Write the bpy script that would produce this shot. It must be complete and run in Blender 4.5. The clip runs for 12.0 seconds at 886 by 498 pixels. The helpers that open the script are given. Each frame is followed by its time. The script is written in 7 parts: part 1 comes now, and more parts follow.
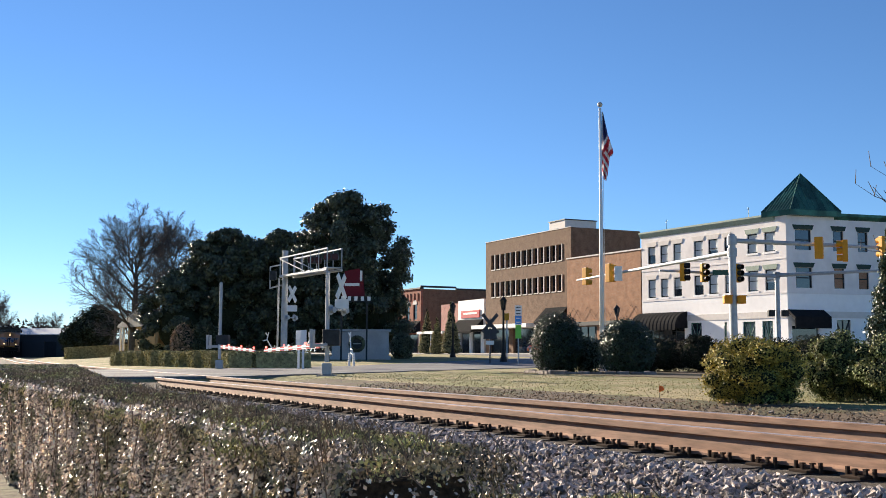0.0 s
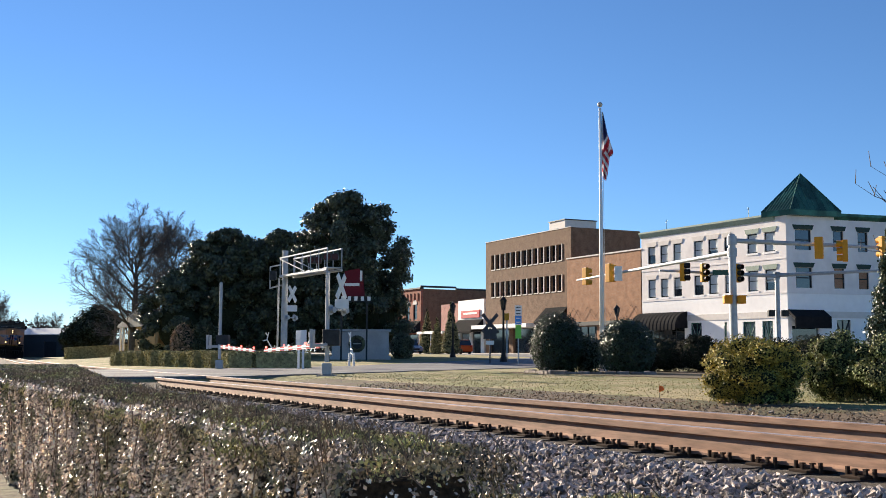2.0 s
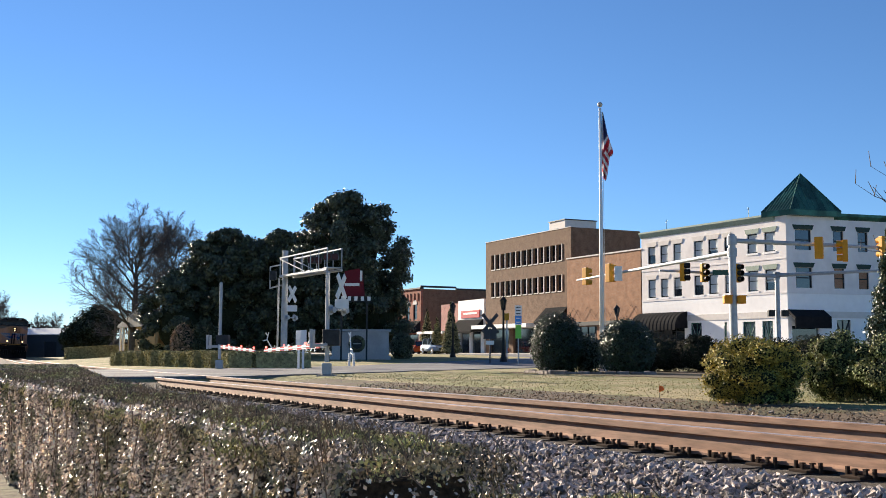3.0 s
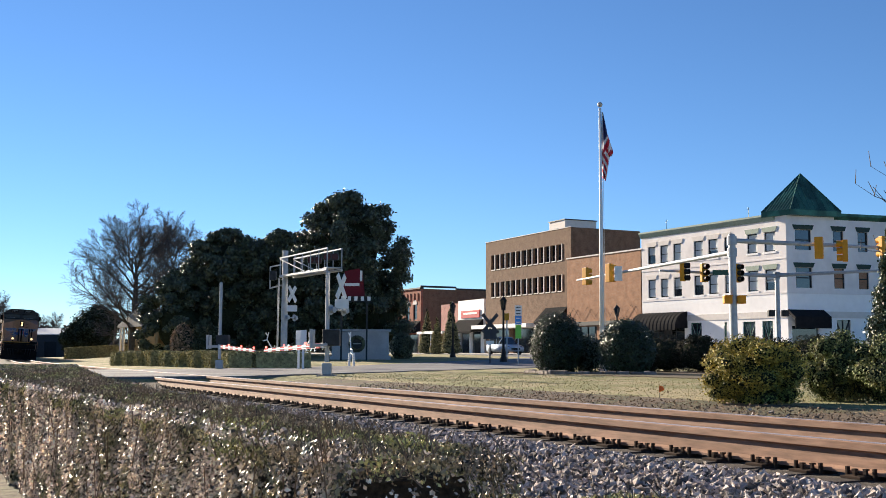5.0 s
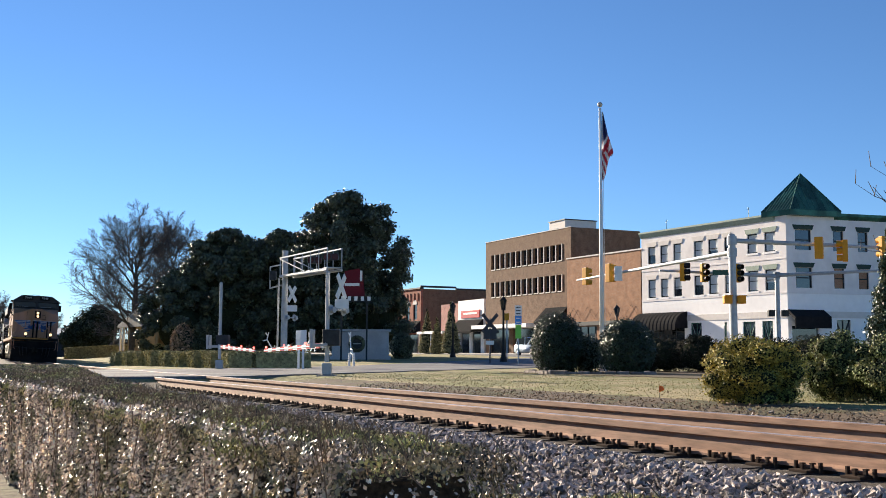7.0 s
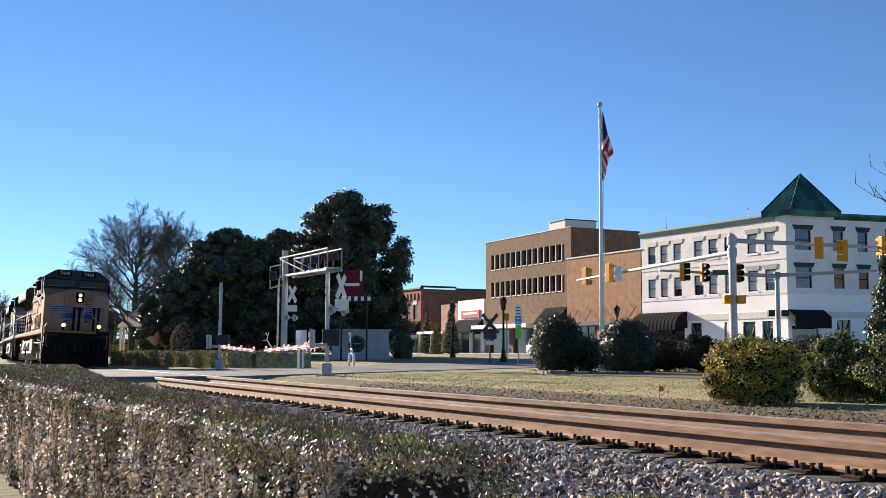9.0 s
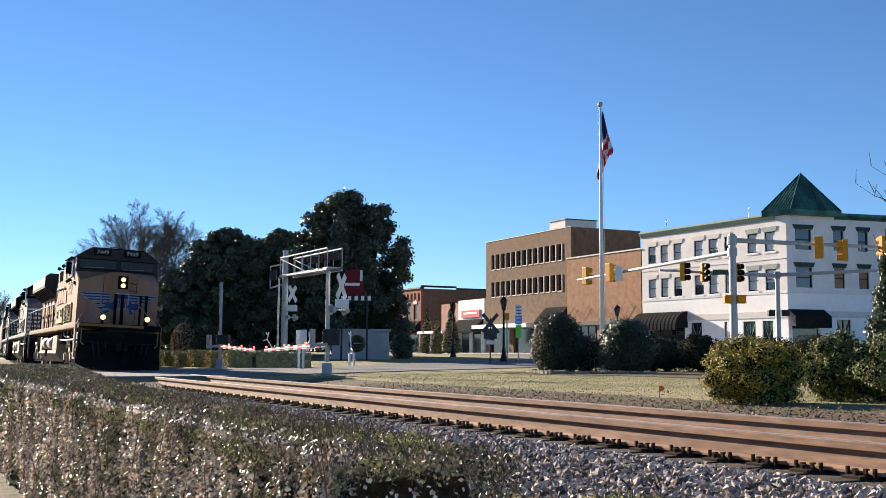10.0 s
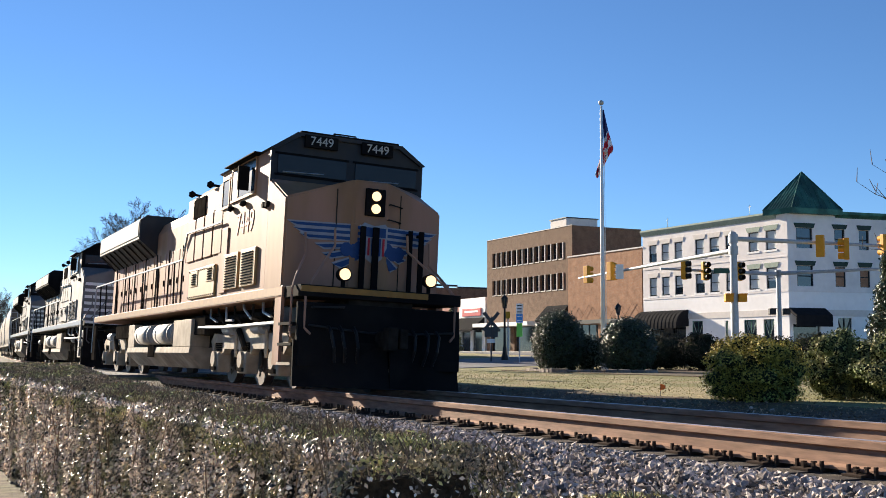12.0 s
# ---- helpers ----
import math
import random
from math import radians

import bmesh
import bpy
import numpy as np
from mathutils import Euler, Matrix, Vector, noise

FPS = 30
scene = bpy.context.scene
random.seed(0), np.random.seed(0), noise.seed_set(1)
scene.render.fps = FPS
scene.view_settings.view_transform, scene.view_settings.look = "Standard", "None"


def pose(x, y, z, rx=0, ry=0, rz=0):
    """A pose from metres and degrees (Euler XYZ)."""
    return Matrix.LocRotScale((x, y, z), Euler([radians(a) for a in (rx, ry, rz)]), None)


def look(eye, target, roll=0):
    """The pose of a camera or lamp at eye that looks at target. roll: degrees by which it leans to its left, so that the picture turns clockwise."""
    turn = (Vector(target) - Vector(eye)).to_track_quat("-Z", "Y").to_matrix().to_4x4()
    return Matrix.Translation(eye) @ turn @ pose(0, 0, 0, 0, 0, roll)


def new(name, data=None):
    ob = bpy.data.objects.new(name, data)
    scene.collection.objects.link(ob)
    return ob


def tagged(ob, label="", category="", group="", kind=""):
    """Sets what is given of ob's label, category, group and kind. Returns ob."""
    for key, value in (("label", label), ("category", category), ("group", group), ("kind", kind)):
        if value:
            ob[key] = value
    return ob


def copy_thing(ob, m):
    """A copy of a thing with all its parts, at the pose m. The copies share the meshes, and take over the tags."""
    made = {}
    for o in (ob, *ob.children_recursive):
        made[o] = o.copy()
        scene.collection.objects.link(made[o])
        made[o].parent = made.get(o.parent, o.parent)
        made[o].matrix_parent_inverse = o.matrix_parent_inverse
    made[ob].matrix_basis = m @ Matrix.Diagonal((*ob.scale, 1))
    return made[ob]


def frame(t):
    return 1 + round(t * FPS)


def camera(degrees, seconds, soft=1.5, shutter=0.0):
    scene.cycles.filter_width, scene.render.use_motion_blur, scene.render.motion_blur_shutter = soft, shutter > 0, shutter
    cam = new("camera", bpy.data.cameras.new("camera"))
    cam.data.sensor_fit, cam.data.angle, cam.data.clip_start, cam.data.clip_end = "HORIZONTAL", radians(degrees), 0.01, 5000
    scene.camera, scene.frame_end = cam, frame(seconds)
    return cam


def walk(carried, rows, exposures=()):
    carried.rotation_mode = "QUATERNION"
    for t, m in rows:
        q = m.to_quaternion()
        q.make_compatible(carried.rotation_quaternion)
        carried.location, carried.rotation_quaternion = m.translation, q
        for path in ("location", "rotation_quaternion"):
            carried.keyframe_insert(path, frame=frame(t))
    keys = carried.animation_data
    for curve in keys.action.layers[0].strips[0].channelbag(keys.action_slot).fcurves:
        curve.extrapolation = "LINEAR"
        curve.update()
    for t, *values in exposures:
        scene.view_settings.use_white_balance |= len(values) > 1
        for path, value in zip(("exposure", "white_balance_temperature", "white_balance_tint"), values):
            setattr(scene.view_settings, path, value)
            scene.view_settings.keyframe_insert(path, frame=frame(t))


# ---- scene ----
import itertools

# ---------------------------------------------------------------- camera
cam = camera(43.81, 12.0, soft=0.8)
EYE = (0.0, 0.0, 0.67)


def gaze(yaw, pitch, roll):
    return Matrix.Translation(EYE) @ pose(0, 0, 0, 90 + pitch, 0, -yaw) @ pose(0, 0, 0, 0, 0, roll)


walk(cam, [(0.0, gaze(0.0, 5.478, 0.23)), (9.5, gaze(0.0, 5.478, 0.23)), (10.5, gaze(-0.03, 5.44, 0.23)),
           (11.5, gaze(-0.05, 5.41, 0.23)), (12.0, gaze(-0.06, 5.385, 0.23))],
     exposures=[(0.0, 1.54, 6500, 10), (12.0, 1.54, 6500, 10)])

# ---------------------------------------------------------------- sky and sun
SUN_AZ, SUN_EL = 38.8, 17.5      # degrees left of the view axis, above the horizon
world = bpy.data.worlds.new("sky")
scene.world = world
world.use_nodes = True
wn = world.node_tree
sky = wn.nodes.new("ShaderNodeTexSky")
sky.sky_type, sky.sun_disc = "NISHITA", False
sky.sun_elevation, sky.sun_rotation = radians(SUN_EL), radians(-SUN_AZ)
sky.air_density, sky.dust_density, sky.ozone_density = 0.8, 0.0, 6.0
wn.links.new(sky.outputs[0], wn.nodes["Background"].inputs[0])
wn.nodes["Background"].inputs[1].default_value = 0.052

sun = new("sun", bpy.data.lights.new("sun", "SUN"))
sun.data.energy, sun.data.angle, sun.data.color = 5.0, radians(0.5), (1.0, 0.86, 0.68)
sa, se = radians(SUN_AZ), radians(SUN_EL)
to_sun = Vector((-math.sin(sa) * math.cos(se), math.cos(sa) * math.cos(se), math.sin(se)))
sun.matrix_world = look(to_sun * 50, (0, 0, 0))


# ---------------------------------------------------------------- materials
def material(name, base, rough=0.7, metal=0.0, vary=0.25, scale=6.0, bump=0.0, bscale=40.0, second=None, mix=0.4,
             coarse=0.7, random_obj=0.0, random_island=0.0, spec=0.2, stretch=None, transmission=0.0):
    """A surface with variation at two scales, an optional second colour in patches and fine relief."""
    m = bpy.data.materials.new(name)
    m.use_nodes = True
    nt, bs = m.node_tree, m.node_tree.nodes["Principled BSDF"]
    N, L = nt.nodes.new, nt.links.new
    co = N("ShaderNodeTexCoord").outputs["Object"]
    if stretch:
        mp = N("ShaderNodeMapping")
        mp.inputs["Scale"].default_value = stretch
        L(co, mp.inputs[0])
        co = mp.outputs[0]
    fine = N("ShaderNodeTexNoise")
    fine.inputs["Scale"].default_value, fine.inputs["Detail"].default_value = scale, 6
    L(co, fine.inputs["Vector"])
    big = N("ShaderNodeTexNoise")
    big.inputs["Scale"].default_value, big.inputs["Detail"].default_value = coarse, 4
    L(co, big.inputs["Vector"])
    col = (*base, 1)
    ramp = N("ShaderNodeMapRange")
    ramp.inputs[1].default_value, ramp.inputs[2].default_value = 0.3, 0.7
    ramp.inputs[3].default_value, ramp.inputs[4].default_value = 1 - vary, 1 + vary
    L(fine.outputs[0], ramp.inputs[0])
    src = None
    if second:
        mr = N("ShaderNodeMapRange")
        mr.inputs[1].default_value, mr.inputs[2].default_value = 0.62 - mix * 0.4, 0.72 - mix * 0.4
        L(big.outputs[0], mr.inputs[0])
        mx = N("ShaderNodeMix")
        mx.data_type = "RGBA"
        mx.inputs[6].default_value, mx.inputs[7].default_value = col, (*second, 1)
        L(mr.outputs[0], mx.inputs[0])
        src = mx.outputs[2]
    value = ramp.outputs[0]
    for on, node, out in ((random_obj, "ShaderNodeObjectInfo", "Random"), (random_island, "ShaderNodeNewGeometry", "Random Per Island")):
        if on:
            rr = N("ShaderNodeMapRange")
            rr.inputs[3].default_value, rr.inputs[4].default_value = 1 - on, 1 + on
            L(N(node).outputs[out], rr.inputs[0])
            mm = N("ShaderNodeMath")
            mm.operation = "MULTIPLY"
            L(value, mm.inputs[0]), L(rr.outputs[0], mm.inputs[1])
            value = mm.outputs[0]
    hs = N("ShaderNodeHueSaturation")
    hs.inputs["Color"].default_value = col
    if src:
        L(src, hs.inputs["Color"])
    L(value, hs.inputs["Value"])
    L(hs.outputs[0], bs.inputs["Base Color"])
    bs.inputs["Roughness"].default_value, bs.inputs["Metallic"].default_value = rough, metal
    bs.inputs["Specular IOR Level"].default_value = spec
    bs.inputs["Transmission Weight"].default_value = transmission
    if bump:
        bn = N("ShaderNodeTexNoise")
        bn.inputs["Scale"].default_value, bn.inputs["Detail"].default_value = bscale, 5
        L(co, bn.inputs["Vector"])
        bp = N("ShaderNodeBump")
        bp.inputs["Strength"].default_value, bp.inputs["Distance"].default_value = bump, 0.02
        L(bn.outputs[0], bp.inputs["Height"])
        L(bp.outputs[0], bs.inputs["Normal"])
    return m


def brick_material(name, one, two, mortar, width=0.22, height=0.075, along=(0.4, 0.9), stain=None):
    """Brickwork courses, with the wall's own direction mapped to the texture's first axis, and weather stains."""
    m = material(name, one, 0.9, vary=0.2, scale=1.5)
    nt, bs = m.node_tree, m.node_tree.nodes["Principled BSDF"]
    N, L = nt.nodes.new, nt.links.new
    co = N("ShaderNodeTexCoord").outputs["Object"]
    sep, com, mad = N("ShaderNodeSeparateXYZ"), N("ShaderNodeCombineXYZ"), N("ShaderNodeMath")
    L(co, sep.inputs[0])
    mad.operation = "ADD"
    L(sep.outputs[0], mad.inputs[0]), L(sep.outputs[1], mad.inputs[1])
    L(mad.outputs[0], com.inputs[0]), L(sep.outputs[2], com.inputs[1])
    br = N("ShaderNodeTexBrick")
    br.inputs["Scale"].default_value = 1.0
    br.inputs["Brick Width"].default_value, br.inputs["Row Height"].default_value = width, height
    br.inputs["Mortar Size"].default_value = 0.008
    br.inputs["Color1"].default_value, br.inputs["Color2"].default_value = (*one, 1), (*two, 1)
    br.inputs["Mortar"].default_value = (*mortar, 1)
    L(com.outputs[0], br.inputs["Vector"])
    hs = [n for n in nt.nodes if n.bl_idname == "ShaderNodeHueSaturation"][0]
    L(br.outputs["Color"], hs.inputs["Color"])
    return m


M = {}
M["soil"] = material("soil", (0.115, 0.085, 0.06), 0.95, vary=0.4, scale=9, bump=0.6, bscale=60, second=(0.10, 0.09, 0.05))
M["bed"] = material("ballast_fines", (0.085, 0.072, 0.06), 0.95, vary=0.5, scale=30, bump=0.8, bscale=60)
M["lawn"] = material("winter_lawn", (0.31, 0.26, 0.145), 0.95, vary=0.45, scale=14, bump=0.8, bscale=50, second=(0.21, 0.20, 0.09), coarse=0.35, mix=0.5)
M["asphalt"] = material("asphalt", (0.13, 0.13, 0.14), 0.85, vary=0.25, scale=20, bump=0.3, bscale=120, second=(0.18, 0.18, 0.18), coarse=0.3)
M["concrete"] = material("concrete", (0.42, 0.40, 0.37), 0.85, vary=0.15, scale=5, bump=0.2, second=(0.33, 0.31, 0.28))
M["stone"] = material("ballast_stone", (0.36, 0.31, 0.275), 0.9, vary=0.3, scale=30, random_island=0.85, bump=0.4, bscale=90)
M["rail_rust"] = material("rusty_rail_steel", (0.28, 0.165, 0.11), 0.8, vary=0.3, scale=3.0, second=(0.22, 0.125, 0.08), stretch=(1, 1, 8), bump=0.15, spec=0.3)
M["rail_top"] = material("polished_rail_steel", (0.50, 0.46, 0.45), 0.45, 0.8, vary=0.1, scale=8)
M["tie"] = material("creosoted_timber", (0.05, 0.04, 0.034), 0.9, vary=0.4, scale=8, bump=0.5, random_obj=0.3)
M["tie_plate"] = material("rusted_plate", (0.05, 0.035, 0.027), 0.9, vary=0.3, scale=20, spec=0.05)
M["galv"] = material("galvanised_steel", (0.38, 0.40, 0.42), 0.5, 0.5, vary=0.12, scale=5)
M["silver_paint"] = material("aluminium_paint", (0.40, 0.41, 0.42), 0.5, 0.2, vary=0.12, scale=4)
M["dark_metal"] = material("dark_painted_metal", (0.03, 0.032, 0.035), 0.5, vary=0.3, scale=6)
M["black"] = material("black_paint", (0.012, 0.012, 0.013), 0.45, vary=0.3, scale=5)
M["white_paint"] = material("white_paint", (0.78, 0.78, 0.76), 0.55, vary=0.06, scale=3)
M["red_paint"] = material("red_paint", (0.45, 0.02, 0.03), 0.45, vary=0.12, scale=4)
M["yellow_signal"] = material("signal_yellow", (0.60, 0.27, 0.02), 0.45, vary=0.1, scale=6)
M["stucco"] = material("white_stucco", (0.92, 0.90, 0.885), 0.9, vary=0.03, scale=2, second=(0.89, 0.87, 0.85), coarse=0.3, bump=0.15, bscale=30)
M["stucco_upper"] = material("grey_white_stucco", (0.80, 0.755, 0.73), 0.9, vary=0.05, scale=2, second=(0.75, 0.70, 0.675), coarse=0.3, bump=0.15, bscale=30)
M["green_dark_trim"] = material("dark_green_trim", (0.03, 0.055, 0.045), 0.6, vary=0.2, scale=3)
M["stucco_band"] = material("beige_stucco_band", (0.70, 0.65, 0.60), 0.9, vary=0.06, scale=3)
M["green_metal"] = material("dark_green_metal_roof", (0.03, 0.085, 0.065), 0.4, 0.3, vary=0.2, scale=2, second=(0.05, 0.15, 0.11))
M["green_trim"] = material("pale_green_trim", (0.27, 0.33, 0.27), 0.6, vary=0.12, scale=3)
M["glass"] = material("window_glass", (0.02, 0.03, 0.04), 0.06, vary=0.2, scale=0.5, spec=1.0)
# one pale colour for drawn blinds and the sky reflected in the panes
M["blind"] = material("blind_and_sky_sheen", (0.60, 0.63, 0.62), 0.7, vary=0.1, scale=2)
M["awning"] = material("black_awning_cloth", (0.018, 0.018, 0.02), 0.9, vary=0.2, scale=3, spec=0.05)
M["bark"] = material("bark", (0.10, 0.085, 0.07), 0.95, vary=0.35, scale=5, bump=0.7, bscale=25)
M["twig"] = material("grey_twigs", (0.115, 0.10, 0.095), 0.95, vary=0.3, scale=5)
M["magnolia"] = material("magnolia_leaf", (0.072, 0.082, 0.045), 0.42, vary=0.4, scale=1.5, random_island=0.65, spec=0.4)
M["holly"] = material("holly_leaf", (0.024, 0.042, 0.018), 0.36, vary=0.3, scale=2, random_island=0.6, spec=0.4)
M["yellow_leaf"] = material("yellowing_leaf", (0.34, 0.27, 0.05), 0.55, vary=0.35, scale=2.5, random_island=0.6, second=(0.14, 0.17, 0.05), coarse=1.6, mix=0.2)
M["olive_leaf"] = material("olive_leaf", (0.15, 0.17, 0.055), 0.5, vary=0.4, scale=2.5, random_island=0.6, second=(0.24, 0.21, 0.07), coarse=1.5)
M["hedge_leaf"] = material("hedge_leaf", (0.36, 0.33, 0.19), 0.45, vary=0.4, scale=3, random_island=0.95, second=(0.62, 0.52, 0.43), coarse=3.0, mix=0.6, spec=0.35)
M["hedge_top"] = material("hedge_top_leaf", (0.34, 0.27, 0.18), 0.5, vary=0.45, scale=3, random_island=0.95, second=(0.29, 0.28, 0.12), coarse=1.6, spec=0.35)
M["hedge_twig"] = material("hedge_twigs", (0.20, 0.145, 0.10), 0.9, vary=0.4, scale=6)
# darker than the hedge's twigs: the gaps' shade is put into this colour
M["hedge_core"] = material("shaded_inner_twigs", (0.045, 0.035, 0.025), 0.95, vary=0.5, scale=40, bump=0.6, bscale=80, spec=0.05)
M["far_hedge"] = material("clipped_hedge", (0.30, 0.27, 0.13), 0.8, vary=0.5, scale=5, random_island=0.6)
M["cedar"] = material("cedar_foliage", (0.035, 0.045, 0.028), 0.8, vary=0.5, scale=1, random_island=0.5)
M["gold_brick"] = brick_material("tan_brick", (0.50, 0.32, 0.14), (0.44, 0.28, 0.12), (0.42, 0.33, 0.22))
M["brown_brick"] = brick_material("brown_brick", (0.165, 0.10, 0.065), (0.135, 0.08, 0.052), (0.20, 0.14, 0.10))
M["orange_brick"] = brick_material("orange_brick", (0.36, 0.185, 0.105), (0.31, 0.155, 0.085), (0.35, 0.24, 0.17))
M["red_brick"] = brick_material("red_brick", (0.30, 0.10, 0.065), (0.25, 0.085, 0.055), (0.28, 0.17, 0.13))
M["pink_brick"] = brick_material("pink_brick", (0.42, 0.20, 0.17), (0.37, 0.17, 0.14), (0.40, 0.27, 0.23))
M["granite"] = material("grey_granite", (0.42, 0.42, 0.42), 0.7, vary=0.12, scale=25, second=(0.36, 0.36, 0.36))
M["orange_mark"] = material("orange_plastic", (0.85, 0.20, 0.05), 0.5, vary=0.1)


def glow(name, colour, strength):
    m = bpy.data.materials.new(name)
    m.use_nodes = True
    b = m.node_tree.nodes["Principled BSDF"]
    b.inputs["Base Color"].default_value = (0.8, 0.75, 0.6, 1)
    b.inputs["Emission Color"].default_value = (*colour, 1)
    b.inputs["Emission Strength"].default_value = strength
    return m


# ---------------------------------------------------------------- mesh helpers
def link(name, bm, mat, parent=None, label="", smooth=False):
    me = bpy.data.meshes.new(name)
    bm.to_mesh(me)
    bm.free()
    me.materials.append(mat)
    if smooth:
        me.shade_smooth()
    ob = new(name, me)
    if parent:
        ob.parent = parent
    if label:
        ob["label"] = label
    return ob


def part(name, bm, mat, parent, label="", smooth=False):
    return link(name, bm, mat, parent, label, smooth)


def empty(name, m, label, category, group="", kind=""):
    ob = new(name)
    ob.empty_display_size = 0.2
    ob.matrix_world = m
    return tagged(ob, label, category, group, kind)


def box(bm, x0, x1, y0, y1, z0, z1, bevel=0.0):
    r = bmesh.ops.create_cube(bm, size=1.0, matrix=Matrix.Translation(((x0 + x1) / 2, (y0 + y1) / 2, (z0 + z1) / 2)) @ Matrix.Diagonal((x1 - x0, y1 - y0, z1 - z0, 1)))
    if bevel:
        es = list({e for v in r["verts"] for e in v.link_edges})
        bmesh.ops.bevel(bm, geom=es, offset=bevel, segments=2, affect="EDGES", profile=0.6)
    return bm


def boxes(*rows, bevel=0.0):
    bm = bmesh.new()
    for r in rows:
        box(bm, *r, bevel=bevel)
    return bm


def rod(bm, a, b, r0, r1=None, n=8):
    a, b = Vector(a), Vector(b)
    d = b - a
    m = Matrix.Translation((a + b) / 2) @ d.to_track_quat("Z", "Y").to_matrix().to_4x4()
    bmesh.ops.create_cone(bm, cap_ends=True, segments=n, radius1=r0, radius2=r0 if r1 is None else r1, depth=d.length, matrix=m)
    return bm


def tube(pts, r, n=6):
    bm = bmesh.new()
    for a, b in zip(pts, pts[1:]):
        rod(bm, a, b, r, n=n)
    for p in pts[1:-1]:
        bmesh.ops.create_icosphere(bm, subdivisions=1, radius=r, matrix=Matrix.Translation(p))
    return bm


def ball(bm, c, r, sx=1, sy=1, sz=1, sub=2):
    bmesh.ops.create_icosphere(bm, subdivisions=sub, radius=r, matrix=Matrix.Translation(c) @ Matrix.Diagonal((sx, sy, sz, 1)))
    return bm


def prism(outline, x0, x1, axis="x"):
    """Extrudes a closed outline of (a, b) between two stations along an axis; (a, b) are the other two axes in order."""
    bm = bmesh.new()
    put = {"x": lambda s, a, b: (s, a, b), "y": lambda s, a, b: (a, s, b), "z": lambda s, a, b: (a, b, s)}[axis]
    v0 = [bm.verts.new(put(x0, a, b)) for a, b in outline]
    v1 = [bm.verts.new(put(x1, a, b)) for a, b in outline]
    bm.faces.new(v0), bm.faces.new(v1[::-1])
    k = len(outline)
    for i in range(k):
        bm.faces.new((v0[i], v1[i], v1[(i + 1) % k], v0[(i + 1) % k]))
    bmesh.ops.recalc_face_normals(bm, faces=bm.faces)
    return bm


def from_arrays(name, verts, faces, mat, parent=None, label="", smooth=False):
    """One mesh from numpy arrays of vertices and equal-sided faces."""
    me = bpy.data.meshes.new(name)
    k = faces.shape[1]
    me.vertices.add(len(verts))
    me.vertices.foreach_set("co", np.asarray(verts, np.float32).ravel())
    me.loops.add(faces.size)
    me.loops.foreach_set("vertex_index", np.asarray(faces, np.int32).ravel())
    me.polygons.add(len(faces))
    me.polygons.foreach_set("loop_start", np.arange(0, faces.size, k, dtype=np.int32))
    me.update(calc_edges=True)
    me.validate()
    me.materials.append(mat)
    if smooth:
        me.shade_smooth()
    else:
        me.shade_flat()
    ob = new(name, me)
    if parent:
        ob.parent = parent
    if label:
        ob["label"] = label
    return ob


rng = np.random.default_rng(7)


def leaves(points, normals, size, spread=0.9, shape=2.0):
    """Folded two-triangle-pair leaves at points, roughly facing their normals: vertices and quads."""
    n = len(points)
    nv = normals + rng.normal(0, spread, (n, 3))
    nv /= np.linalg.norm(nv, axis=1)[:, None] + 1e-9
    a = np.cross(nv, rng.normal(0, 1, (n, 3)))
    a /= np.linalg.norm(a, axis=1)[:, None] + 1e-9
    b = np.cross(nv, a)
    s = (size * rng.uniform(0.6, 1.3, n))[:, None]
    tip, side = a * s, b * s / shape
    v = np.stack([points - tip, points - side + nv * s * 0.15, points + tip, points + side + nv * s * 0.15], 1).reshape(-1, 3)
    return v, np.arange(4 * n).reshape(n, 4)


def scattered(points, size, faces20=True):
    """Angular stones at points: vertices and triangles of squashed, randomly cut octahedra."""
    base = np.array([[1, 0, 0], [-1, 0, 0], [0, 1, 0], [0, -1, 0], [0, 0, 1], [0, 0, -1],
                     ], float)
    tri = np.array([[0, 2, 4], [2, 1, 4], [1, 3, 4], [3, 0, 4], [2, 0, 5], [1, 2, 5], [3, 1, 5], [0, 3, 5]])
    n = len(points)
    q, _ = np.linalg.qr(rng.normal(0, 1, (n, 3, 3)))
    v = base[None] * rng.uniform(0.55, 1.25, (n, 6, 1)) + rng.normal(0, 0.16, (n, 6, 3))
    v = v * rng.uniform(0.7, 1.3, (n, 1, 3))
    v = np.einsum("nij,nkj->nki", q, v) * (size * rng.uniform(0.6, 1.4, n))[:, None, None]
    v += points[:, None]
    return v.reshape(-1, 3), (tri[None] + 6 * np.arange(n)[:, None, None]).reshape(-1, 3)


# ---------------------------------------------------------------- the track's line
R, TH0, P0 = 1200.0, radians(27.0), Vector((0.67, 14.0))   # near rail: a slight curve
CENTRE = P0 + R * Vector((math.cos(TH0), math.sin(TH0)))


def on_track(s, u=0.7525):
    """The place s metres back along the line (away from the viewer), u metres beyond the near rail, and the line's angle."""
    th = TH0 - s / R
    u = float(u) - 1.9 * (max(0.0, float(s) - 90) / 77) ** 2      # the curve eases off far down the line
    p = CENTRE - (R - u) * Vector((math.cos(float(th)), math.sin(float(th))))
    return p.x, p.y, th


def line_coords(x, y):
    """s and u of places given as arrays."""
    dx, dy = CENTRE.x - x, CENTRE.y - y
    return (TH0 - np.arctan2(dy, dx)) * R, R - np.hypot(dx, dy)


CROSS = (20.0, 34.4)      # the road crosses the line between these, then bears away at a slant
SLANT = 0.9


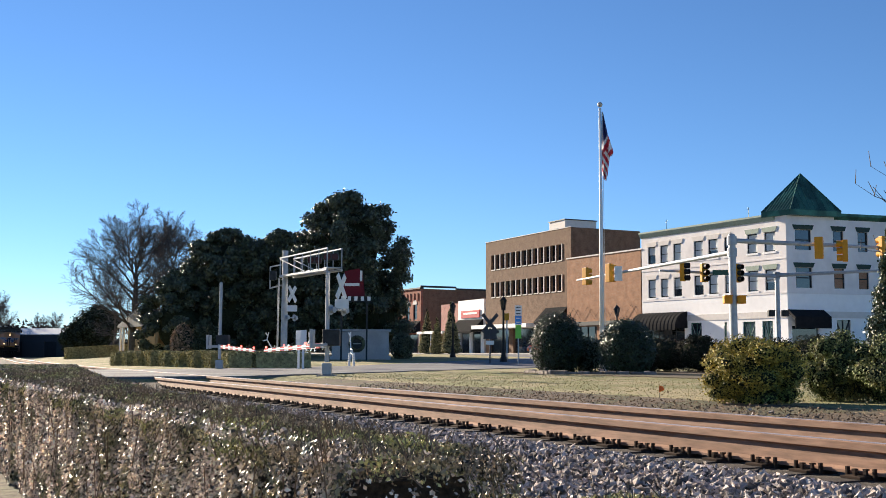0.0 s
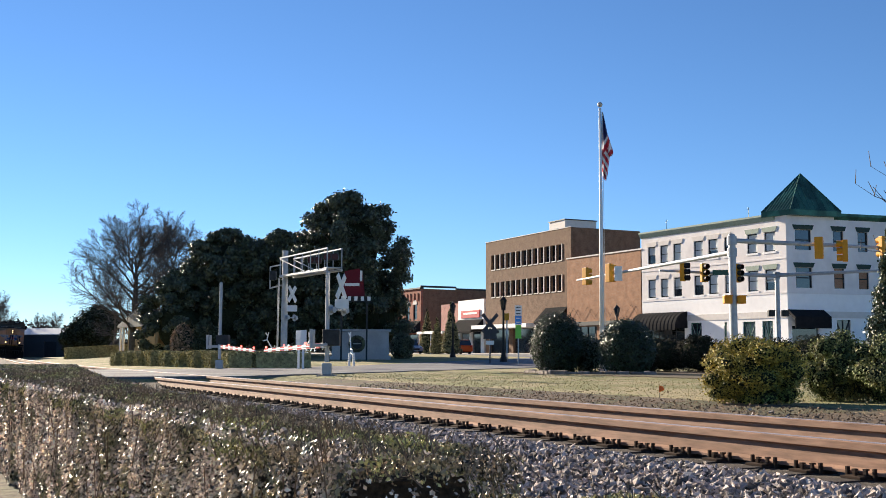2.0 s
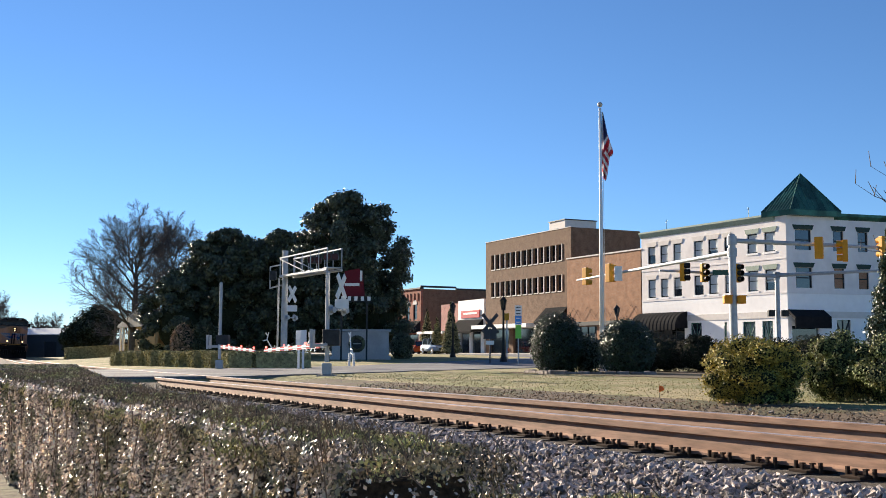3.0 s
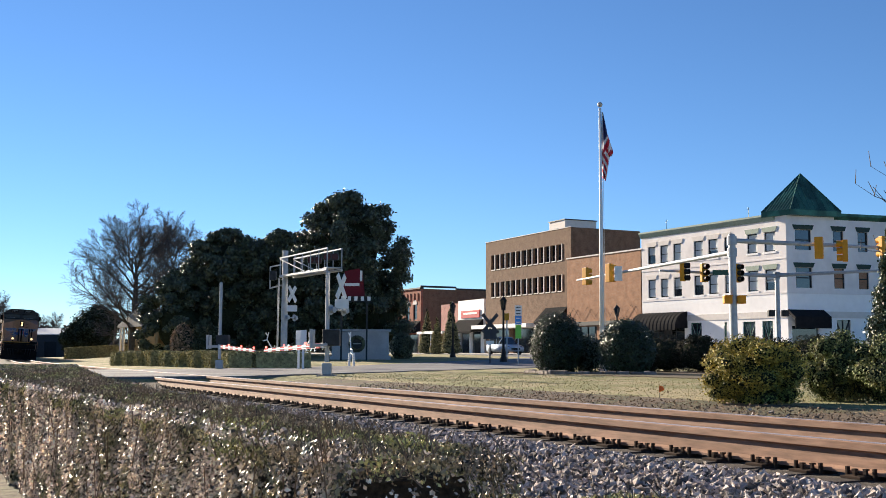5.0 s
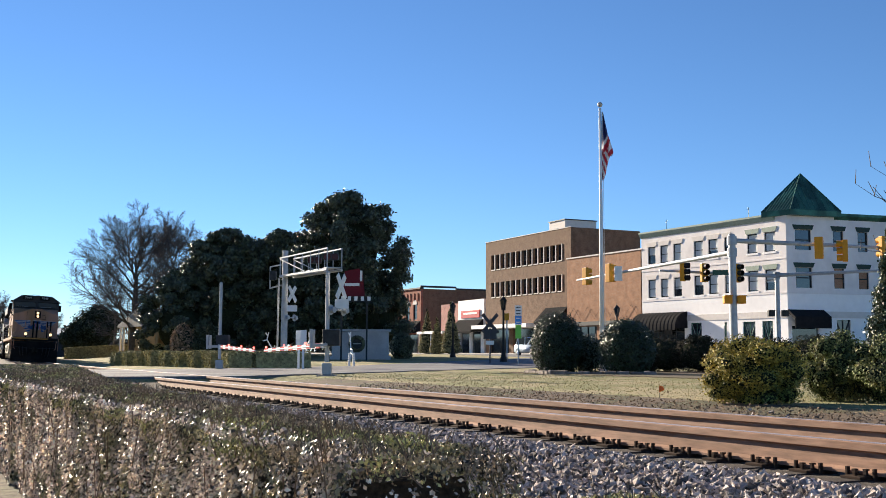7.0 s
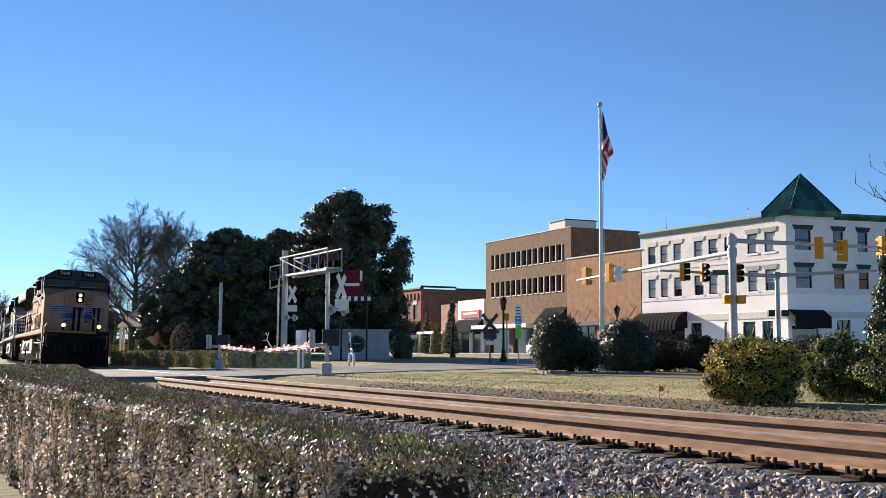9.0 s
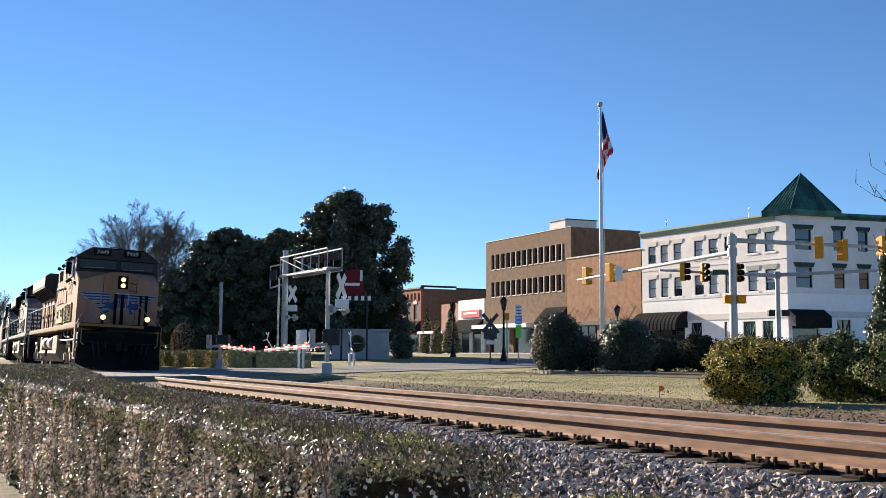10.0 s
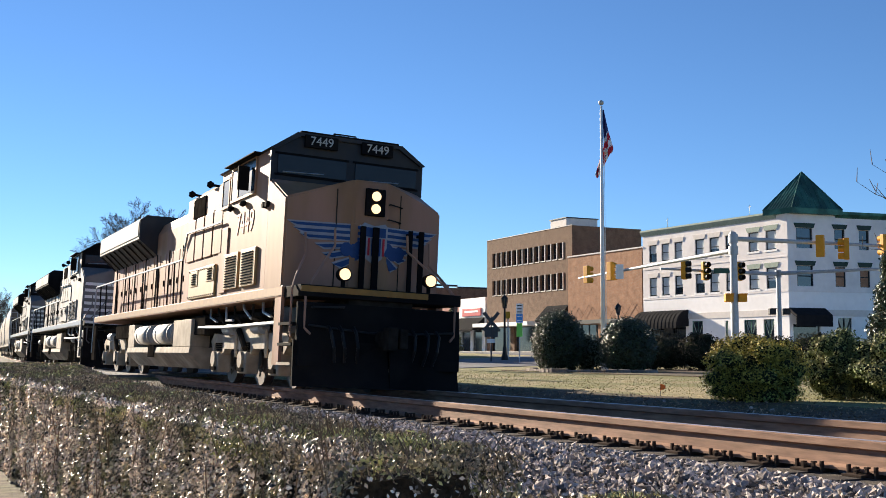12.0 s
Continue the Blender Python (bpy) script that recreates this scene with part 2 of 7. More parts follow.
def ground_height(x, y):
    x, y = np.asarray(x, float), np.asarray(y, float)
    s, u = line_coords(x, y)
    prof = np.interp(u, [-3.4, -1.9, -1.25, 2.7, 4.2, 5.5, 9], [-0.5, -0.42, -0.3, -0.3, -0.12, -0.04, -0.02])
    sr = s - SLANT * np.clip(u - 2.5, 0, 40)
    road = np.clip((sr - CROSS[0] + 1.0) / 1.0, 0, 1) * np.clip((CROSS[1] + 1.0 - sr) / 1.0, 0, 1)
    prof = prof * (1 - road) + road * np.minimum(-0.015, prof * 0 - 0.015) * 1.0
    far = np.clip((s - 60) / 30, 0, 1)
    prof = prof * (1 - 0.5 * far)
    rise = np.interp(y, [62, 108, 400], [0, 0.72, 0.9]) * np.clip((u - 6) / 12, 0, 1)
    return prof + rise


def gz(x, y):
    return float(ground_height(x, y))

# ---------------------------------------------------------------- ground
def build_ground():
    """One sheet, fine along the line and coarse towards the horizon."""
    us = np.concatenate([-np.geomspace(900, 6, 14), np.linspace(-5, 12, 52), np.geomspace(13, 2500, 40)])
    ss = np.concatenate([-np.geomspace(400, 22, 8), np.linspace(-20, 70, 130), np.geomspace(72, 1800, 40)])
    S, U = np.meshgrid(ss, us, indexing="ij")
    th = TH0 - S / R
    X = CENTRE.x - (R - U) * np.cos(th)
    Y = CENTRE.y - (R - U) * np.sin(th)
    # past the centre of the curve the sheet spreads straight
    th0 = TH0
    X = np.where((U > 150) | (np.abs(S) > 300) | (U < -100), P0.x - S * math.sin(th0) + U * math.cos(th0), X)
    Y = np.where((U > 150) | (np.abs(S) > 300) | (U < -100), P0.y + S * math.cos(th0) + U * math.sin(th0), Y)
    Z = ground_height(X, Y) + np.where(U > 3.2, 1, 0) * 0.015 * np.sin(X * 1.3) * np.cos(Y * 0.9)
    n, m = S.shape
    i = np.arange(n * m).reshape(n, m)
    f = np.stack([i[:-1, :-1], i[:-1, 1:], i[1:, 1:], i[1:, :-1]], -1).reshape(-1, 4)
    g = from_arrays("ground", np.stack([X, Y, Z], -1).reshape(-1, 3), f, M["lawn"], smooth=True)
    tagged(g, "flat ground of dormant straw-coloured winter lawn", "ground", kind="structure")
    g.data.flip_normals()
    return g


def strip(name, s0, s1, u0, u1, lift, mat, label, category, ns=60, nu=6, thick=0.12, kind="structure", parent=None, slant=0.0):
    """A slab that lies on the ground between two stations of the line's coordinates."""
    ss, us = np.linspace(s0, s1, ns), np.linspace(u0, u1, nu)
    S, U = np.meshgrid(ss, us, indexing="ij")
    S = S + slant * np.clip(U - 2.5, 0, 40)
    th = TH0 - S / R
    X, Y = CENTRE.x - (R - U) * np.cos(th), CENTRE.y - (R - U) * np.sin(th)
    Z = ground_height(X, Y) + lift
    top = np.stack([X, Y, Z], -1).reshape(-1, 3)
    bot = top - [0, 0, thick]
    n, m = S.shape
    i = np.arange(n * m).reshape(n, m)
    f = [np.stack([i[:-1, :-1], i[1:, :-1], i[1:, 1:], i[:-1, 1:]], -1).reshape(-1, 4)]
    ring = np.concatenate([i[:, 0], i[-1, 1:], i[::-1, -1][1:], i[0, ::-1][1:-1]])
    nxt = np.roll(ring, -1)
    k = n * m
    f.append(np.stack([ring, ring + k, nxt + k, nxt], -1))
    ob = from_arrays(name, np.concatenate([top, bot]), np.concatenate(f), mat, parent)
    ob.data.update()
    bm = bmesh.new()
    bm.from_mesh(ob.data)
    bmesh.ops.recalc_face_normals(bm, faces=bm.faces)
    if sum(fc.normal.z for fc in bm.faces) < 0:
        bmesh.ops.reverse_faces(bm, faces=bm.faces)
    bm.to_mesh(ob.data)
    bm.free()
    if label:
        tagged(ob, label, category, kind=kind)
    return ob


build_ground()
strip("road", CROSS[0], CROSS[1], -1.5 - 40, 39.9, 0.03, M["asphalt"], "grey asphalt road that crosses the railway", "road", ns=30, nu=120, slant=SLANT)
strip("street", -80, 260, 40.0, 53.0, 0.03, M["asphalt"], "grey asphalt main street before the shops", "street", ns=120, nu=8)
strip("pavement", -80, 260, 53.05, 57.5, 0.16, M["concrete"], "pale concrete pavement along the shops", "pavement", ns=120, nu=4, thick=0.2)
strip("soil", -30, CROSS[0] - 0.5, 2.9, 5.0, 0.02, M["soil"], "bare brown soil verge with dry leaves beside the ballast", "soil", ns=80, nu=6, thick=0.1)
strip("mulch_bed", 6, 26, 14.6, 27.0, 0.03, M["soil"], "dark mulch bed under the clipped bushes", "mulch", ns=60, nu=12, thick=0.08)
strip("ballast_bed", -30, 160, -1.75, 2.85, 0.012, M["bed"], "brown ballast bed under the track", "ballast", ns=120, nu=10, thick=0.1)
strip("near_verge", -25, 60, -6.5, -1.8, 0.012, M["soil"], "brown bare verge littered with dry leaves", "soil", ns=90, nu=8, thick=0.1)

# ---------------------------------------------------------------- the track
RAIL_H = 0.25


def rail_profile():
    h = RAIL_H
    return [(-0.075, 0), (0.075, 0), (0.075, 0.022), (0.018, 0.045), (0.008, h - 0.085), (0.045, h - 0.068), (0.045, h - 0.012), (0.028, h - 0.004),
            (-0.028, h - 0.004), (-0.045, h - 0.012), (-0.045, h - 0.068), (-0.008, h - 0.085), (-0.018, 0.045), (-0.075, 0.022)]


def rail(name, u, lift):
    """Rail swept along the line, its head polished as a part."""
    prof = rail_profile()
    ss = np.concatenate([np.arange(-14, 60, 1.0), np.arange(60, 300, 5.0)])
    vs = []
    for s in ss:
        for a, b in prof:
            x, y, th = on_track(s, u + a)
            vs.append((x, y, b - RAIL_H + lift))
    k = len(prof)
    fs = []
    for i in range(len(ss) - 1):
        for j in range(k):
            fs.append((i * k + j, (i + 1) * k + j, (i + 1) * k + (j + 1) % k, i * k + (j + 1) % k))
    ob = from_arrays(name, np.array(vs), np.array(fs), M["rail_rust"])
    tagged(ob, "rusty brown steel rail with a polished head", "rail", "rails of the track")
    vs = []
    for s in ss:
        for a, z in ((-0.03, -0.0035), (-0.022, 0.0), (0.022, 0.0), (0.03, -0.0035)):
            x, y, th = on_track(s, u + a)
            vs.append((x, y, z + lift))
    fs = [(i * 4 + j, i * 4 + 4 + j, i * 4 + 5 + j, i * 4 + 1 + j) for i in range(len(ss) - 1) for j in range(3)]
    from_arrays("running_surface", np.array(vs), np.array(fs), M["rail_top"], ob, "bright worn steel running surface")
    return ob


FAR_LIFT = 0.03
rail("rail", 0.0, 0.0)
rail("rail", 1.505, FAR_LIFT)


# ---------------------------------------------------------------- buildings
def place(x, y, deg):
    """Frame of a facade: local x runs to the right along the front as one faces it, y goes into the building."""
    return pose(x, y, gz(x, y), 0, 0, deg)


def wall_with_openings(length, height, openings, thick=0.35):
    """A front wall (local x, z; outer face at y = 0) with real rectangular holes."""
    xs = sorted({0, length, *[a for o in openings for a in (o[0], o[1])]})
    zs = sorted({0, height, *[a for o in openings for a in (o[2], o[3])]})
    bm = bmesh.new()
    solid = [[not any(o[0] <= (a + b) / 2 <= o[1] and o[2] <= (c + d) / 2 <= o[3] for o in openings) for c, d in zip(zs, zs[1:])] for a, b in zip(xs, xs[1:])]
    grid = {}

    def v(i, k, y):
        key = (i, k, y)
        if key not in grid:
            grid[key] = bm.verts.new((xs[i], y, zs[k]))
        return grid[key]
    nx, nz = len(xs) - 1, len(zs) - 1
    for i in range(nx):
        for k in range(nz):
            if not solid[i][k]:
                continue
            bm.faces.new((v(i, k, 0), v(i + 1, k, 0), v(i + 1, k + 1, 0), v(i, k + 1, 0)))
            bm.faces.new((v(i, k, thick), v(i, k + 1, thick), v(i + 1, k + 1, thick), v(i + 1, k, thick)))
            for di, dk, e in ((-1, 0, ((i, k), (i, k + 1))), (1, 0, ((i + 1, k + 1), (i + 1, k))), (0, -1, ((i + 1, k), (i, k))), (0, 1, ((i, k + 1), (i + 1, k + 1)))):
                a, b = i + di, k + dk
                if not (0 <= a < nx and 0 <= b < nz) or not solid[a][b]:
                    p, q = e
                    bm.faces.new((v(*p, 0), v(*q, 0), v(*q, thick), v(*p, thick)))
    return bm


def window(parent, x0, x1, z0, z1, frame_mat, blind=0.0, depth=0.16, mull=0, y0=0.0, rail_at=0.5):
    """A sash window set in its opening: frame, panes, an optional pale sheet before the glass for a blind and the
    reflected sky.
    """
    w = part("window", boxes((x0, x0 + 0.07, depth - 0.06, depth + 0.04, z0, z1), (x1 - 0.07, x1, depth - 0.06, depth + 0.04, z0, z1),
                             (x0 + 0.07, x1 - 0.07, depth - 0.06, depth + 0.04, z0, z0 + 0.07), (x0 + 0.07, x1 - 0.07, depth - 0.06, depth + 0.04, z1 - 0.07, z1)), frame_mat, parent)
    zm = z0 + (z1 - z0) * rail_at
    bars = [(x0 + 0.07, x1 - 0.07, depth - 0.05, depth + 0.03, zm - 0.03, zm + 0.03)]
    for i in range(mull):
        xm = x0 + (x1 - x0) * (i + 1) / (mull + 1)
        bars.append((xm - 0.03, xm + 0.03, depth - 0.045, depth + 0.02, z0 + 0.07, z1 - 0.07))
    part("sash_bar", boxes(*bars), frame_mat, w)
    part("pane", boxes((x0 + 0.05, x1 - 0.05, depth, depth + 0.012, z0 + 0.05, z1 - 0.05)), M["glass"], w)
    if blind:
        part("blind", boxes((x0 + 0.08, x1 - 0.08, depth - 0.012, depth - 0.004, z1 - 0.08 - (z1 - z0 - 0.15) * blind, z1 - 0.08)), M["blind"], w, "pale drawn blind with reflected sky in its colour")
    return w


def awning(parent, x0, x1, z0, z1, out, curved=False):
    """A sloping or barrel cloth awning with closed ends and a hanging valance."""
    n = 7 if curved else 1
    prof = [(0, z1)]
    for i in range(1, n + 1):
        if curved:
            a = math.pi / 2 * i / n
            prof.append((-out * math.sin(a), z0 + 0.25 + (z1 - z0 - 0.25) * math.cos(a)))
        else:
            prof.append((-out, z0 + 0.25))
    prof += [(prof[-1][0], z0), (prof[-1][0] + 0.03, z0), (prof[-1][0] + 0.03, z0 + 0.2), (0, z0 + 0.2)]
    aw = part("awning", prism(prof, x0, x1), M["awning"], parent, "black cloth awning")
    for i in range(int((x1 - x0) / 0.5) + 1):
        bm = bmesh.new()
        x = x0 + i * (x1 - x0) / int((x1 - x0) / 0.5)
        for (a, b), (c, d) in zip(prof[:n + 1], prof[1:n + 2]):
            rod(bm, (x, a - 0.01, b + 0.01), (x, c - 0.01, d + 0.01), 0.018, n=4)
        part("rib", bm, M["black"], aw)
    return aw


def shell(parent, length, height, depth, mat, roof_mat, parapet=0.4):
    """Side walls, back wall and flat roof behind a front wall."""
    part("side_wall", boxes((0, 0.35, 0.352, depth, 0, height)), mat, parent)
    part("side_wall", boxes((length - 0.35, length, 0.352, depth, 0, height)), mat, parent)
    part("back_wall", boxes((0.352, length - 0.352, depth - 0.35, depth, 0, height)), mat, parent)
    part("roof", boxes((0.352, length - 0.352, 0.352, depth - 0.352, height - parapet - 0.2, height - parapet)), roof_mat, parent)


FRONT = -61.0          # degrees: facades run along the street


def deg_of(a, b):
    return math.degrees(math.atan2(b[1] - a[1], b[0] - a[0]))


def brown_block():
    """Three-storey brown brick office block with two ribbon rows of slit windows."""
    L, R_ = (5.4, 138.0), (13.99, 120.0)
    length = math.dist(L, R_)
    z = gz(*R_) - 0.05
    b = empty("office_building", pose(*L, z, 0, 0, deg_of(L, R_)), "three-storey brown brick office building with ribbon windows", "building")
    H = 14.66 - z
    ops = []
    n = 13
    for z0, z1 in ((7.1, 8.9), (10.5, 12.3)):
        for i in range(n):
            x = 1.42 + i * 1.303
            ops.append((x, x + 1.02, z0, z1))
    shop = [(1.0, 6.0, 0.1, 3.4), (7.0, 12.2, 0.1, 3.4), (13.2, 18.6, 0.1, 3.4)]
    part("front_wall", wall_with_openings(length, H, ops + shop, 0.5), M["brown_brick"], b)
    shell(b, length, H, 9.2, M["brown_brick"], M["asphalt"])
    for o in ops:
        w = part("window", boxes((o[0], o[1], 0.3, 0.34, o[2], o[3])), M["glass"], b)
        part("frame", boxes((o[0], o[0] + 0.05, 0.22, 0.298, o[2], o[3]), (o[0] + 0.052, o[1], 0.22, 0.298, o[2], o[2] + 0.06), (o[0] + 0.052, o[1], 0.2, 0.298, (o[2] * 0.7 + o[3] * 0.3), (o[2] * 0.7 + o[3] * 0.3) + 0.07)), M["dark_metal"], w)
        part("fin", boxes((o[1] + 0.02, o[1] + 0.12, -0.10, -0.003, o[2] - 0.05, o[3])), M["stucco_band"], w)
        part("window_sill", boxes((o[0] + 0.1, o[1] + 0.015, -0.06, -0.003, o[2] - 0.12, o[2] - 0.02)), M["stucco_band"], w)
    for s in shop:
        part("shop_window", boxes((s[0], s[1], 0.3, 0.34, s[2], s[3])), M["glass"], b)
    part("canopy", boxes((0.3, 13.9, -2.2, -0.003, 3.15, 3.6)), M["white_paint"], b, "white flat shop canopy")
    awning(b, 14.6, 19.2, 3.45, 5.3, 1.6)
    part("coping", boxes((-0.08, length + 0.08, -0.05, 0.55, H + 0.002, H + 0.08)), M["stucco_band"], b)
    pent = part("penthouse", boxes((9.6, 13.2, 3.5, 7.8, H - 0.4, H + 1.75), bevel=0.03), M["stucco_band"], b, "pale rooftop lift housing")
    part("cap", boxes((9.5, 13.3, 3.4, 7.9, H + 1.752, H + 1.86)), M["dark_metal"], pent)
    part("hatch", boxes((10.7, 11.7, 3.44, 3.498, H - 0.3, H + 0.9)), M["concrete"], pent)


def low_block():
    """Two-storey orange brick block with a zigzag of string lights."""
    L, R_ = (13.31, 118.0), (19.2, 106.6)
    length = math.dist(L, R_)
    z = gz(*R_) - 0.05
    b = empty("brick_building", pose(*L, z, 0, 0, deg_of(L, R_)), "plain orange-brown brick building with shopfront below", "building")
    H = 10.9 - z
    shop = [(0.8, 5.4, 0.1, 3.0), (6.2, 11.9, 0.1, 3.0)]
    part("front_wall", wall_with_openings(length, H, shop, 0.4), M["orange_brick"], b)
    shell(b, length, H, 8.5, M["orange_brick"], M["asphalt"])
    part("coping", boxes((-0.06, length + 0.0, -0.08, 0.45, H + 0.002, H + 0.14)), M["stucco_band"], b)
    for s in shop:
        part("shop_window", boxes((s[0], s[1], 0.25, 0.28, s[2], s[3])), M["glass"], b)
        part("mullion", boxes(*[(s[0] + k * 1.35, s[0] + k * 1.35 + 0.08, 0.18, 0.248, s[2], s[3]) for k in range(1, int((s[1] - s[0]) / 1.35) + 1)]), M["dark_metal"], b)
    part("fascia", boxes((0.2, length - 0.2, -0.35, -0.003, 3.1, 3.5)), M["dark_metal"], b)
    pts = [(0.2 + i * (length - 0.4) / 10, -0.12, 3.75 + (1.25 if i % 2 else 0)) for i in range(11)]
    part("string_light", tube(pts, 0.014, 4), M["dark_metal"], b, "zigzag string of lights")


def white_block():
    """White stucco corner building of three storeys, green cornice and a small pyramid tower."""
    L, C_, E_ = (19.28, 106.5), (28.27, 90.3), (28.27 + 9.47 * 1.9, 90.3 + 2.9 * 1.9)
    z = gz(*C_) - 0.05
    H = 12.45 - z
    b = empty("corner_building", pose(*L, z, 0, 0, deg_of(L, C_)), "white stucco three-storey corner building with green roof trim", "building")
    ln = math.dist(L, C_)
    lx = [(0.95, 2.05), (2.75, 3.85), (4.6, 5.7), (7.4, 8.6), (9.3, 10.5), (11.3, 11.9), (14.1, 15.3), (16.1, 17.3)]
    ops = [(a, c, 5.75, 7.5) for a, c in lx] + [(a, c, 9.0, 10.65) for a, c in lx]
    doors = [(6.8, 8.25, 0.1, 3.25), (11.1, 11.45, 0.1, 3.2), (13.4, 14.85, 0.1, 3.2), (15.65, 16.85, 0.1, 3.2), (1.0, 6.0, 0.1, 3.1)]
    SPLIT = 5.5
    part("front_wall", wall_with_openings(ln, SPLIT, doors), M["stucco"], b)

    def raised(length, openings):
        bm = wall_with_openings(length, H - SPLIT - 0.003, [(a, c, e - SPLIT, g - SPLIT) for a, c, e, g in openings])
        bmesh.ops.translate(bm, vec=(0, 0, SPLIT + 0.003), verts=bm.verts)
        return bm
    part("upper_wall", raised(ln, ops), M["stucco_upper"], b, "greyer upper stucco")
    for i, o in enumerate(ops):
        window(b, *o, M["dark_metal"], blind=(0.97, 0.62, 0.97, 0.97, 0.5)[(i * 3) % 5])
        part("lintel", prism([(o[0] - 0.1, o[3] + 0.02), (o[1] + 0.1, o[3] + 0.02), (o[1] + 0.25, o[3] + 0.42), (o[0] - 0.25, o[3] + 0.42)], -0.05, -0.003, "y"), M["green_trim"] if o[0] > 14 else M["stucco_band"], b)
        part("sill", boxes((o[0] - 0.12, o[1] + 0.12, -0.05, -0.003, o[2] - 0.16, o[2])), M["stucco"], b)
    for o in doors[:4]:
        w = window(b, *o, M["green_metal"], mull=1, rail_at=0.45)
        bm = bmesh.new()
        rod(bm, (o[0] + 0.1, 0.11, o[2] + 0.1), (o[1] - 0.1, 0.11, o[3] - 0.1), 0.035, n=4)
        rod(bm, (o[1] - 0.1, 0.11, o[2] + 0.1), (o[0] + 0.1, 0.11, o[3] - 0.1), 0.035, n=4)
        part("lattice", bm, M["green_trim"], w)
    o = doors[4]
    window(b, *o, M["dark_metal"], mull=3, rail_at=0.8)
    part("shop_sign", boxes((3.2, 4.3, -0.1, -0.004, 2.2, 2.8)), M["dark_metal"], b)
    part("band", boxes((0, ln - 0.002, -0.04, -0.003, 5.42, 5.58)), M["stucco_upper"], b)
    part("band", boxes((0, ln - 0.002, -0.04, -0.003, 8.3, 8.4)), M["stucco_upper"], b)
    part("base_band", boxes((6.3, ln - 0.002, -0.06, -0.003, 3.45, 3.98)), M["stucco_band"], b)
    awning(b, 0.1, 6.4, 2.6, 4.3, 1.5, curved=True)
    part("cornice", prism([(0.0, H - 0.5), (-0.08, H - 0.45), (-0.28, H - 0.1), (-0.28, H + 0.05), (0.3, H + 0.05), (0.3, H)], -0.1, ln - 1.2), M["green_trim"], b, "pale green metal cornice")
    part("roof", boxes((0.4, ln - 0.4, 0.36, 13.0, H - 0.8, H - 0.5)), M["asphalt"], b)
    part("side_wall", boxes((0, 0.35, 0.352, 13.5, 0, H)), M["stucco"], b)
    for k, x in enumerate((3.5, 14.2)):
        bm = bmesh.new()
        rod(bm, (x, 0.15, H + 0.05), (x, 0.15, H + 1.0), 0.025)
        rod(bm, (x - 0.2, 0.15, H + 0.8), (x + 0.2, 0.15, H + 0.9), 0.02)
        part("roof_vent", bm, M["galv"], b)
    # the end that faces the crossing road, as a frame turned at the corner
    turn = deg_of(C_, E_) - deg_of(L, C_)
    le = math.dist(C_, E_)
    T = Matrix.Translation((ln, 0, 0)) @ pose(0, 0, 0, 0, 0, turn)

    def end(name, bm, mat, label=""):
        bmesh.ops.transform(bm, matrix=T, verts=bm.verts)
        return part(name, bm, mat, b, label)
    ops2 = [(a, c, e, g) for e, g in ((5.9, 7.58), (9.05, 10.72)) for a, c in ((0.85, 2.4), (4.55, 5.56), (6.98, 7.97), (10.0, 11.2))]
    low = [(0.36, 2.9, 0.1, 2.75), (4.68, 6.03, 0.1, 3.3)]
    end("end_wall", wall_with_openings(le, SPLIT, low), M["stucco"])
    end("end_upper_wall", raised(le, ops2), M["stucco_upper"])
    for i, o in enumerate(ops2):
        w = end("window", boxes((o[0], o[1], 0.16, 0.172, o[2], o[3])), M["glass"])
        fr = boxes((o[0], o[0] + 0.09, 0.08, 0.158, o[2], o[3]), (o[1] - 0.09, o[1], 0.08, 0.158, o[2], o[3]), (o[0] + 0.09, o[1] - 0.09, 0.08, 0.158, (o[2] + o[3]) / 2 - 0.04, (o[2] + o[3]) / 2 + 0.04))
        bmesh.ops.transform(fr, matrix=T, verts=fr.verts)
        part("frame", fr, M["dark_metal"], w)
        if i in (1, 2, 3):
            bl = boxes((o[0] + 0.09, o[1] - 0.09, 0.165 - 0.012, 0.158, o[2] + 0.05, o[3] - 0.05))
            bmesh.ops.transform(bl, matrix=T, verts=bl.verts)
            part("blind", bl, M["orange_brick"], w, "brown drawn blind")
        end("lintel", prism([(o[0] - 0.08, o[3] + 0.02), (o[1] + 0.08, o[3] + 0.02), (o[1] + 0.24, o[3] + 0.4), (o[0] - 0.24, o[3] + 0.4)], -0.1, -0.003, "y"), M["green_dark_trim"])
    for o in low:
        end("shop_window", boxes((o[0], o[1], 0.16, 0.172, o[2], o[3])), M["glass"])
    bm = bmesh.new()
    for a, c in (((4.68, 0.1), (6.03, 3.3)), ((6.03, 0.1), (4.68, 3.3)), ((5.35, 0.1), (5.35, 3.3))):
        rod(bm, (a[0], 0.12, a[1]), (c[0], 0.12, c[1]), 0.05, n=4)
    end("door_lattice", bm, M["dark_metal"])
    end("end_awning", prism([(0, 4.1), (-1.0, 3.5), (-1.0, 2.55), (-0.95, 2.55), (-0.95, 3.3), (0, 3.8)], 0.0, 3.45), M["awning"], "black box awning over the shop")
    end("end_band", boxes((3.5, le, -0.06, -0.003, 3.45, 3.98)), M["stucco_band"])
    end("end_band", boxes((0.0, le, -0.05, -0.003, 5.42, 5.58)), M["stucco_upper"])
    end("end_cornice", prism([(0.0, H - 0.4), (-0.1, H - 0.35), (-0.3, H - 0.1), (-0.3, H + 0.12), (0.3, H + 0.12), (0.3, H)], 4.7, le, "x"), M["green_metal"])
    # tower roof over the corner
    tb = bmesh.new()
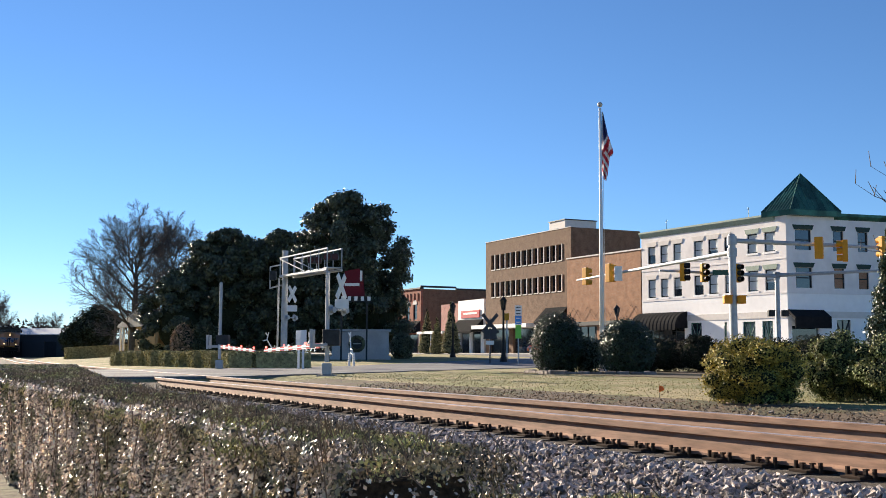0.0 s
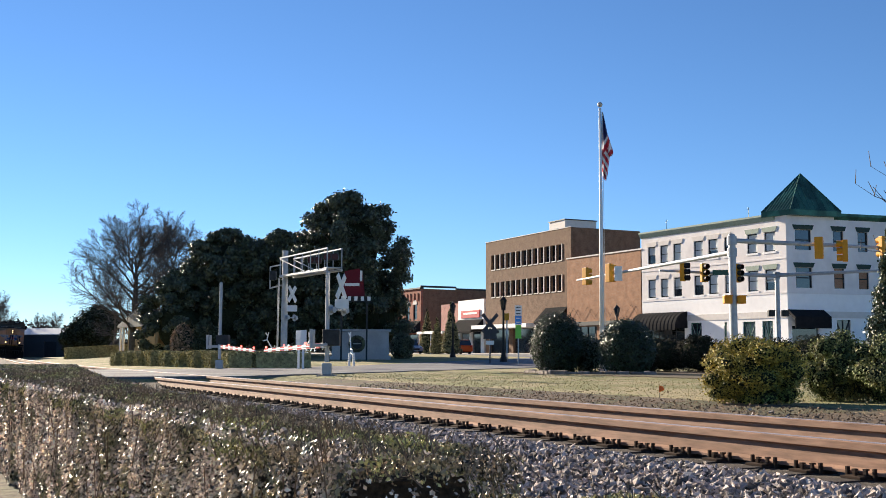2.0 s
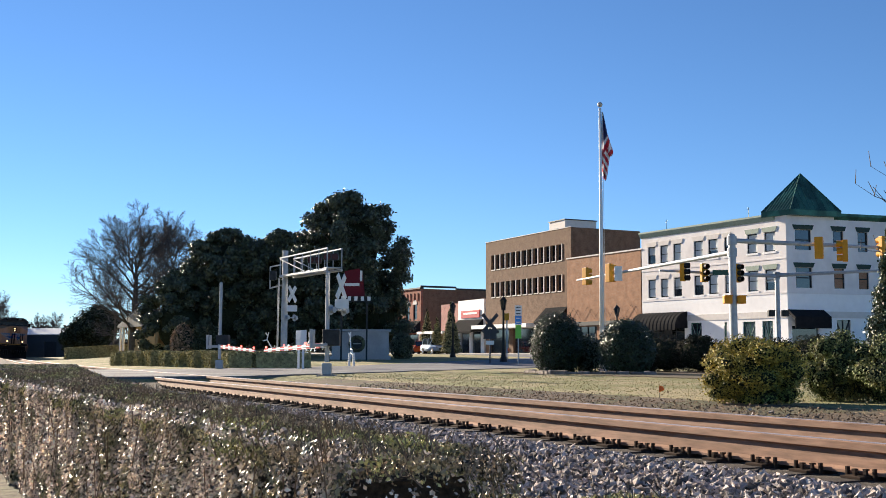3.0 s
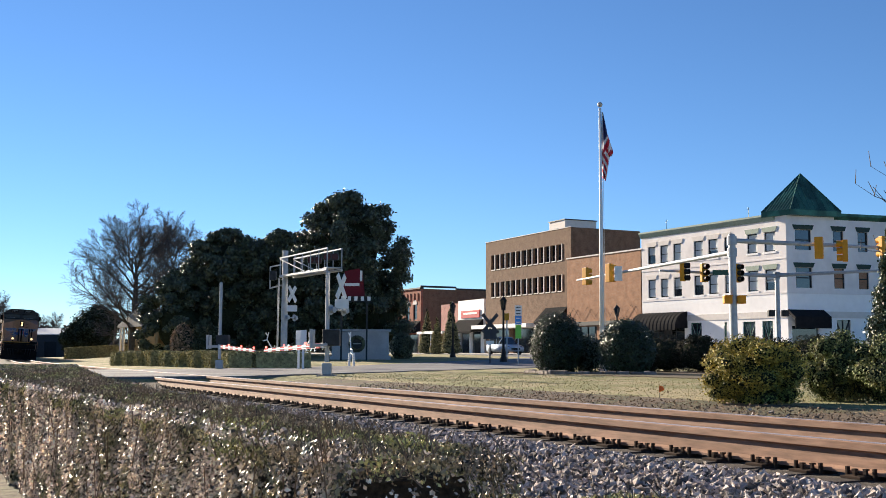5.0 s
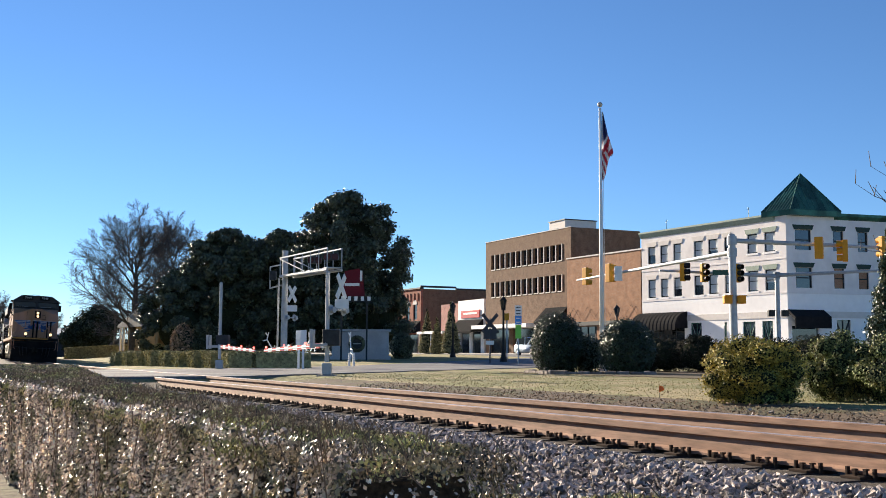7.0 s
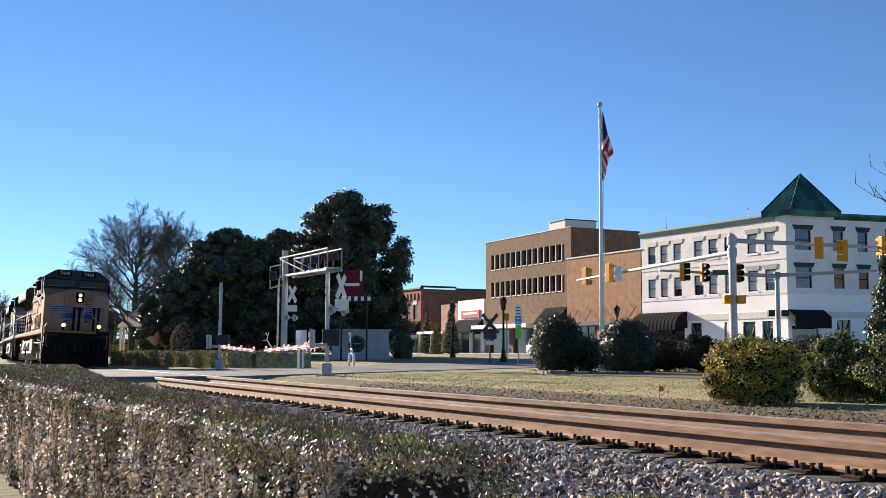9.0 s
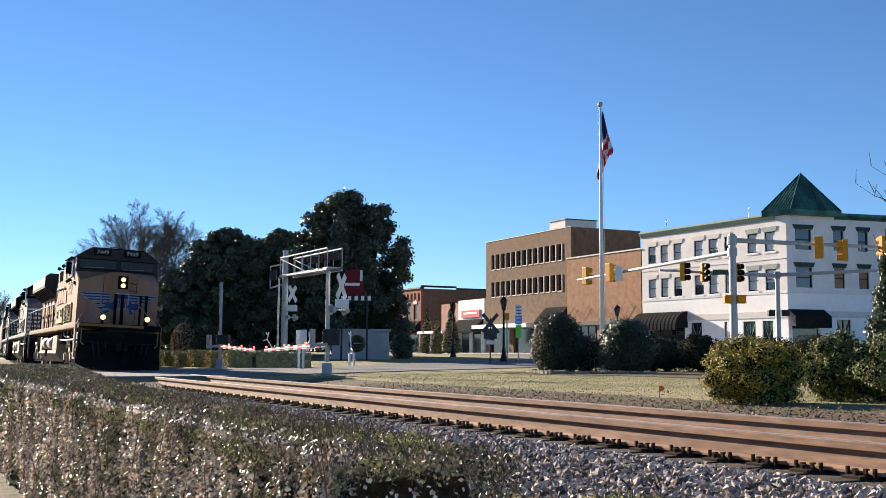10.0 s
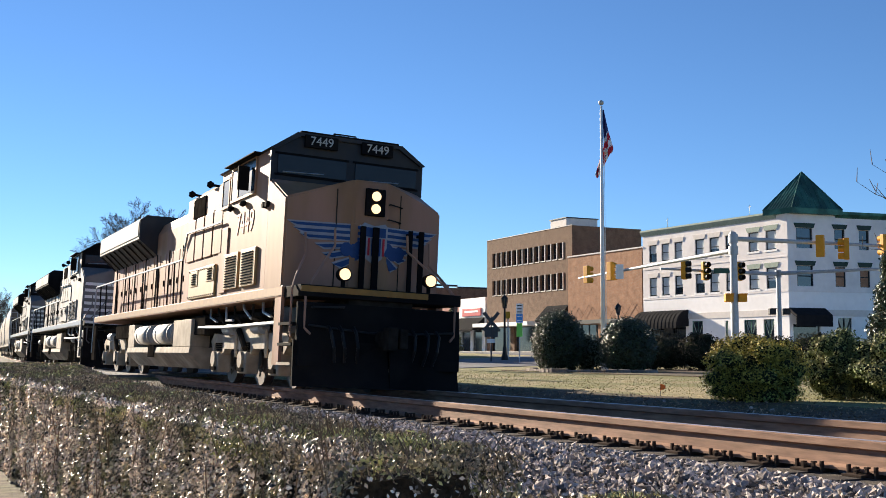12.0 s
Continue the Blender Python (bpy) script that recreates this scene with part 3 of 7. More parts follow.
    base = [Vector((ln - 2.2, -0.5, 0)), T @ Vector((0.1, -0.55, 0)), T @ Vector((5.1, -0.45, 0)), T @ Vector((5.1, 5.0, 0)), Vector((ln - 2.2, 4.8, 0))]
    for v in base:
        v.z = H - 0.2
    apex = T @ Vector((3.14, 2.3, H + 3.79))
    lo = [tb.verts.new(v) for v in base]
    hi = [tb.verts.new(v + Vector((0, 0, 0.45))) for v in base]
    ap = tb.verts.new(apex)
    for i in range(5):
        j = (i + 1) % 5
        tb.faces.new((lo[i], lo[j], hi[j], hi[i]))
        tb.faces.new((hi[i], hi[j], ap))
    tb.faces.new(lo[::-1])
    bmesh.ops.recalc_face_normals(tb, faces=tb.faces)
    tower = part("tower_roof", tb, M["green_metal"], b, "dark green standing-seam pyramid roof")
    sm = bmesh.new()
    for i in range(5):
        a, c = base[i] + Vector((0, 0, 0.45)), base[(i + 1) % 5] + Vector((0, 0, 0.45))
        for k in range(11):
            f = k / 10
            q = a.lerp(apex, min(0.985, 2 * f)) if f <= 0.5 else c.lerp(apex, min(0.985, 2 * (1 - f)))
            if 0 < k < 10:
                rod(sm, a.lerp(c, f), q, 0.035, n=4)
        rod(sm, a, apex, 0.05, n=5)
    part("seam", sm, M["green_metal"], tower)


def far_shops():
    # red brick two-storey building beyond the alley
    C_ = (-3.28, 165.0)
    d = math.radians(117.0)
    ln = 16.0
    L = (C_[0] + ln * math.cos(d), C_[1] + ln * math.sin(d))
    z = gz(*C_) - 0.05
    H = 10.5 - z
    b = empty("brick_shop", pose(*L, z, 0, 0, -63), "two-storey red brick shop with arched upper windows", "building")
    ops = [(ln - 2.6 - 2.6 * k, ln - 1.4 - 2.6 * k, 5.2, 7.6) for k in range(6)]
    shop = [(1, 7, 0.1, 3.0), (8.5, 15, 0.1, 3.0)]
    part("front_wall", wall_with_openings(ln, H, ops + shop), M["red_brick"], b)
    # the alley side's shade is put into its colour: darker brown brick, not red
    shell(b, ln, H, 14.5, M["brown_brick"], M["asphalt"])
    for o in ops:
        window(b, *o, M["dark_metal"])
        cx, r = (o[0] + o[1]) / 2, 0.75
        arc = [(cx + r * math.cos(a), o[3] - 0.1 + 0.7 * math.sin(a)) for a in np.linspace(0, math.pi, 9)]
        part("arch", prism(arc, -0.06, -0.003, "y"), M["stucco_band"], b)
    for s in shop:
        part("shop_window", boxes((s[0], s[1], 0.25, 0.28, s[2], s[3])), M["glass"], b)
    for k in range(12):
        part("corbel", boxes((0.6 + k * 1.27, 1.1 + k * 1.27, -0.12, -0.003, H - 1.7, H - 0.6)), M["red_brick"], b)
    part("coping", boxes((-0.1, ln + 0.1, -0.2, 0.4, H + 0.002, H + 0.22)), M["dark_metal"], b)
    awning(b, 0.5, 8.2, 3.0, 5.0, 1.8)
    awning(b, 8.6, 15.8, 3.0, 5.0, 1.8)
    # stepped parapet of the side wall towards the alley
    part("side_parapet", boxes((ln - 0.352, ln, 0.0, 6.0, H + 0.225, H + 0.5), (ln - 0.352, ln, 6.0, 14.0, H + 0.002, H + 0.25)), M["dark_metal"], b)
    # low pink brick and white shops
    A, B_ = (-0.2, 149.9), (5.2, 138.6)
    ln = math.dist(A, B_)
    z = gz(*B_) - 0.05
    s = empty("low_shop", pose(*A, z, 0, 0, deg_of(A, B_)), "low pink brick and white painted shop with red sign", "building")
    H = 7.7 - z
    part("brick_front", wall_with_openings(5.2, H - 0.3, [(0.8, 4.6, 0.1, 2.9)]), M["pink_brick"], s)
    wf = wall_with_openings(ln - 5.2, H, [(0.6, 3.2, 0.1, 2.9), (3.9, 6.4, 0.1, 2.9)])
    bmesh.ops.translate(wf, vec=(5.202, 0, 0), verts=wf.verts)
    part("white_front", wf, M["white_paint"], s)
    shell(s, ln, H - 0.35, 9.0, M["pink_brick"], M["asphalt"])
    part("shop_window", boxes((0.8, 4.6, 0.2, 0.23, 0.1, 2.9), (5.8, 8.4, 0.2, 0.23, 0.1, 2.9), (9.1, 11.6, 0.2, 0.23, 0.1, 2.9)), M["glass"], s)
    sign = part("sign_board", boxes((6.3, 11.5, -0.14, -0.003, 4.7, 5.7), bevel=0.03), M["red_paint"], s, "red shop sign")
    part("sign_line", boxes((7.0, 10.8, -0.16, -0.142, 5.15, 5.4)), M["white_paint"], sign)
    awning(s, 5.4, ln - 0.2, 2.7, 4.5, 1.8)
    part("canopy", boxes((-3.0, 5.0, -2.3, -0.003, 2.75, 3.1)), M["white_paint"], s, "flat white canopy")
    for x in (-2.6, 1.2):
        bm = bmesh.new()
        rod(bm, (x, -2.1, 0.05), (x, -2.1, 2.749), 0.09)
        part("post", bm, M["white_paint"], s)


brown_block()
low_block()
white_block()
far_shops()


def house():
    """Low tan brick house with a gabled porch on white columns."""
    x, y = -33.6, 118.0
    b = empty("house", pose(x, y, gz(x, y), 0, 0, -55), "tan brick single-storey house with a white columned gable porch", "house")
    part("wall", wall_with_openings(8.0, 3.1, [(1.2, 2.2, 0.9, 2.3), (4.0, 5.0, 0.9, 2.3)]), M["gold_brick"], b)
    part("side_wall", boxes((0, 0.3, 0.352, 8, 0, 3.1)), M["gold_brick"], b)
    part("window", boxes((1.2, 2.2, 0.2, 0.22, 0.9, 2.3)), M["glass"], b)
    part("window", boxes((4.0, 5.0, 0.2, 0.22, 0.9, 2.3)), M["glass"], b)
    part("roof", prism([(-2.0, 3.1), (8.3, 3.1), (8.3, 3.3), (3.4, 4.9), (-2.0, 3.3)], -0.5, 8.4, "y"), M["concrete"], b)
    for xx in (-1.8, -0.8):
        bm = bmesh.new()
        rod(bm, (xx, -0.2, 0), (xx, -0.2, 3.099), 0.13)
        part("column", bm, M["white_paint"], b)


house()

# ---------------------------------------------------------------- ties, plates, spikes and ballast
def to_world(s, u):
    th = TH0 - s / R
    return CENTRE.x - (R - u) * np.cos(th), CENTRE.y - (R - u) * np.sin(th)


def build_ties():
    bm = boxes((-0.11, 0.11, -0.64, 2.12, -0.46, -0.272), bevel=0.012)
    tie0 = link("railway_tie", bm, M["tie"])
    tagged(tie0, "dark weathered timber tie under the rails", "railway tie", "ties of the track")
    for u, lift in ((0.0, 0.0), (1.505, FAR_LIFT)):
        pl = part("tie_plate", boxes((-0.1, 0.1, u - 0.21, u + 0.17, -0.271 + lift, -0.251 + lift), bevel=0.004), M["tie_plate"], tie0)
        for x, y, h in ((-0.055, -0.1, 0.032), (0.06, -0.105, 0.04), (0.0, -0.155, 0.02)):
            bmx = boxes((x - 0.012, x + 0.012, u + y - 0.012, u + y + 0.012, -0.249 + lift, -0.249 + lift + h))
            box(bmx, x - 0.016, x + 0.016, u + y - 0.016, u + y + 0.024, -0.249 + lift + h, -0.249 + lift + h + 0.014)
            part("spike", bmx, M["tie_plate"], pl)
        for x in (-0.135, 0.135):
            bmx = boxes((x - 0.012, x + 0.012, u - 0.105, u - 0.074, -0.3 + lift, -0.19 + lift), (x - 0.012, x + 0.012, u - 0.075, u + 0.09, -0.285 + lift, -0.252 + lift), bevel=0.004)
            part("rail_anchor", bmx, M["tie_plate"], tie0, "dark steel rail anchor")
    first = True
    for k in range(63):
        s = -13.6 + k * 0.55 + random.uniform(-0.03, 0.03)
        x, y, th = on_track(s, 0.0)
        m = Matrix.Translation((x, y, random.uniform(-0.006, 0.0))) @ pose(0, 0, 0, 0, 0, math.degrees(th) - 90 + random.uniform(-1, 1))
        # local y points across the line, away from the viewer
        if first:
            tie0.matrix_basis, first = m, False
        elif s < CROSS[0] - 0.3:
            copy_thing(tie0, m)


build_ties()


def build_ballast():
    n1, n2, n3, n4 = 46000, 15000, 9000, 7000
    s = np.concatenate([rng.uniform(-13.5, 6, n1), rng.uniform(6, CROSS[0] - 0.5, n2), rng.uniform(-13.5, CROSS[0] - 0.5, n3), rng.uniform(-13.5, CROSS[0], n4)])
    u = np.concatenate([rng.uniform(-3.5, -0.52, n1), rng.uniform(-3.2, -0.52, n2), 1.8 + np.abs(rng.normal(0, 0.75, n3)), rng.uniform(0.1, 1.4, n4)])
    x, y = to_world(s, u)
    z = ground_height(x, y) + rng.uniform(0.0, 0.06, len(s)) - np.where(u > -1.2, 0.018, 0.0)
    on_tie = (u > -0.62) & (u < 2.12)
    z = np.where(on_tie, np.minimum(z, -0.285), z)
    v, f = scattered(np.stack([x, y, z], 1), 0.031)
    ob = from_arrays("ballast", v, f, M["stone"])
    tagged(ob, "loose pale grey crushed-stone ballast beside the rails", "ballast", kind="stuff")


build_ballast()


# ---------------------------------------------------------------- foreground hedge
def wander(a, b, k):
    """Smooth uneven waves over two coordinates, about -1 to 1."""
    return (np.sin(a * 2.1 * k + 1.7 * np.sin(b * 1.3 * k)) + np.sin(a * 4.7 * k + 0.6 + 1.1 * np.sin(b * 3.1 * k + 2)) + np.sin(b * 3.7 * k + 2.3 * np.sin(a * 1.1 * k))) / 3


def hedge(name, s0, s1, u0, far, top, label, base=-0.5, dense=1.0):
    """Clipped hedge: twiggy core coloured dark as the shade in its gaps, pale clumped leaves on its faces, short brown
    shoots on top. far: its other edge along the line.
    """
    h = empty(name, Matrix(), label, "hedge")
    fs, fu = [p[0] for p in far], [p[1] for p in far]
    edge = lambda q: np.interp(q, fs, fu)
    ns = max(8, int((s1 - s0) * 4))
    V, F = [], []
    for q in np.linspace(s0 + 0.1, s1 - 0.1, ns):
        u1 = float(edge(q))
        for u, z in ((u0 + 0.12, base), (u0 + 0.11, top - 0.16), (u0 + 0.17, top - 0.09), (u1 - 0.17, top - 0.09), (u1 - 0.11, top - 0.16), (u1 - 0.12, base)):
            x, y = to_world(q, u + rng.normal(0, 0.015))
            V.append((x, y, z + rng.normal(0, 0.012)))
    k = 6
    for i in range(ns - 1):
        for j in range(k - 1):
            F.append((i * k + j, (i + 1) * k + j, (i + 1) * k + j + 1, i * k + j + 1))
    F = np.concatenate([F, [[0, 1, 4, 5], [1, 2, 3, 4]], (ns - 1) * k + np.array([[0, 5, 4, 1], [1, 4, 3, 2]])])
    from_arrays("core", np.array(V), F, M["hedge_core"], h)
    pts, nor, size, tpts, tnor, tsize = [], [], [], [], [], []
    for a, b, dens, sz in ((s0, min(s1, -6.5), 10500 * dense, 0.0105), (-6.5, min(s1, -2.0), 6000, 0.0145), (-2.0, min(s1, 6.0), 2600, 0.021), (6.0, s1, 1000, 0.034)):
        if b <= a:
            continue
        # front face: leaves hang in upright clumps with dark gaps between them
        n = int((b - a) * (top - base) * dens * 1.5)
        q, w = rng.uniform(a, b, n), rng.uniform(0, 1, n)
        z = base + (top - base) * w
        clump = wander(q * 2.2, z * 0.9, 2.0) + 0.6 * wander(q * 6.0, z * 2.2, 2.0)
        keep = (clump + rng.normal(0, 0.35, n) > -0.42) | (w > 0.9)
        q, z, clump = q[keep], z[keep], clump[keep]
        n = len(q)
        x, y = to_world(q, u0 - 0.05 * clump + 0.04 + np.abs(rng.normal(0, 0.035, n)))
        pts.append(np.stack([x, y, z + 0.02 * rng.normal(0, 1, n)], 1)), nor.append(np.tile((-0.75, -0.25, 0.55), (n, 1))), size.append(np.full(n, sz))
        # the top: shoots that stand up, browner, with a few pale leaves
        wid = float(np.mean(edge(np.linspace(a, b, 9)))) - u0
        n = int((b - a) * wid * dens * 1.15)
        q, w = rng.uniform(a, b, n), rng.uniform(0, 1, n)
        u = u0 + (edge(q) - u0) * w
        rise = 0.022 * wander(q, u, 2.4) + 0.012 * wander(q, u, 7.0)
        x, y = to_world(q, u)
        tpts.append(np.stack([x, y, top - 0.02 + rise - np.abs(rng.normal(0, 0.03, n))], 1))
        tnor.append(np.stack([rng.normal(0, 1, n), rng.normal(0, 1, n), np.full(n, 0.25)], 1)), tsize.append(np.full(n, sz * 0.82))
        n = int((b - a) * 0.4 * dens)
        q = rng.uniform(a, b, n)
        x, y = to_world(q, edge(q) + rng.normal(0, 0.025, n))
        tpts.append(np.stack([x, y, top - 0.03 - 0.4 * rng.uniform(0, 1, n)], 1)), tnor.append(np.tile((0.8, 0.45, 0.35), (n, 1))), tsize.append(np.full(n, sz))
    # the near end: few leaves, so the core's painted shade shows through
    u1 = float(edge(s0))
    n = int((u1 - u0) * (top - base) * 1500)
    u, z = rng.uniform(u0, u1, n), rng.uniform(base, top, n)
    x, y = to_world(s0 + 0.05 + np.abs(rng.normal(0, 0.05, n)), u)
    pts.append(np.stack([x, y, z], 1)), nor.append(np.tile((0.45, -0.9, 0.2), (n, 1))), size.append(np.full(n, 0.0095))
    v, f = leaves(np.concatenate(pts), np.concatenate(nor), np.concatenate(size), 0.75, 1.6)
    tagged(from_arrays("foliage", v, f, M["hedge_leaf"], h), kind="stuff")
    v, f = leaves(np.concatenate(tpts), np.concatenate(tnor), np.concatenate(tsize), 0.3, 1.9)
    tagged(from_arrays("top_growth", v, f, M["hedge_top"], h, "browner clipped top growth"), kind="stuff")
    # bare stems: upright on the face, short and crossing on the top
    for count, where in ((int((min(s1, 8.0) - s0) * 14), "face"), (int((min(s1, 8.0) - s0) * 160), "top")):
        q = rng.uniform(s0, min(s1, 8.0), count)
        if where == "face":
            x, y = to_world(q, u0 + 0.03 + rng.normal(0.0, 0.03, count))
            z, l = rng.uniform(base + 0.1, top - 0.05, count), rng.uniform(0.05, 0.22, count)
            d = np.stack([rng.normal(0, 0.1, count) * l, rng.normal(0, 0.1, count) * l, l], 1)
        else:
            x, y = to_world(q, u0 + (edge(q) - u0) * rng.uniform(0, 1, count))
            z, l = top - 0.03 + rng.normal(0, 0.015, count), rng.uniform(0.02, 0.06, count)
            d = np.stack([rng.normal(0, 0.7, count) * l, rng.normal(0, 0.7, count) * l, l], 1)
        p, e = np.stack([x, y, z], 1), np.tile((0.0028, 0.0012, 0), (count, 1))
        v = np.stack([p - e - d, p + e - d, p + e * 0.6 + d, p - e * 0.6 + d], 1).reshape(-1, 3)
        tagged(from_arrays("stem", v, np.arange(4 * count).reshape(count, 4), M["hedge_twig"], h), kind="stuff")
    return h


hedge("clipped_hedge", -9.2, 17.8, -5.88, ((-9.2, -5.23), (-2.2, -4.81), (1.85, -4.46), (17.8, -2.5)), 0.39, "clipped bronze-green hedge with pale glossy winter leaves")
hedge("low_hedge", -11.35, -9.75, -5.75, ((-11.35, -5.25), (-9.75, -5.25)), 0.325, "low end piece of the clipped bronze-green hedge", dense=1.2)


# ---------------------------------------------------------------- bushes and trees
def crown_mesh(name, blobs, count, size, mat, parent, up=0.35, fill=0.72, label=""):
    """Leaves over a cluster of lumps given as (centre, radii)."""
    vol = np.array([b[1][0] * b[1][1] + b[1][0] * b[1][2] for b in blobs])
    pick = rng.choice(len(blobs), count, p=vol / vol.sum())
    c = np.array([b[0] for b in blobs])[pick]
    r = np.array([b[1] for b in blobs])[pick]
    d = rng.normal(0, 1, (count, 3))
    d /= np.linalg.norm(d, axis=1)[:, None]
    rad = 1 - (1 - fill) * rng.uniform(0, 1, count) ** 1.5 + rng.normal(0, 0.05 if fill > 0.5 else 0.16, count)
    p = c + d * r * rad[:, None]
    v, f = leaves(p, d + [0, 0, up], size, 0.6, 1.6)
    ob = from_arrays(name, v, f, mat, parent, label)
    return tagged(ob, kind="stuff")


def lumps(cx, cy, cz, rx, ry, rz, n, k):
    """Lumps spread over an ellipsoid, for an uneven outline."""
    out = [((cx, cy, cz), (rx * (0.78 if n > 30 else 0.9 if n else 1.0), ry * (0.78 if n > 30 else 0.9 if n else 1.0), rz * (0.8 if n > 30 else 0.92 if n else 1.0)))]
    for _ in range(n):
        d = rng.normal(0, 1, 3)
        d /= np.linalg.norm(d)
        q = rng.uniform(0.68, 0.86)
        s = k * rng.uniform(0.6, 1.2)
        out.append(((cx + d[0] * rx * q, cy + d[1] * ry * q, cz + d[2] * rz * q), (s * rx, s * ry, s * rz)))
    return out


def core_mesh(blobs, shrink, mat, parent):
    # solid fill behind the leaves; its material carries the crown's inner shade
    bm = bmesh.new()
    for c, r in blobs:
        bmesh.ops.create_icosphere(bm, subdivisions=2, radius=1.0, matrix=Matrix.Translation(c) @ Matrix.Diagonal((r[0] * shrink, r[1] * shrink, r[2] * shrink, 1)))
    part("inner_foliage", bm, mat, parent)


def bush(name, x, y, r, h, mat, core, label, count, leaf, n=14, k=0.3, squash=1.0, group=""):
    z = gz(x, y)
    b = empty(name, pose(x, y, z), label, "bush", group)
    bm = bmesh.new()
    for a in range(5):
        rod(bm, (0.05 * math.cos(a * 1.3), 0.05 * math.sin(a * 1.3), -0.03), (r * 0.5 * math.cos(a * 1.3), r * 0.5 * math.sin(a * 1.3), h * 0.6), 0.03, 0.012, 6)
    part("stem", bm, M["bark"], b)
    bl = lumps(0, 0, h * 0.46, r, r, h * 0.54, n, k)
    bl = [(c, q) for c, q in bl if c[2] + q[2] < h * 1.12]
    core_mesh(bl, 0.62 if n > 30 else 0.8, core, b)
    crown_mesh("foliage", bl, count, leaf, mat, b, fill=0.55 if n > 30 else 0.85)
    return b


# near-black green: shade between the leaves is put into the colour
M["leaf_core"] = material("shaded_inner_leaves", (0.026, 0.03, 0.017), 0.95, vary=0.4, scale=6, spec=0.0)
M["shrub_leaf"] = material("dark_shrub_leaf", (0.04, 0.036, 0.022), 0.8, vary=0.4, scale=3, random_island=0.6, spec=0.1)
M["dead_leaf"] = material("dry_brown_leaves", (0.24, 0.165, 0.105), 0.85, vary=0.4, scale=4, random_island=0.6)
bush("round_bush", 4.5, 43.3, 1.03, 2.32, M["holly"], M["leaf_core"], "large rounded dark glossy evergreen bush", 12000, 0.045, 0, 0.2, group="round evergreen bushes")
bush("round_bush", 6.75, 40.6, 1.02, 2.0, M["holly"], M["leaf_core"], "large rounded dark glossy evergreen bush", 12000, 0.045, 0, 0.2, group="round evergreen bushes")
bush("yellow_bush", 4.78, 17.1, 0.74, 1.0, M["yellow_leaf"], M["leaf_core"], "loose yellow-green shrub on the verge", 26000, 0.021, 44, 0.36)
bush("olive_bush", 6.35, 17.8, 0.56, 1.05, M["olive_leaf"], M["leaf_core"], "loose olive-green shrub on the verge", 17000, 0.021, 44, 0.34)
bush("olive_bush", 6.95, 17.0, 0.72, 1.02, M["olive_leaf"], M["leaf_core"], "loose olive-green shrub on the verge", 20000, 0.021, 44, 0.34)
for i in range(6):
    bush("dark_shrub", 8.0 + i * 1.15, 46.0 - i * 0.9, 1.25, 1.42 + 0.07 * (i % 3), M["shrub_leaf"], M["leaf_core"], "low dark clipped shrub in shade", 5000, 0.035, 8, 0.25, group="dark shrubs by the road")
bush("dark_shrub", -3.1, 84.0, 1.0, 2.1, M["magnolia"], M["leaf_core"], "dark shrub beside the stone monument", 3000, 0.07, 8, 0.3)
bush("dark_shrub", 5.75, 43.6, 0.8, 1.5, M["magnolia"], M["leaf_core"], "dark shrub between the rounded bushes", 2500, 0.05, 8, 0.25)
bush("small_shrub", -24.5, 95.0, 1.2, 1.3, M["far_hedge"], M["leaf_core"], "small olive shrub on the lawn", 1500, 0.07)
bush("small_shrub", -21.5, 92.0, 1.1, 1.2, M["yellow_leaf"], M["leaf_core"], "small yellowish shrub on the lawn", 1500, 0.07)
bush("tan_shrub", -18.8, 80.0, 1.0, 2.8, M["dead_leaf"], M["leaf_core"], "tall tan ornamental grass clump", 3500, 0.09, squash=1.4)
bush("tall_shrub", -17.2, 80.5, 1.5, 2.6, M["cedar"], M["leaf_core"], "dark broad shrub by the hedge", 2500, 0.08)


def bed_edging():
    """Low rough stones along the edge of the mulch bed before the rounded bushes."""
    line_ = [Vector((3.25, 42.6)), Vector((4.0, 39.6)), Vector((5.6, 38.6)), Vector((7.4, 38.3))]
    for a, c in zip(line_, line_[1:]):
        n = max(2, int((c - a).length / 0.42))
        for k in range(n):
            p = a.lerp(c, (k + 0.5) / n)
            w = (c - a).length / n * 0.46
            bm = boxes((-w, w, -0.11, 0.11, -0.06, random.uniform(0.10, 0.15)), bevel=0.03)
            for v in bm.verts:
                v.co += Vector((random.gauss(0, 0.01), random.gauss(0, 0.012), random.gauss(0, 0.008)))
            st = link("edging_stone", bm, M["edging"])
            st.matrix_world = pose(p.x, p.y, gz(p.x, p.y), 0, 0, math.degrees(math.atan2(c.y - a.y, c.x - a.x)) + random.uniform(-4, 4))
            tagged(st, "rough grey-brown edging stone of the mulch bed", "stone", "edging stones of the bed")


M["edging"] = material("edging_stone", (0.20, 0.17, 0.15), 0.9, vary=0.3, scale=8, random_obj=0.3, bump=0.4)
M["mulch"] = material("dark_mulch", (0.075, 0.055, 0.045), 0.95, vary=0.5, scale=25, bump=0.8, bscale=70, second=(0.12, 0.085, 0.065), coarse=4)
bed_edging()


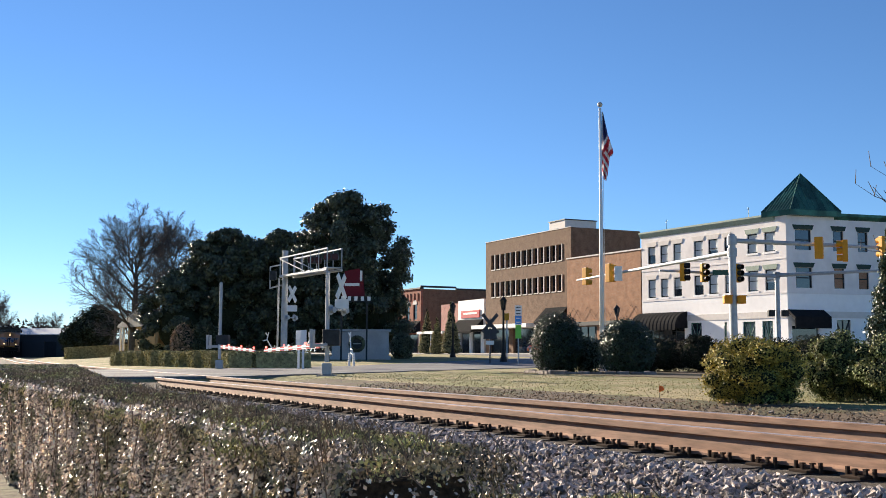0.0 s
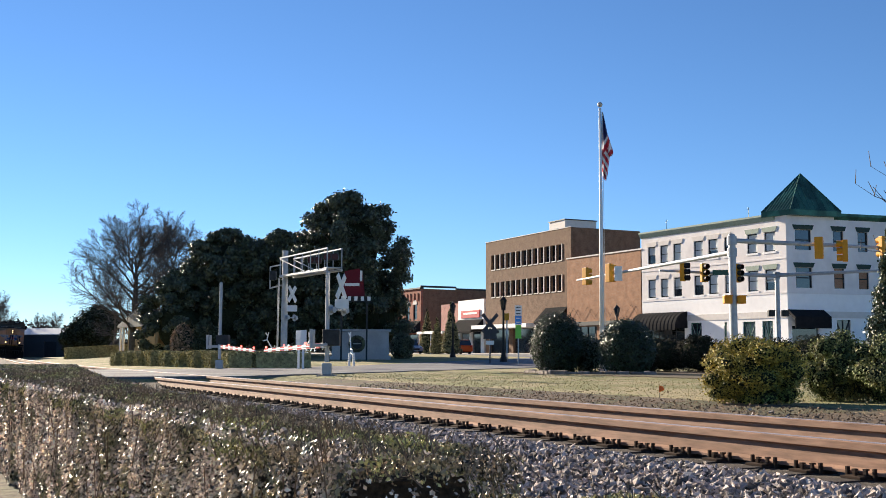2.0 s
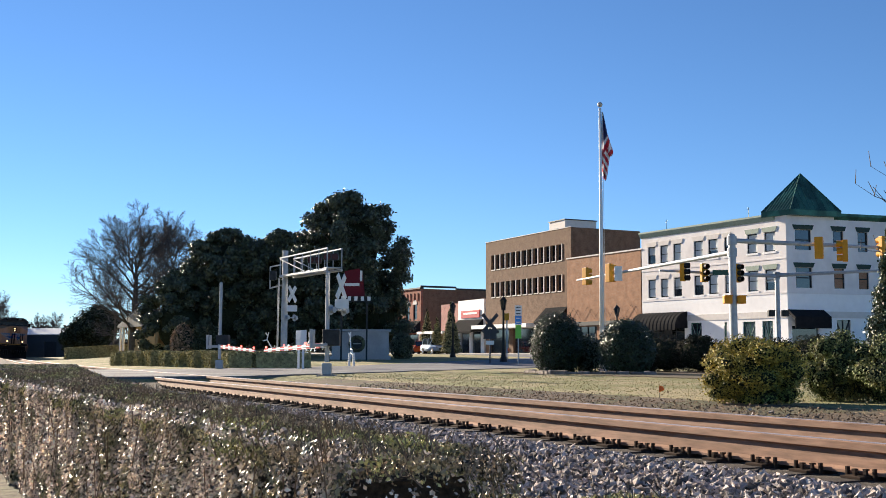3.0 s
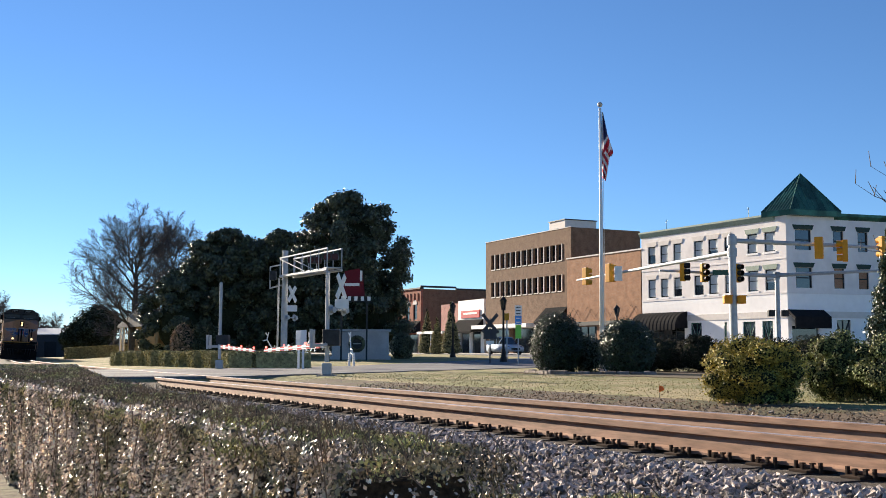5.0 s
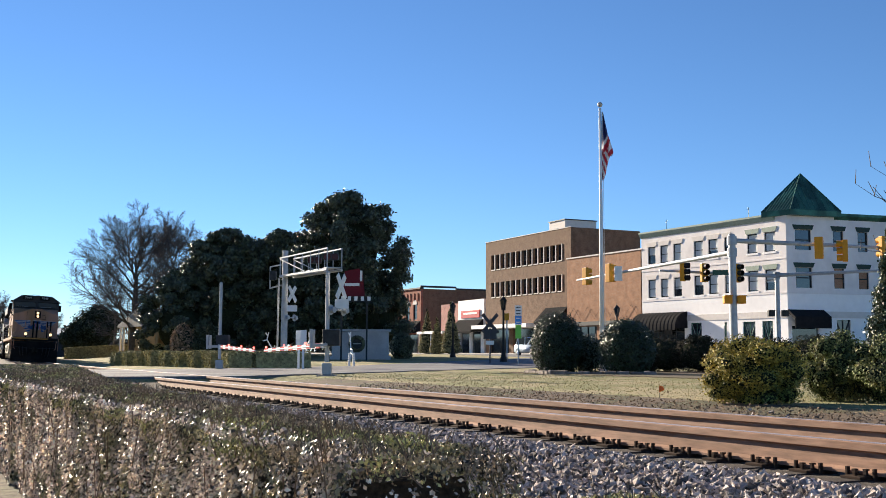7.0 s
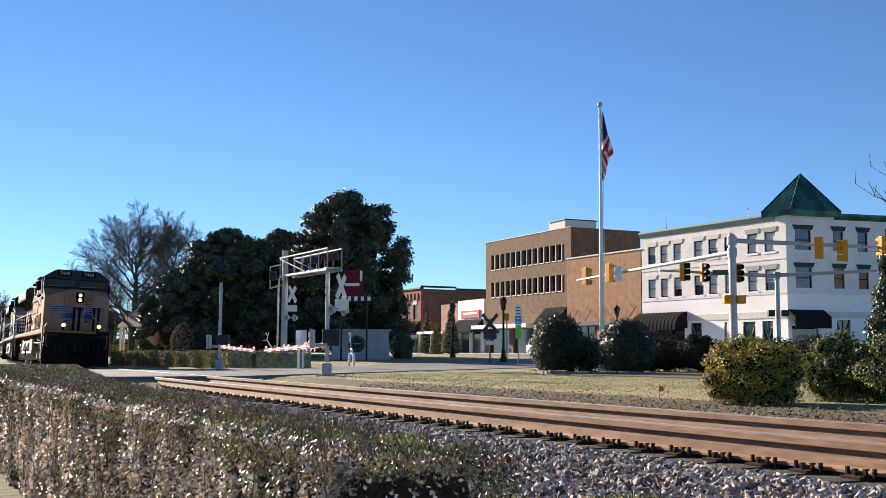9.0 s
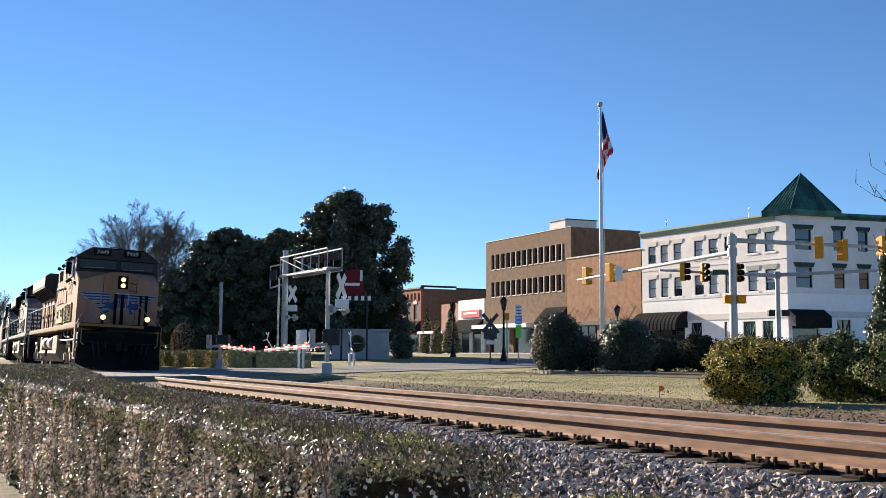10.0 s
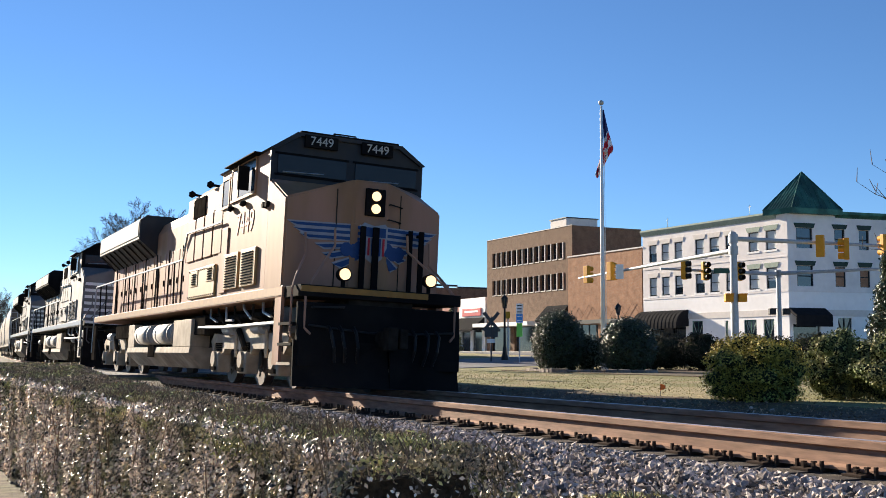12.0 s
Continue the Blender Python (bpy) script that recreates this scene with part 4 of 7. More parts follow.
def leaf_litter():
    n = 9000
    s, u = rng.uniform(-14, 14, n), 3.7 + rng.normal(0, 0.6, n)
    x, y = to_world(s, u)
    p = np.stack([x, y, ground_height(x, y) + 0.03 + np.abs(rng.normal(0, 0.03, n))], 1)
    n2 = 3500
    x2, y2 = to_world(rng.uniform(-9, 8, n2), rng.uniform(-7.5, -6.05, n2))
    p2 = np.stack([x2, y2, ground_height(x2, y2) + 0.02 + np.abs(rng.normal(0, 0.012, n2))], 1)
    p = np.concatenate([p, p2])
    v, f = leaves(p, np.tile((0, 0, 1.0), (len(p), 1)), 0.022, 0.7, 2.0)
    tagged(from_arrays("leaf_litter", v, f, M["dead_leaf"]), "dry brown leaves and twigs on the verge", "leaf litter", kind="stuff")
    # tufts of winter grass on the lawn
    n = 26000
    s, u = rng.uniform(-14, 24, n), 4.2 + rng.gamma(2.0, 3.2, n)
    x, y = to_world(s, u)
    p = np.stack([x, y, ground_height(x, y) + 0.015], 1)
    h = rng.uniform(0.008, 0.024, n)
    d = np.stack([rng.normal(0, 0.3, n) * h, rng.normal(0, 0.3, n) * h, h], 1)
    e = rng.normal(0, 1, (n, 3)) * [0.006, 0.006, 0]
    v = np.stack([p - e, p + e, p + d + e * 0.3, p + d - e * 0.3], 1).reshape(-1, 3)
    tagged(from_arrays("grass", v, np.arange(4 * n).reshape(n, 4), M["grass_blade"]), "short dormant straw and green grass", "grass", kind="stuff")


M["grass_blade"] = material("grass_blades", (0.34, 0.28, 0.14), 0.9, vary=0.2, scale=3, random_island=0.2, second=(0.26, 0.25, 0.10), coarse=0.4)
leaf_litter()


def limb_tree(seed, height, levels, reach, trunk_r):
    """Branches as (a, b, r0, r1, level): a leader with arching limbs, the low ones long and level, each forking into fine twigs."""
    r = random.Random(seed)
    out = []

    def grow(p, d, length, rad, lev):
        n = (0, 7, 6, 5, 4, 3)[lev]
        for k in range(n):
            lift = 0.06 if lev == 1 else 0.035
            d = (d + Vector((r.gauss(0, 0.11), r.gauss(0, 0.11), lift + r.gauss(0, 0.09)))).normalized()
            q = p + d * length / n
            out.append((p, q, rad * (1 - 0.85 * k / n), rad * (1 - 0.85 * (k + 1) / n), lev))
            p = q
            if lev < levels and (k > 0 or lev > 1):
                for _ in range(2 if lev < 3 else 1):
                    side = Vector((r.gauss(0, 1), r.gauss(0, 1), r.gauss(0.15, 0.7)))
                    side = (side - d * side.dot(d)).normalized()
                    a = r.uniform(0.4, 0.95)
                    grow(p, (d * math.cos(a) + side * math.sin(a)).normalized(), length * (0.22 + 0.36 * (1 - k / n)) * r.uniform(0.7, 1.15), max(0.010, rad * (0.45 - 0.03 * k)), lev + 1)
    p, d, n = Vector((0, 0, -0.1)), Vector((0, 0, 1)), 16
    turn = r.uniform(0, 6.28)
    for k in range(n):
        d = (d + Vector((r.gauss(0, 0.05), r.gauss(0, 0.05), 0.1))).normalized()
        q = p + d * height * 0.86 / n
        out.append((p, q, trunk_r * (1 - 0.9 * k / n), trunk_r * (1 - 0.9 * (k + 1) / n), 0))
        p = q
        f = (k + 1) / n
        if f > 0.17:
            for _ in range(2):
                turn += 2.4 + r.gauss(0, 0.3)
                tilt = -0.05 + 1.05 * f + r.gauss(0, 0.08)
                nd = Vector((math.cos(turn) * math.cos(tilt), math.sin(turn) * math.cos(tilt), math.sin(tilt)))
                grow(p, nd, reach * (1.2 - 0.66 * f) * r.uniform(0.75, 1.1), trunk_r * (0.27 - 0.12 * f), 1)
    return out


def segments_mesh(rows, n=4):
    """Tapered n-sided sticks from (a, b, r0, r1) rows, joined."""
    k = len(rows)
    A = np.array([tuple(r[0]) for r in rows])
    B = np.array([tuple(r[1]) for r in rows])
    ra = np.array([r[2] for r in rows])[:, None]
    rb = np.array([r[3] for r in rows])[:, None]
    d = B - A
    d /= np.linalg.norm(d, axis=1)[:, None]
    h = np.where(np.abs(d[:, 2:3]) > 0.9, [[1.0, 0, 0]], [[0, 0, 1.0]])
    a = np.cross(d, h)
    a /= np.linalg.norm(a, axis=1)[:, None]
    b = np.cross(d, a)
    ring0, ring1 = [], []
    for i in range(n):
        w = 2 * math.pi * i / n
        o = a * math.cos(w) + b * math.sin(w)
        ring0.append(A + o * ra), ring1.append(B + o * rb)
    V = np.stack(ring0 + ring1, 1).reshape(-1, 3)
    base = 2 * n * np.arange(k)[:, None]
    F = np.concatenate([base + np.array([[i, (i + 1) % n, n + (i + 1) % n, n + i]]) for i in range(n)], 0)
    return V, F


def bare_tree(x, y, height, seed, label, levels=4, trunk=0.38, name="bare_tree", width=None):
    width = width or height * 0.9
    rows = limb_tree(seed, height, levels, width * 0.5, trunk)
    t = empty(name, pose(x, y, gz(x, y), 0, 0, seed * 40), label, "tree", "leafless trees")
    zmax = max(r[1].z for r in rows)
    k = height / zmax
    wmax = max(max(abs(r[1].x), abs(r[1].y)) for r in rows) * k
    kw = k * min(2.0, max(0.6, width / 2 / wmax)) if width else k
    fit = Vector((kw, kw, k))
    rows = [(r[0] * fit, r[1] * fit, max(r[2], 0.010), max(r[3], 0.008), r[4]) for r in rows]
    low = [r for r in rows if r[4] <= 1]
    hi = [r for r in rows if r[4] > 1]
    from_arrays("trunk", *segments_mesh(low, 9), M["bark"], t)
    tagged(from_arrays("twig", *segments_mesh(hi, 3), M["twig"], t), kind="stuff")
    return t


def magnolia(x, y, h, rx, seed, label, count, low=0.08, n=90):
    t = empty("magnolia_tree", pose(x, y, gz(x, y)), label, "tree", "evergreen magnolias")
    bm = bmesh.new()
    rod(bm, (0, 0, -0.1), (0.1, 0, h * 0.35), 0.35, 0.24, 10)
    rod(bm, (0.1, 0, h * 0.35), (0, 0.1, h * 0.8), 0.24, 0.08, 8)
    for a in range(9):
        z = h * (0.15 + 0.06 * a)
        w = a * 2.4
        rod(bm, (0.05, 0, z), (rx * 0.75 * math.cos(w), rx * 0.75 * math.sin(w), z + h * 0.14), 0.09, 0.03, 6)
    part("trunk", bm, M["bark"], t)
    bl = []
    for _ in range(n):
        z = low + (1 - low) * rng.uniform(0, 1) ** 0.85
        w = rng.uniform(0, 2 * math.pi)
        lim = rx * (math.sqrt(max(0.0, 1 - (max(0.0, z - 0.42) / 0.58) ** 2)) * 0.93 + 0.07) * (0.82 + 0.18 * min(1, z / 0.3)) * (1 + 0.10 * math.sin(3 * w + seed) + 0.07 * math.sin(7 * w + 9 * z))
        q = lim * (1 - 0.55 * rng.uniform(0, 1) ** 1.6)
        r_ = rx * rng.uniform(0.09, 0.19)
        bl.append(((q * math.cos(w), q * math.sin(w), z * (h - r_ * 0.8)), (r_, r_, r_ * 0.72)))
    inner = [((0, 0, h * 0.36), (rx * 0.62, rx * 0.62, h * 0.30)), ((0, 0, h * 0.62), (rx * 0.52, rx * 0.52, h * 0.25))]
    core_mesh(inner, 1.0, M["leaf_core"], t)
    crown_mesh("crown", bl, count, 0.145, M["magnolia"], t, fill=0.45)
    return t


magnolia(-8.2, 94.0, 14.3, 5.1, 1, "tall dense dark-leaved evergreen magnolia", 70000, n=260)
magnolia(-5.6, 96.0, 7.6, 2.5, 4, "dark spreading evergreen magnolia at the monument", 22000, low=0.3, n=110)
magnolia(-14.2, 97.0, 11.2, 3.9, 2, "dense dark-leaved evergreen magnolia", 60000, n=260)
magnolia(-18.8, 96.0, 11.2, 3.9, 3, "dense dark-leaved evergreen magnolia", 55000, n=240)
magnolia(-22.4, 94.0, 7.6, 3.0, 5, "lower dark-leaved evergreen magnolia", 26000, n=110)
bare_tree(-32.6, 117.0, 16.4, 11, "broad leafless oak with fine grey twigs", trunk=0.62, width=25.0)
bare_tree(-28.4, 121.0, 16.2, 5, "broad leafless oak with fine grey twigs", trunk=0.5, width=16.0)
for k, (x, y, h) in enumerate(((-87, 215, 13), (-80, 218, 9), (-84, 240, 10), (-77, 235, 7.5), (-72, 228, 6.5), (-92, 225, 14))):
    bare_tree(x, y, h, 20 + k, "distant leafless grey tree", levels=3, trunk=0.3)


def cedar_tree():
    x, y, h = -53.0, 168.0, 7.8
    t = empty("cedar_tree", pose(x, y, gz(x, y)), "dark spreading cedar with a rounded top", "tree")
    bm = bmesh.new()
    rod(bm, (0, 0, -0.1), (0, 0, h * 0.8), 0.3, 0.08)
    part("trunk", bm, M["bark"], t)
    bl = lumps(0, 0, h * 0.55, 3.9, 3.9, h * 0.45, 26, 0.3) + lumps(-3.2, 0, h * 0.35, 2.2, 2.2, h * 0.3, 10, 0.3)
    core_mesh(bl, 0.8, M["leaf_core"], t)
    crown_mesh("crown", bl, 9000, 0.2, M["cedar"], t)


cedar_tree()


def cone_tree(x, y, h, r, label, count=9000, leaf=0.045, mat="holly"):
    t = empty("conical_tree", pose(x, y, gz(x, y)), label, "tree")
    bm = bmesh.new()
    rod(bm, (0, 0, -0.05), (0, 0, h * 0.9), 0.06, 0.02)
    part("trunk", bm, M["bark"], t)
    bl = [((0.06 * math.cos(k * 2), 0.06 * math.sin(k * 2), h * (0.08 + 0.9 * k / 14)), (r * (1 - k / 15.5), r * (1 - k / 15.5), h * 0.07)) for k in range(15)]
    core_mesh(bl, 0.85, M["leaf_core"], t)
    crown_mesh("crown", bl, count, leaf, M[mat], t, fill=0.8)


cone_tree(12.25, 30.0, 4.1, 0.98, "tall narrow conical evergreen with glossy leaves", 12000)
for x, y, h, r in ((-2.1, 150.0, 6.0, 1.3), (0.9, 118.0, 5.4, 1.15), (-0.6, 121.0, 3.9, 0.9)):
    cone_tree(x, y, h, r, "small bushy street tree on the pavement", 4500, 0.1, "far_hedge")


def edge_branch():
    t = empty("bare_tree", pose(12.4, 25.0, gz(12.4, 25)), "leafless budding tree with knobbly twigs", "tree", "leafless trees")
    bm = bmesh.new()
    rod(bm, (0, 0, -0.05), (0, 0, 3.4), 0.1, 0.06)
    rod(bm, (0, 0, 3.4), (0.3, 0.2, 6.0), 0.06, 0.02)
    part("trunk", bm, M["bark"], t)
    rows = []
    r = random.Random(3)
    for z0, x1, z1 in ((3.2, -2.95, 4.62), (3.3, -2.55, 5.05), (2.9, -2.6, 4.4), (2.6, -2.9, 3.1), (2.4, -2.2, 2.9)):
        p, q = Vector((0, 0, z0)), Vector((x1, 0, z1))
        last = p
        for k in range(1, 8):
            c = p.lerp(q, k / 7) + Vector((0, r.gauss(0, 0.05), r.gauss(0, 0.05)))
            rows.append((last, c, 0.035 - 0.004 * k, 0.032 - 0.004 * k))
            if k > 2:
                rows.append((c, c + Vector((r.gauss(-0.1, 0.12), r.gauss(0, 0.1), r.uniform(0.1, 0.4))), 0.012, 0.006))
            last = c
    from_arrays("branch", *segments_mesh(rows, 5), M["twig"], t)


edge_branch()


def far_hedge(s0, s1, u0, u1, h, label, gaps=()):
    """A clipped square hedge block on the lawn."""
    x, y, th = on_track((s0 + s1) / 2, (u0 + u1) / 2)
    b = empty("lawn_hedge", Matrix(), label, "hedge", "clipped lawn hedges")
    V = [(*[float(q) for q in to_world(s, u)], z) for s in (s0, s1) for u in (u0, u1) for z in (0, 1)]
    V = np.array([(a, c, gz(a, c) + (h - 0.06 if z else -0.02)) for a, c, z in V])
    F = np.array([(0, 1, 3, 2), (4, 6, 7, 5), (0, 4, 5, 1), (2, 3, 7, 6), (1, 5, 7, 3)])
    from_arrays("core", V, F, M["far_hedge"], b)
    n = int((s1 - s0 + u1 - u0) * h * 1100)
    s, u, w = rng.uniform(s0, s1, n), rng.uniform(u0, u1, n), rng.uniform(0, 1, n)
    side = rng.integers(0, 5, n)
    s = np.where(side == 0, s0, np.where(side == 1, s1, s))
    u = np.where((side == 2) | (side == 4), u0, u)
    z = np.where(side == 3, 1, w)
    x, y = to_world(s + rng.normal(0, 0.05, n), u + rng.normal(0, 0.05, n))
    p = np.stack([x, y, ground_height(x, y) + z * h], 1)
    v, f = leaves(p, rng.normal(0, 1, (n, 3)) + [-0.8, -0.1, 0.6], 0.045, 0.5, 1.6)
    tagged(from_arrays("foliage", v, f, M["far_hedge"], b), kind="stuff")


for k in range(9):
    s0, u0 = 38.6 + 2.35 * k, 7.0 - 0.3 * min(k, 8)
    far_hedge(s0, s0 + 2.1, u0, u0 + 1.1, 0.78 + 0.04 * (k % 3), "low clipped olive hedge block along the lawn")
far_hedge(38.6, 39.8, 8.3, 11.0, 0.8, "low clipped olive hedge block along the lawn")
far_hedge(115, 122, 6, 14, 1.3, "low clipped olive hedge block along the lawn")

# ---------------------------------------------------------------- crossing signals and gates
M["maroon"] = material("dark_red_cloth", (0.13, 0.008, 0.016), 0.6, vary=0.15)
M["sign_red"] = material("reflective_red", (0.55, 0.04, 0.04), 0.5, vary=0.1)
M["sign_green"] = material("bright_green_sheet", (0.20, 0.62, 0.10), 0.5, vary=0.06)
M["sign_blue"] = material("blue_sheet", (0.05, 0.25, 0.62), 0.5, vary=0.06)
M["sign_back"] = material("grey_sign_back", (0.055, 0.058, 0.065), 0.6, vary=0.12)
M["signal_lens"] = material("dark_signal_lens", (0.05, 0.01, 0.01), 0.2, vary=0.2)
M["red_on"] = glow("lit_red_lens", (1.0, 0.08, 0.05), 1.5)
BACK = Vector((-0.45, 0.893, 0))       # along the line, away from the viewer
OUT = Vector((0.893, 0.45, 0))         # across the line, away from it


def gate_arm(parent, start, end):
    """Striped gate arm in short red and white pieces with small lamps on top."""
    start, end = Vector(start), Vector(end)
    n = 14
    arm = part("gate_arm", rod(bmesh.new(), start, end, 0.03, n=6), M["white_paint"], parent, "lowered red and white striped gate arm")
    d = end - start
    for k in range(n):
        a, b = start + d * (k / n), start + d * ((k + 1) / n)
        bm = bmesh.new()
        r = 0.085 - 0.03 * k / n
        for v0, v1 in ((a, b),):
            c, h = (v0 + v1) / 2, (v1 - v0) / 2
            m = Matrix.Translation(c) @ h.to_track_quat("X", "Z").to_matrix().to_4x4() @ Matrix.Diagonal((h.length * 1.98, 0.03, r * 2, 1))
            bmesh.ops.create_cube(bm, size=1.0, matrix=m)
        part("stripe", bm, M["sign_red"] if k % 2 else M["white_paint"], arm)
    for f in (0.3, 0.65, 0.97):
        p = start + d * f
        bm = rod(bmesh.new(), p + Vector((0, 0, 0.07)), p + Vector((0, 0, 0.15)), 0.035, n=8)
        part("arm_lamp", bm, M["red_on"], arm, "small red arm lamp")


def crossbuck(parent, c, yaw, mat, size=1.15):
    m = Matrix.Translation(c) @ pose(0, 0, 0, 0, 0, yaw)
    for a, y in ((50, -0.012), (-50, 0.012)):
        bm = boxes((-size / 2, size / 2, y - 0.008, y + 0.008, -0.11, 0.11))
        bmesh.ops.transform(bm, matrix=m @ pose(0, 0, 0, 0, a, 0), verts=bm.verts)
        part("crossbuck_blade", bm, mat, parent)


def flashers(parent, c, yaw, dx=0.38):
    m = Matrix.Translation(c) @ pose(0, 0, 0, 0, 0, yaw)
    bm = rod(bmesh.new(), (-dx, 0, 0), (dx, 0, 0), 0.03)
    bmesh.ops.transform(bm, matrix=m, verts=bm.verts)
    bar = part("lamp_bar", bm, M["silver_paint"], parent)
    for s in (-1, 1):
        bm = rod(bmesh.new(), (s * dx, 0.02, 0), (s * dx, 0.05, 0), 0.17, n=24)
        rod(bm, (s * dx, -0.12, 0), (s * dx, 0.05, 0), 0.10, n=14)
        bmesh.ops.transform(bm, matrix=m, verts=bm.verts)
        part("flasher", bm, M["galv"], bar, "round crossing flasher seen from behind")


def crossing_mast(base, arm_to, height, yaw, label, buck=True):
    x, y = base
    z = gz(x, y)
    t = empty("crossing_gate", pose(x, y, z), label, "crossing gate", "crossing gates")
    rod_ = lambda a, b, r, r1=None, n=12: rod(bmesh.new(), a, b, r, r1, n)
    part("foundation", boxes((-0.3, 0.3, -0.3, 0.3, -0.2, 0.05), bevel=0.02), M["concrete"], t)
    part("junction_base", boxes((-0.15, 0.15, -0.15, 0.15, 0.05, 0.42), bevel=0.03), M["galv"], t)
    part("mast", rod_((0, 0, 0.45), (0, 0, height), 0.07), M["silver_paint"], t)
    part("mast_cap", ball(bmesh.new(), (0, 0, height), 0.09, sub=1), M["silver_paint"], t)
    part("gate_mechanism", boxes((-0.12, 0.42, -0.3, 0.2, 0.98, 1.5), bevel=0.03), M["dark_metal"], t, "dark gate mechanism box")
    for dy in (-0.36, 0.26):
        part("counterweight_arm", boxes((-0.5, 0.05, dy - 0.03, dy + 0.03, 0.95, 1.05), (-0.52, -0.42, dy - 0.035, dy + 0.035, 0.9, 1.5), bevel=0.01), M["silver_paint"], t)
    ax, ay, az = arm_to
    gate_arm(t, (0, -0.3, 1.0), (ax - x, ay - y, az - z))
    if buck:
        crossbuck(t, (0.45, -0.16, height - 0.45), yaw + 8, M["white_paint"], 0.98)
        flashers(t, (0.35, -0.1, 2.12), yaw)
        part("track_sign", boxes((0.25, 0.7, -0.2, -0.18, height - 1.15, height - 0.85)), M["white_paint"], t)
    return t


crossing_mast((-3.72, 35.6), (-6.6, 41.0, 0.80), 3.32, 62, "silver crossing gate mast with crossbuck and flashers, arm lowered")
crossing_mast((-9.75, 48.4), (-7.45, 43.9, 0.80), 3.75, 62, "slim silver crossing gate mast, arm lowered", buck=False)


def cantilever():
    x, y = -7.75, 54.0
    z = gz(x, y)
    t = empty("cantilever_signal", pose(x, y, z), "silver cantilever signal bridge with walkway over the road", "signal bridge")
    part("foundation", boxes((-0.45, 0.45, -0.45, 0.45, -0.2, 0.12), bevel=0.03), M["concrete"], t)
    part("pole", rod(bmesh.new(), (0, 0, 0.12), (0, 0, 5.75), 0.17, 0.14, 16), M["silver_paint"], t, smooth=False)
    a, b = Vector((0.1, -0.1, 0)), Vector((2.95, -5.4, 0))
    d = (b - a).normalized()
    n = Vector((-d.y, d.x, 0)) * 0.35
    for s in (-1, 1):
        part("lower_chord", tube([a + n * s + Vector((0, 0, 4.45)), b + n * s + Vector((0, 0, 4.4))], 0.06), M["silver_paint"], t)
        part("upper_rail", tube([a + n * s + Vector((0, 0, 5.35)), b + n * s + Vector((0, 0, 5.35))], 0.04), M["silver_paint"], t)
        for k in range(7):
            p = a.lerp(b, k / 6) + n * s
            part("rail_post", tube([p + Vector((0, 0, 4.42)), p + Vector((0, 0, 5.35))], 0.025), M["silver_paint"], t)
        part("brace", tube([a + n * s + Vector((0, 0, 5.3)), a.lerp(b, 0.55) + n * s + Vector((0, 0, 4.5))], 0.025), M["silver_paint"], t)
    bm = bmesh.new()
    c = (a + b) / 2
    m = Matrix.Translation(c + Vector((0, 0, 4.5))) @ d.to_track_quat("X", "Z").to_matrix().to_4x4() @ Matrix.Diagonal(((b - a).length, 0.62, 0.04, 1))
    bmesh.ops.create_cube(bm, size=1, matrix=m)
    part("walkway", bm, M["galv"], t)
    for f in (0.62, 0.95):
        p = a.lerp(b, f)
        part("signal_head", boxes((p.x - 0.35, p.x + 0.3, p.y - 0.1, p.y + 0.1, 4.85, 5.15), bevel=0.03), M["dark_metal"], t)
        part("signal_lens", rod(bmesh.new(), (p.x - 0.2, p.y - 0.13, 5.0), (p.x - 0.2, p.y - 0.1, 5.0), 0.15, n=16), M["signal_lens"], t)
        part("signal_lens", rod(bmesh.new(), (p.x + 0.15, p.y - 0.13, 5.0), (p.x + 0.15, p.y - 0.1, 5.0), 0.15, n=16), M["signal_lens"], t)
    # ladder and cage on the near side
    part("ladder_cage", tube([(-0.2, 0, 5.05), (-0.75, 0.1, 4.95), (-0.75, 0.1, 3.9), (-0.15, 0, 4.05)], 0.035), M["silver_paint"], t)
    part("cage_box", boxes((-0.75, -0.45, -0.05, 0.2, 4.3, 4.75)), M["dark_metal"], t)
    for s in (-0.16, 0.16):
        part("ladder_rail", tube([(-0.32, s, 0.2), (-0.3, s, 4.4)], 0.02), M["silver_paint"], t)
    for k in range(13):
        part("rung", tube([(-0.31, -0.16, 0.4 + k * 0.3), (-0.31, 0.16, 0.4 + k * 0.3)], 0.014), M["silver_paint"], t)
    crossbuck(t, (0.4, -0.25, 3.6), 62, M["white_paint"], 0.95)
    part("track_sign", boxes((0.15, 0.65, -0.3, -0.28, 2.75, 3.05)), M["white_paint"], t)
    flashers(t, (0.35, -0.2, 2.45), 62, 0.33)


cantilever()
for x, y in ((-6.5, 50.0), (-6.2, 49.2)):
    p = empty("marker_post", pose(x, y, gz(x, y)), "white flexible marker post by the road", "post", "white marker posts")
    part("post", boxes((-0.05, 0.05, -0.03, 0.03, -0.02, 1.35), bevel=0.01), M["white_paint"], p)
    part("sleeve", boxes((-0.14, 0.14, -0.035, 0.035, 1.0, 1.75), bevel=0.01), M["white_paint"], p)


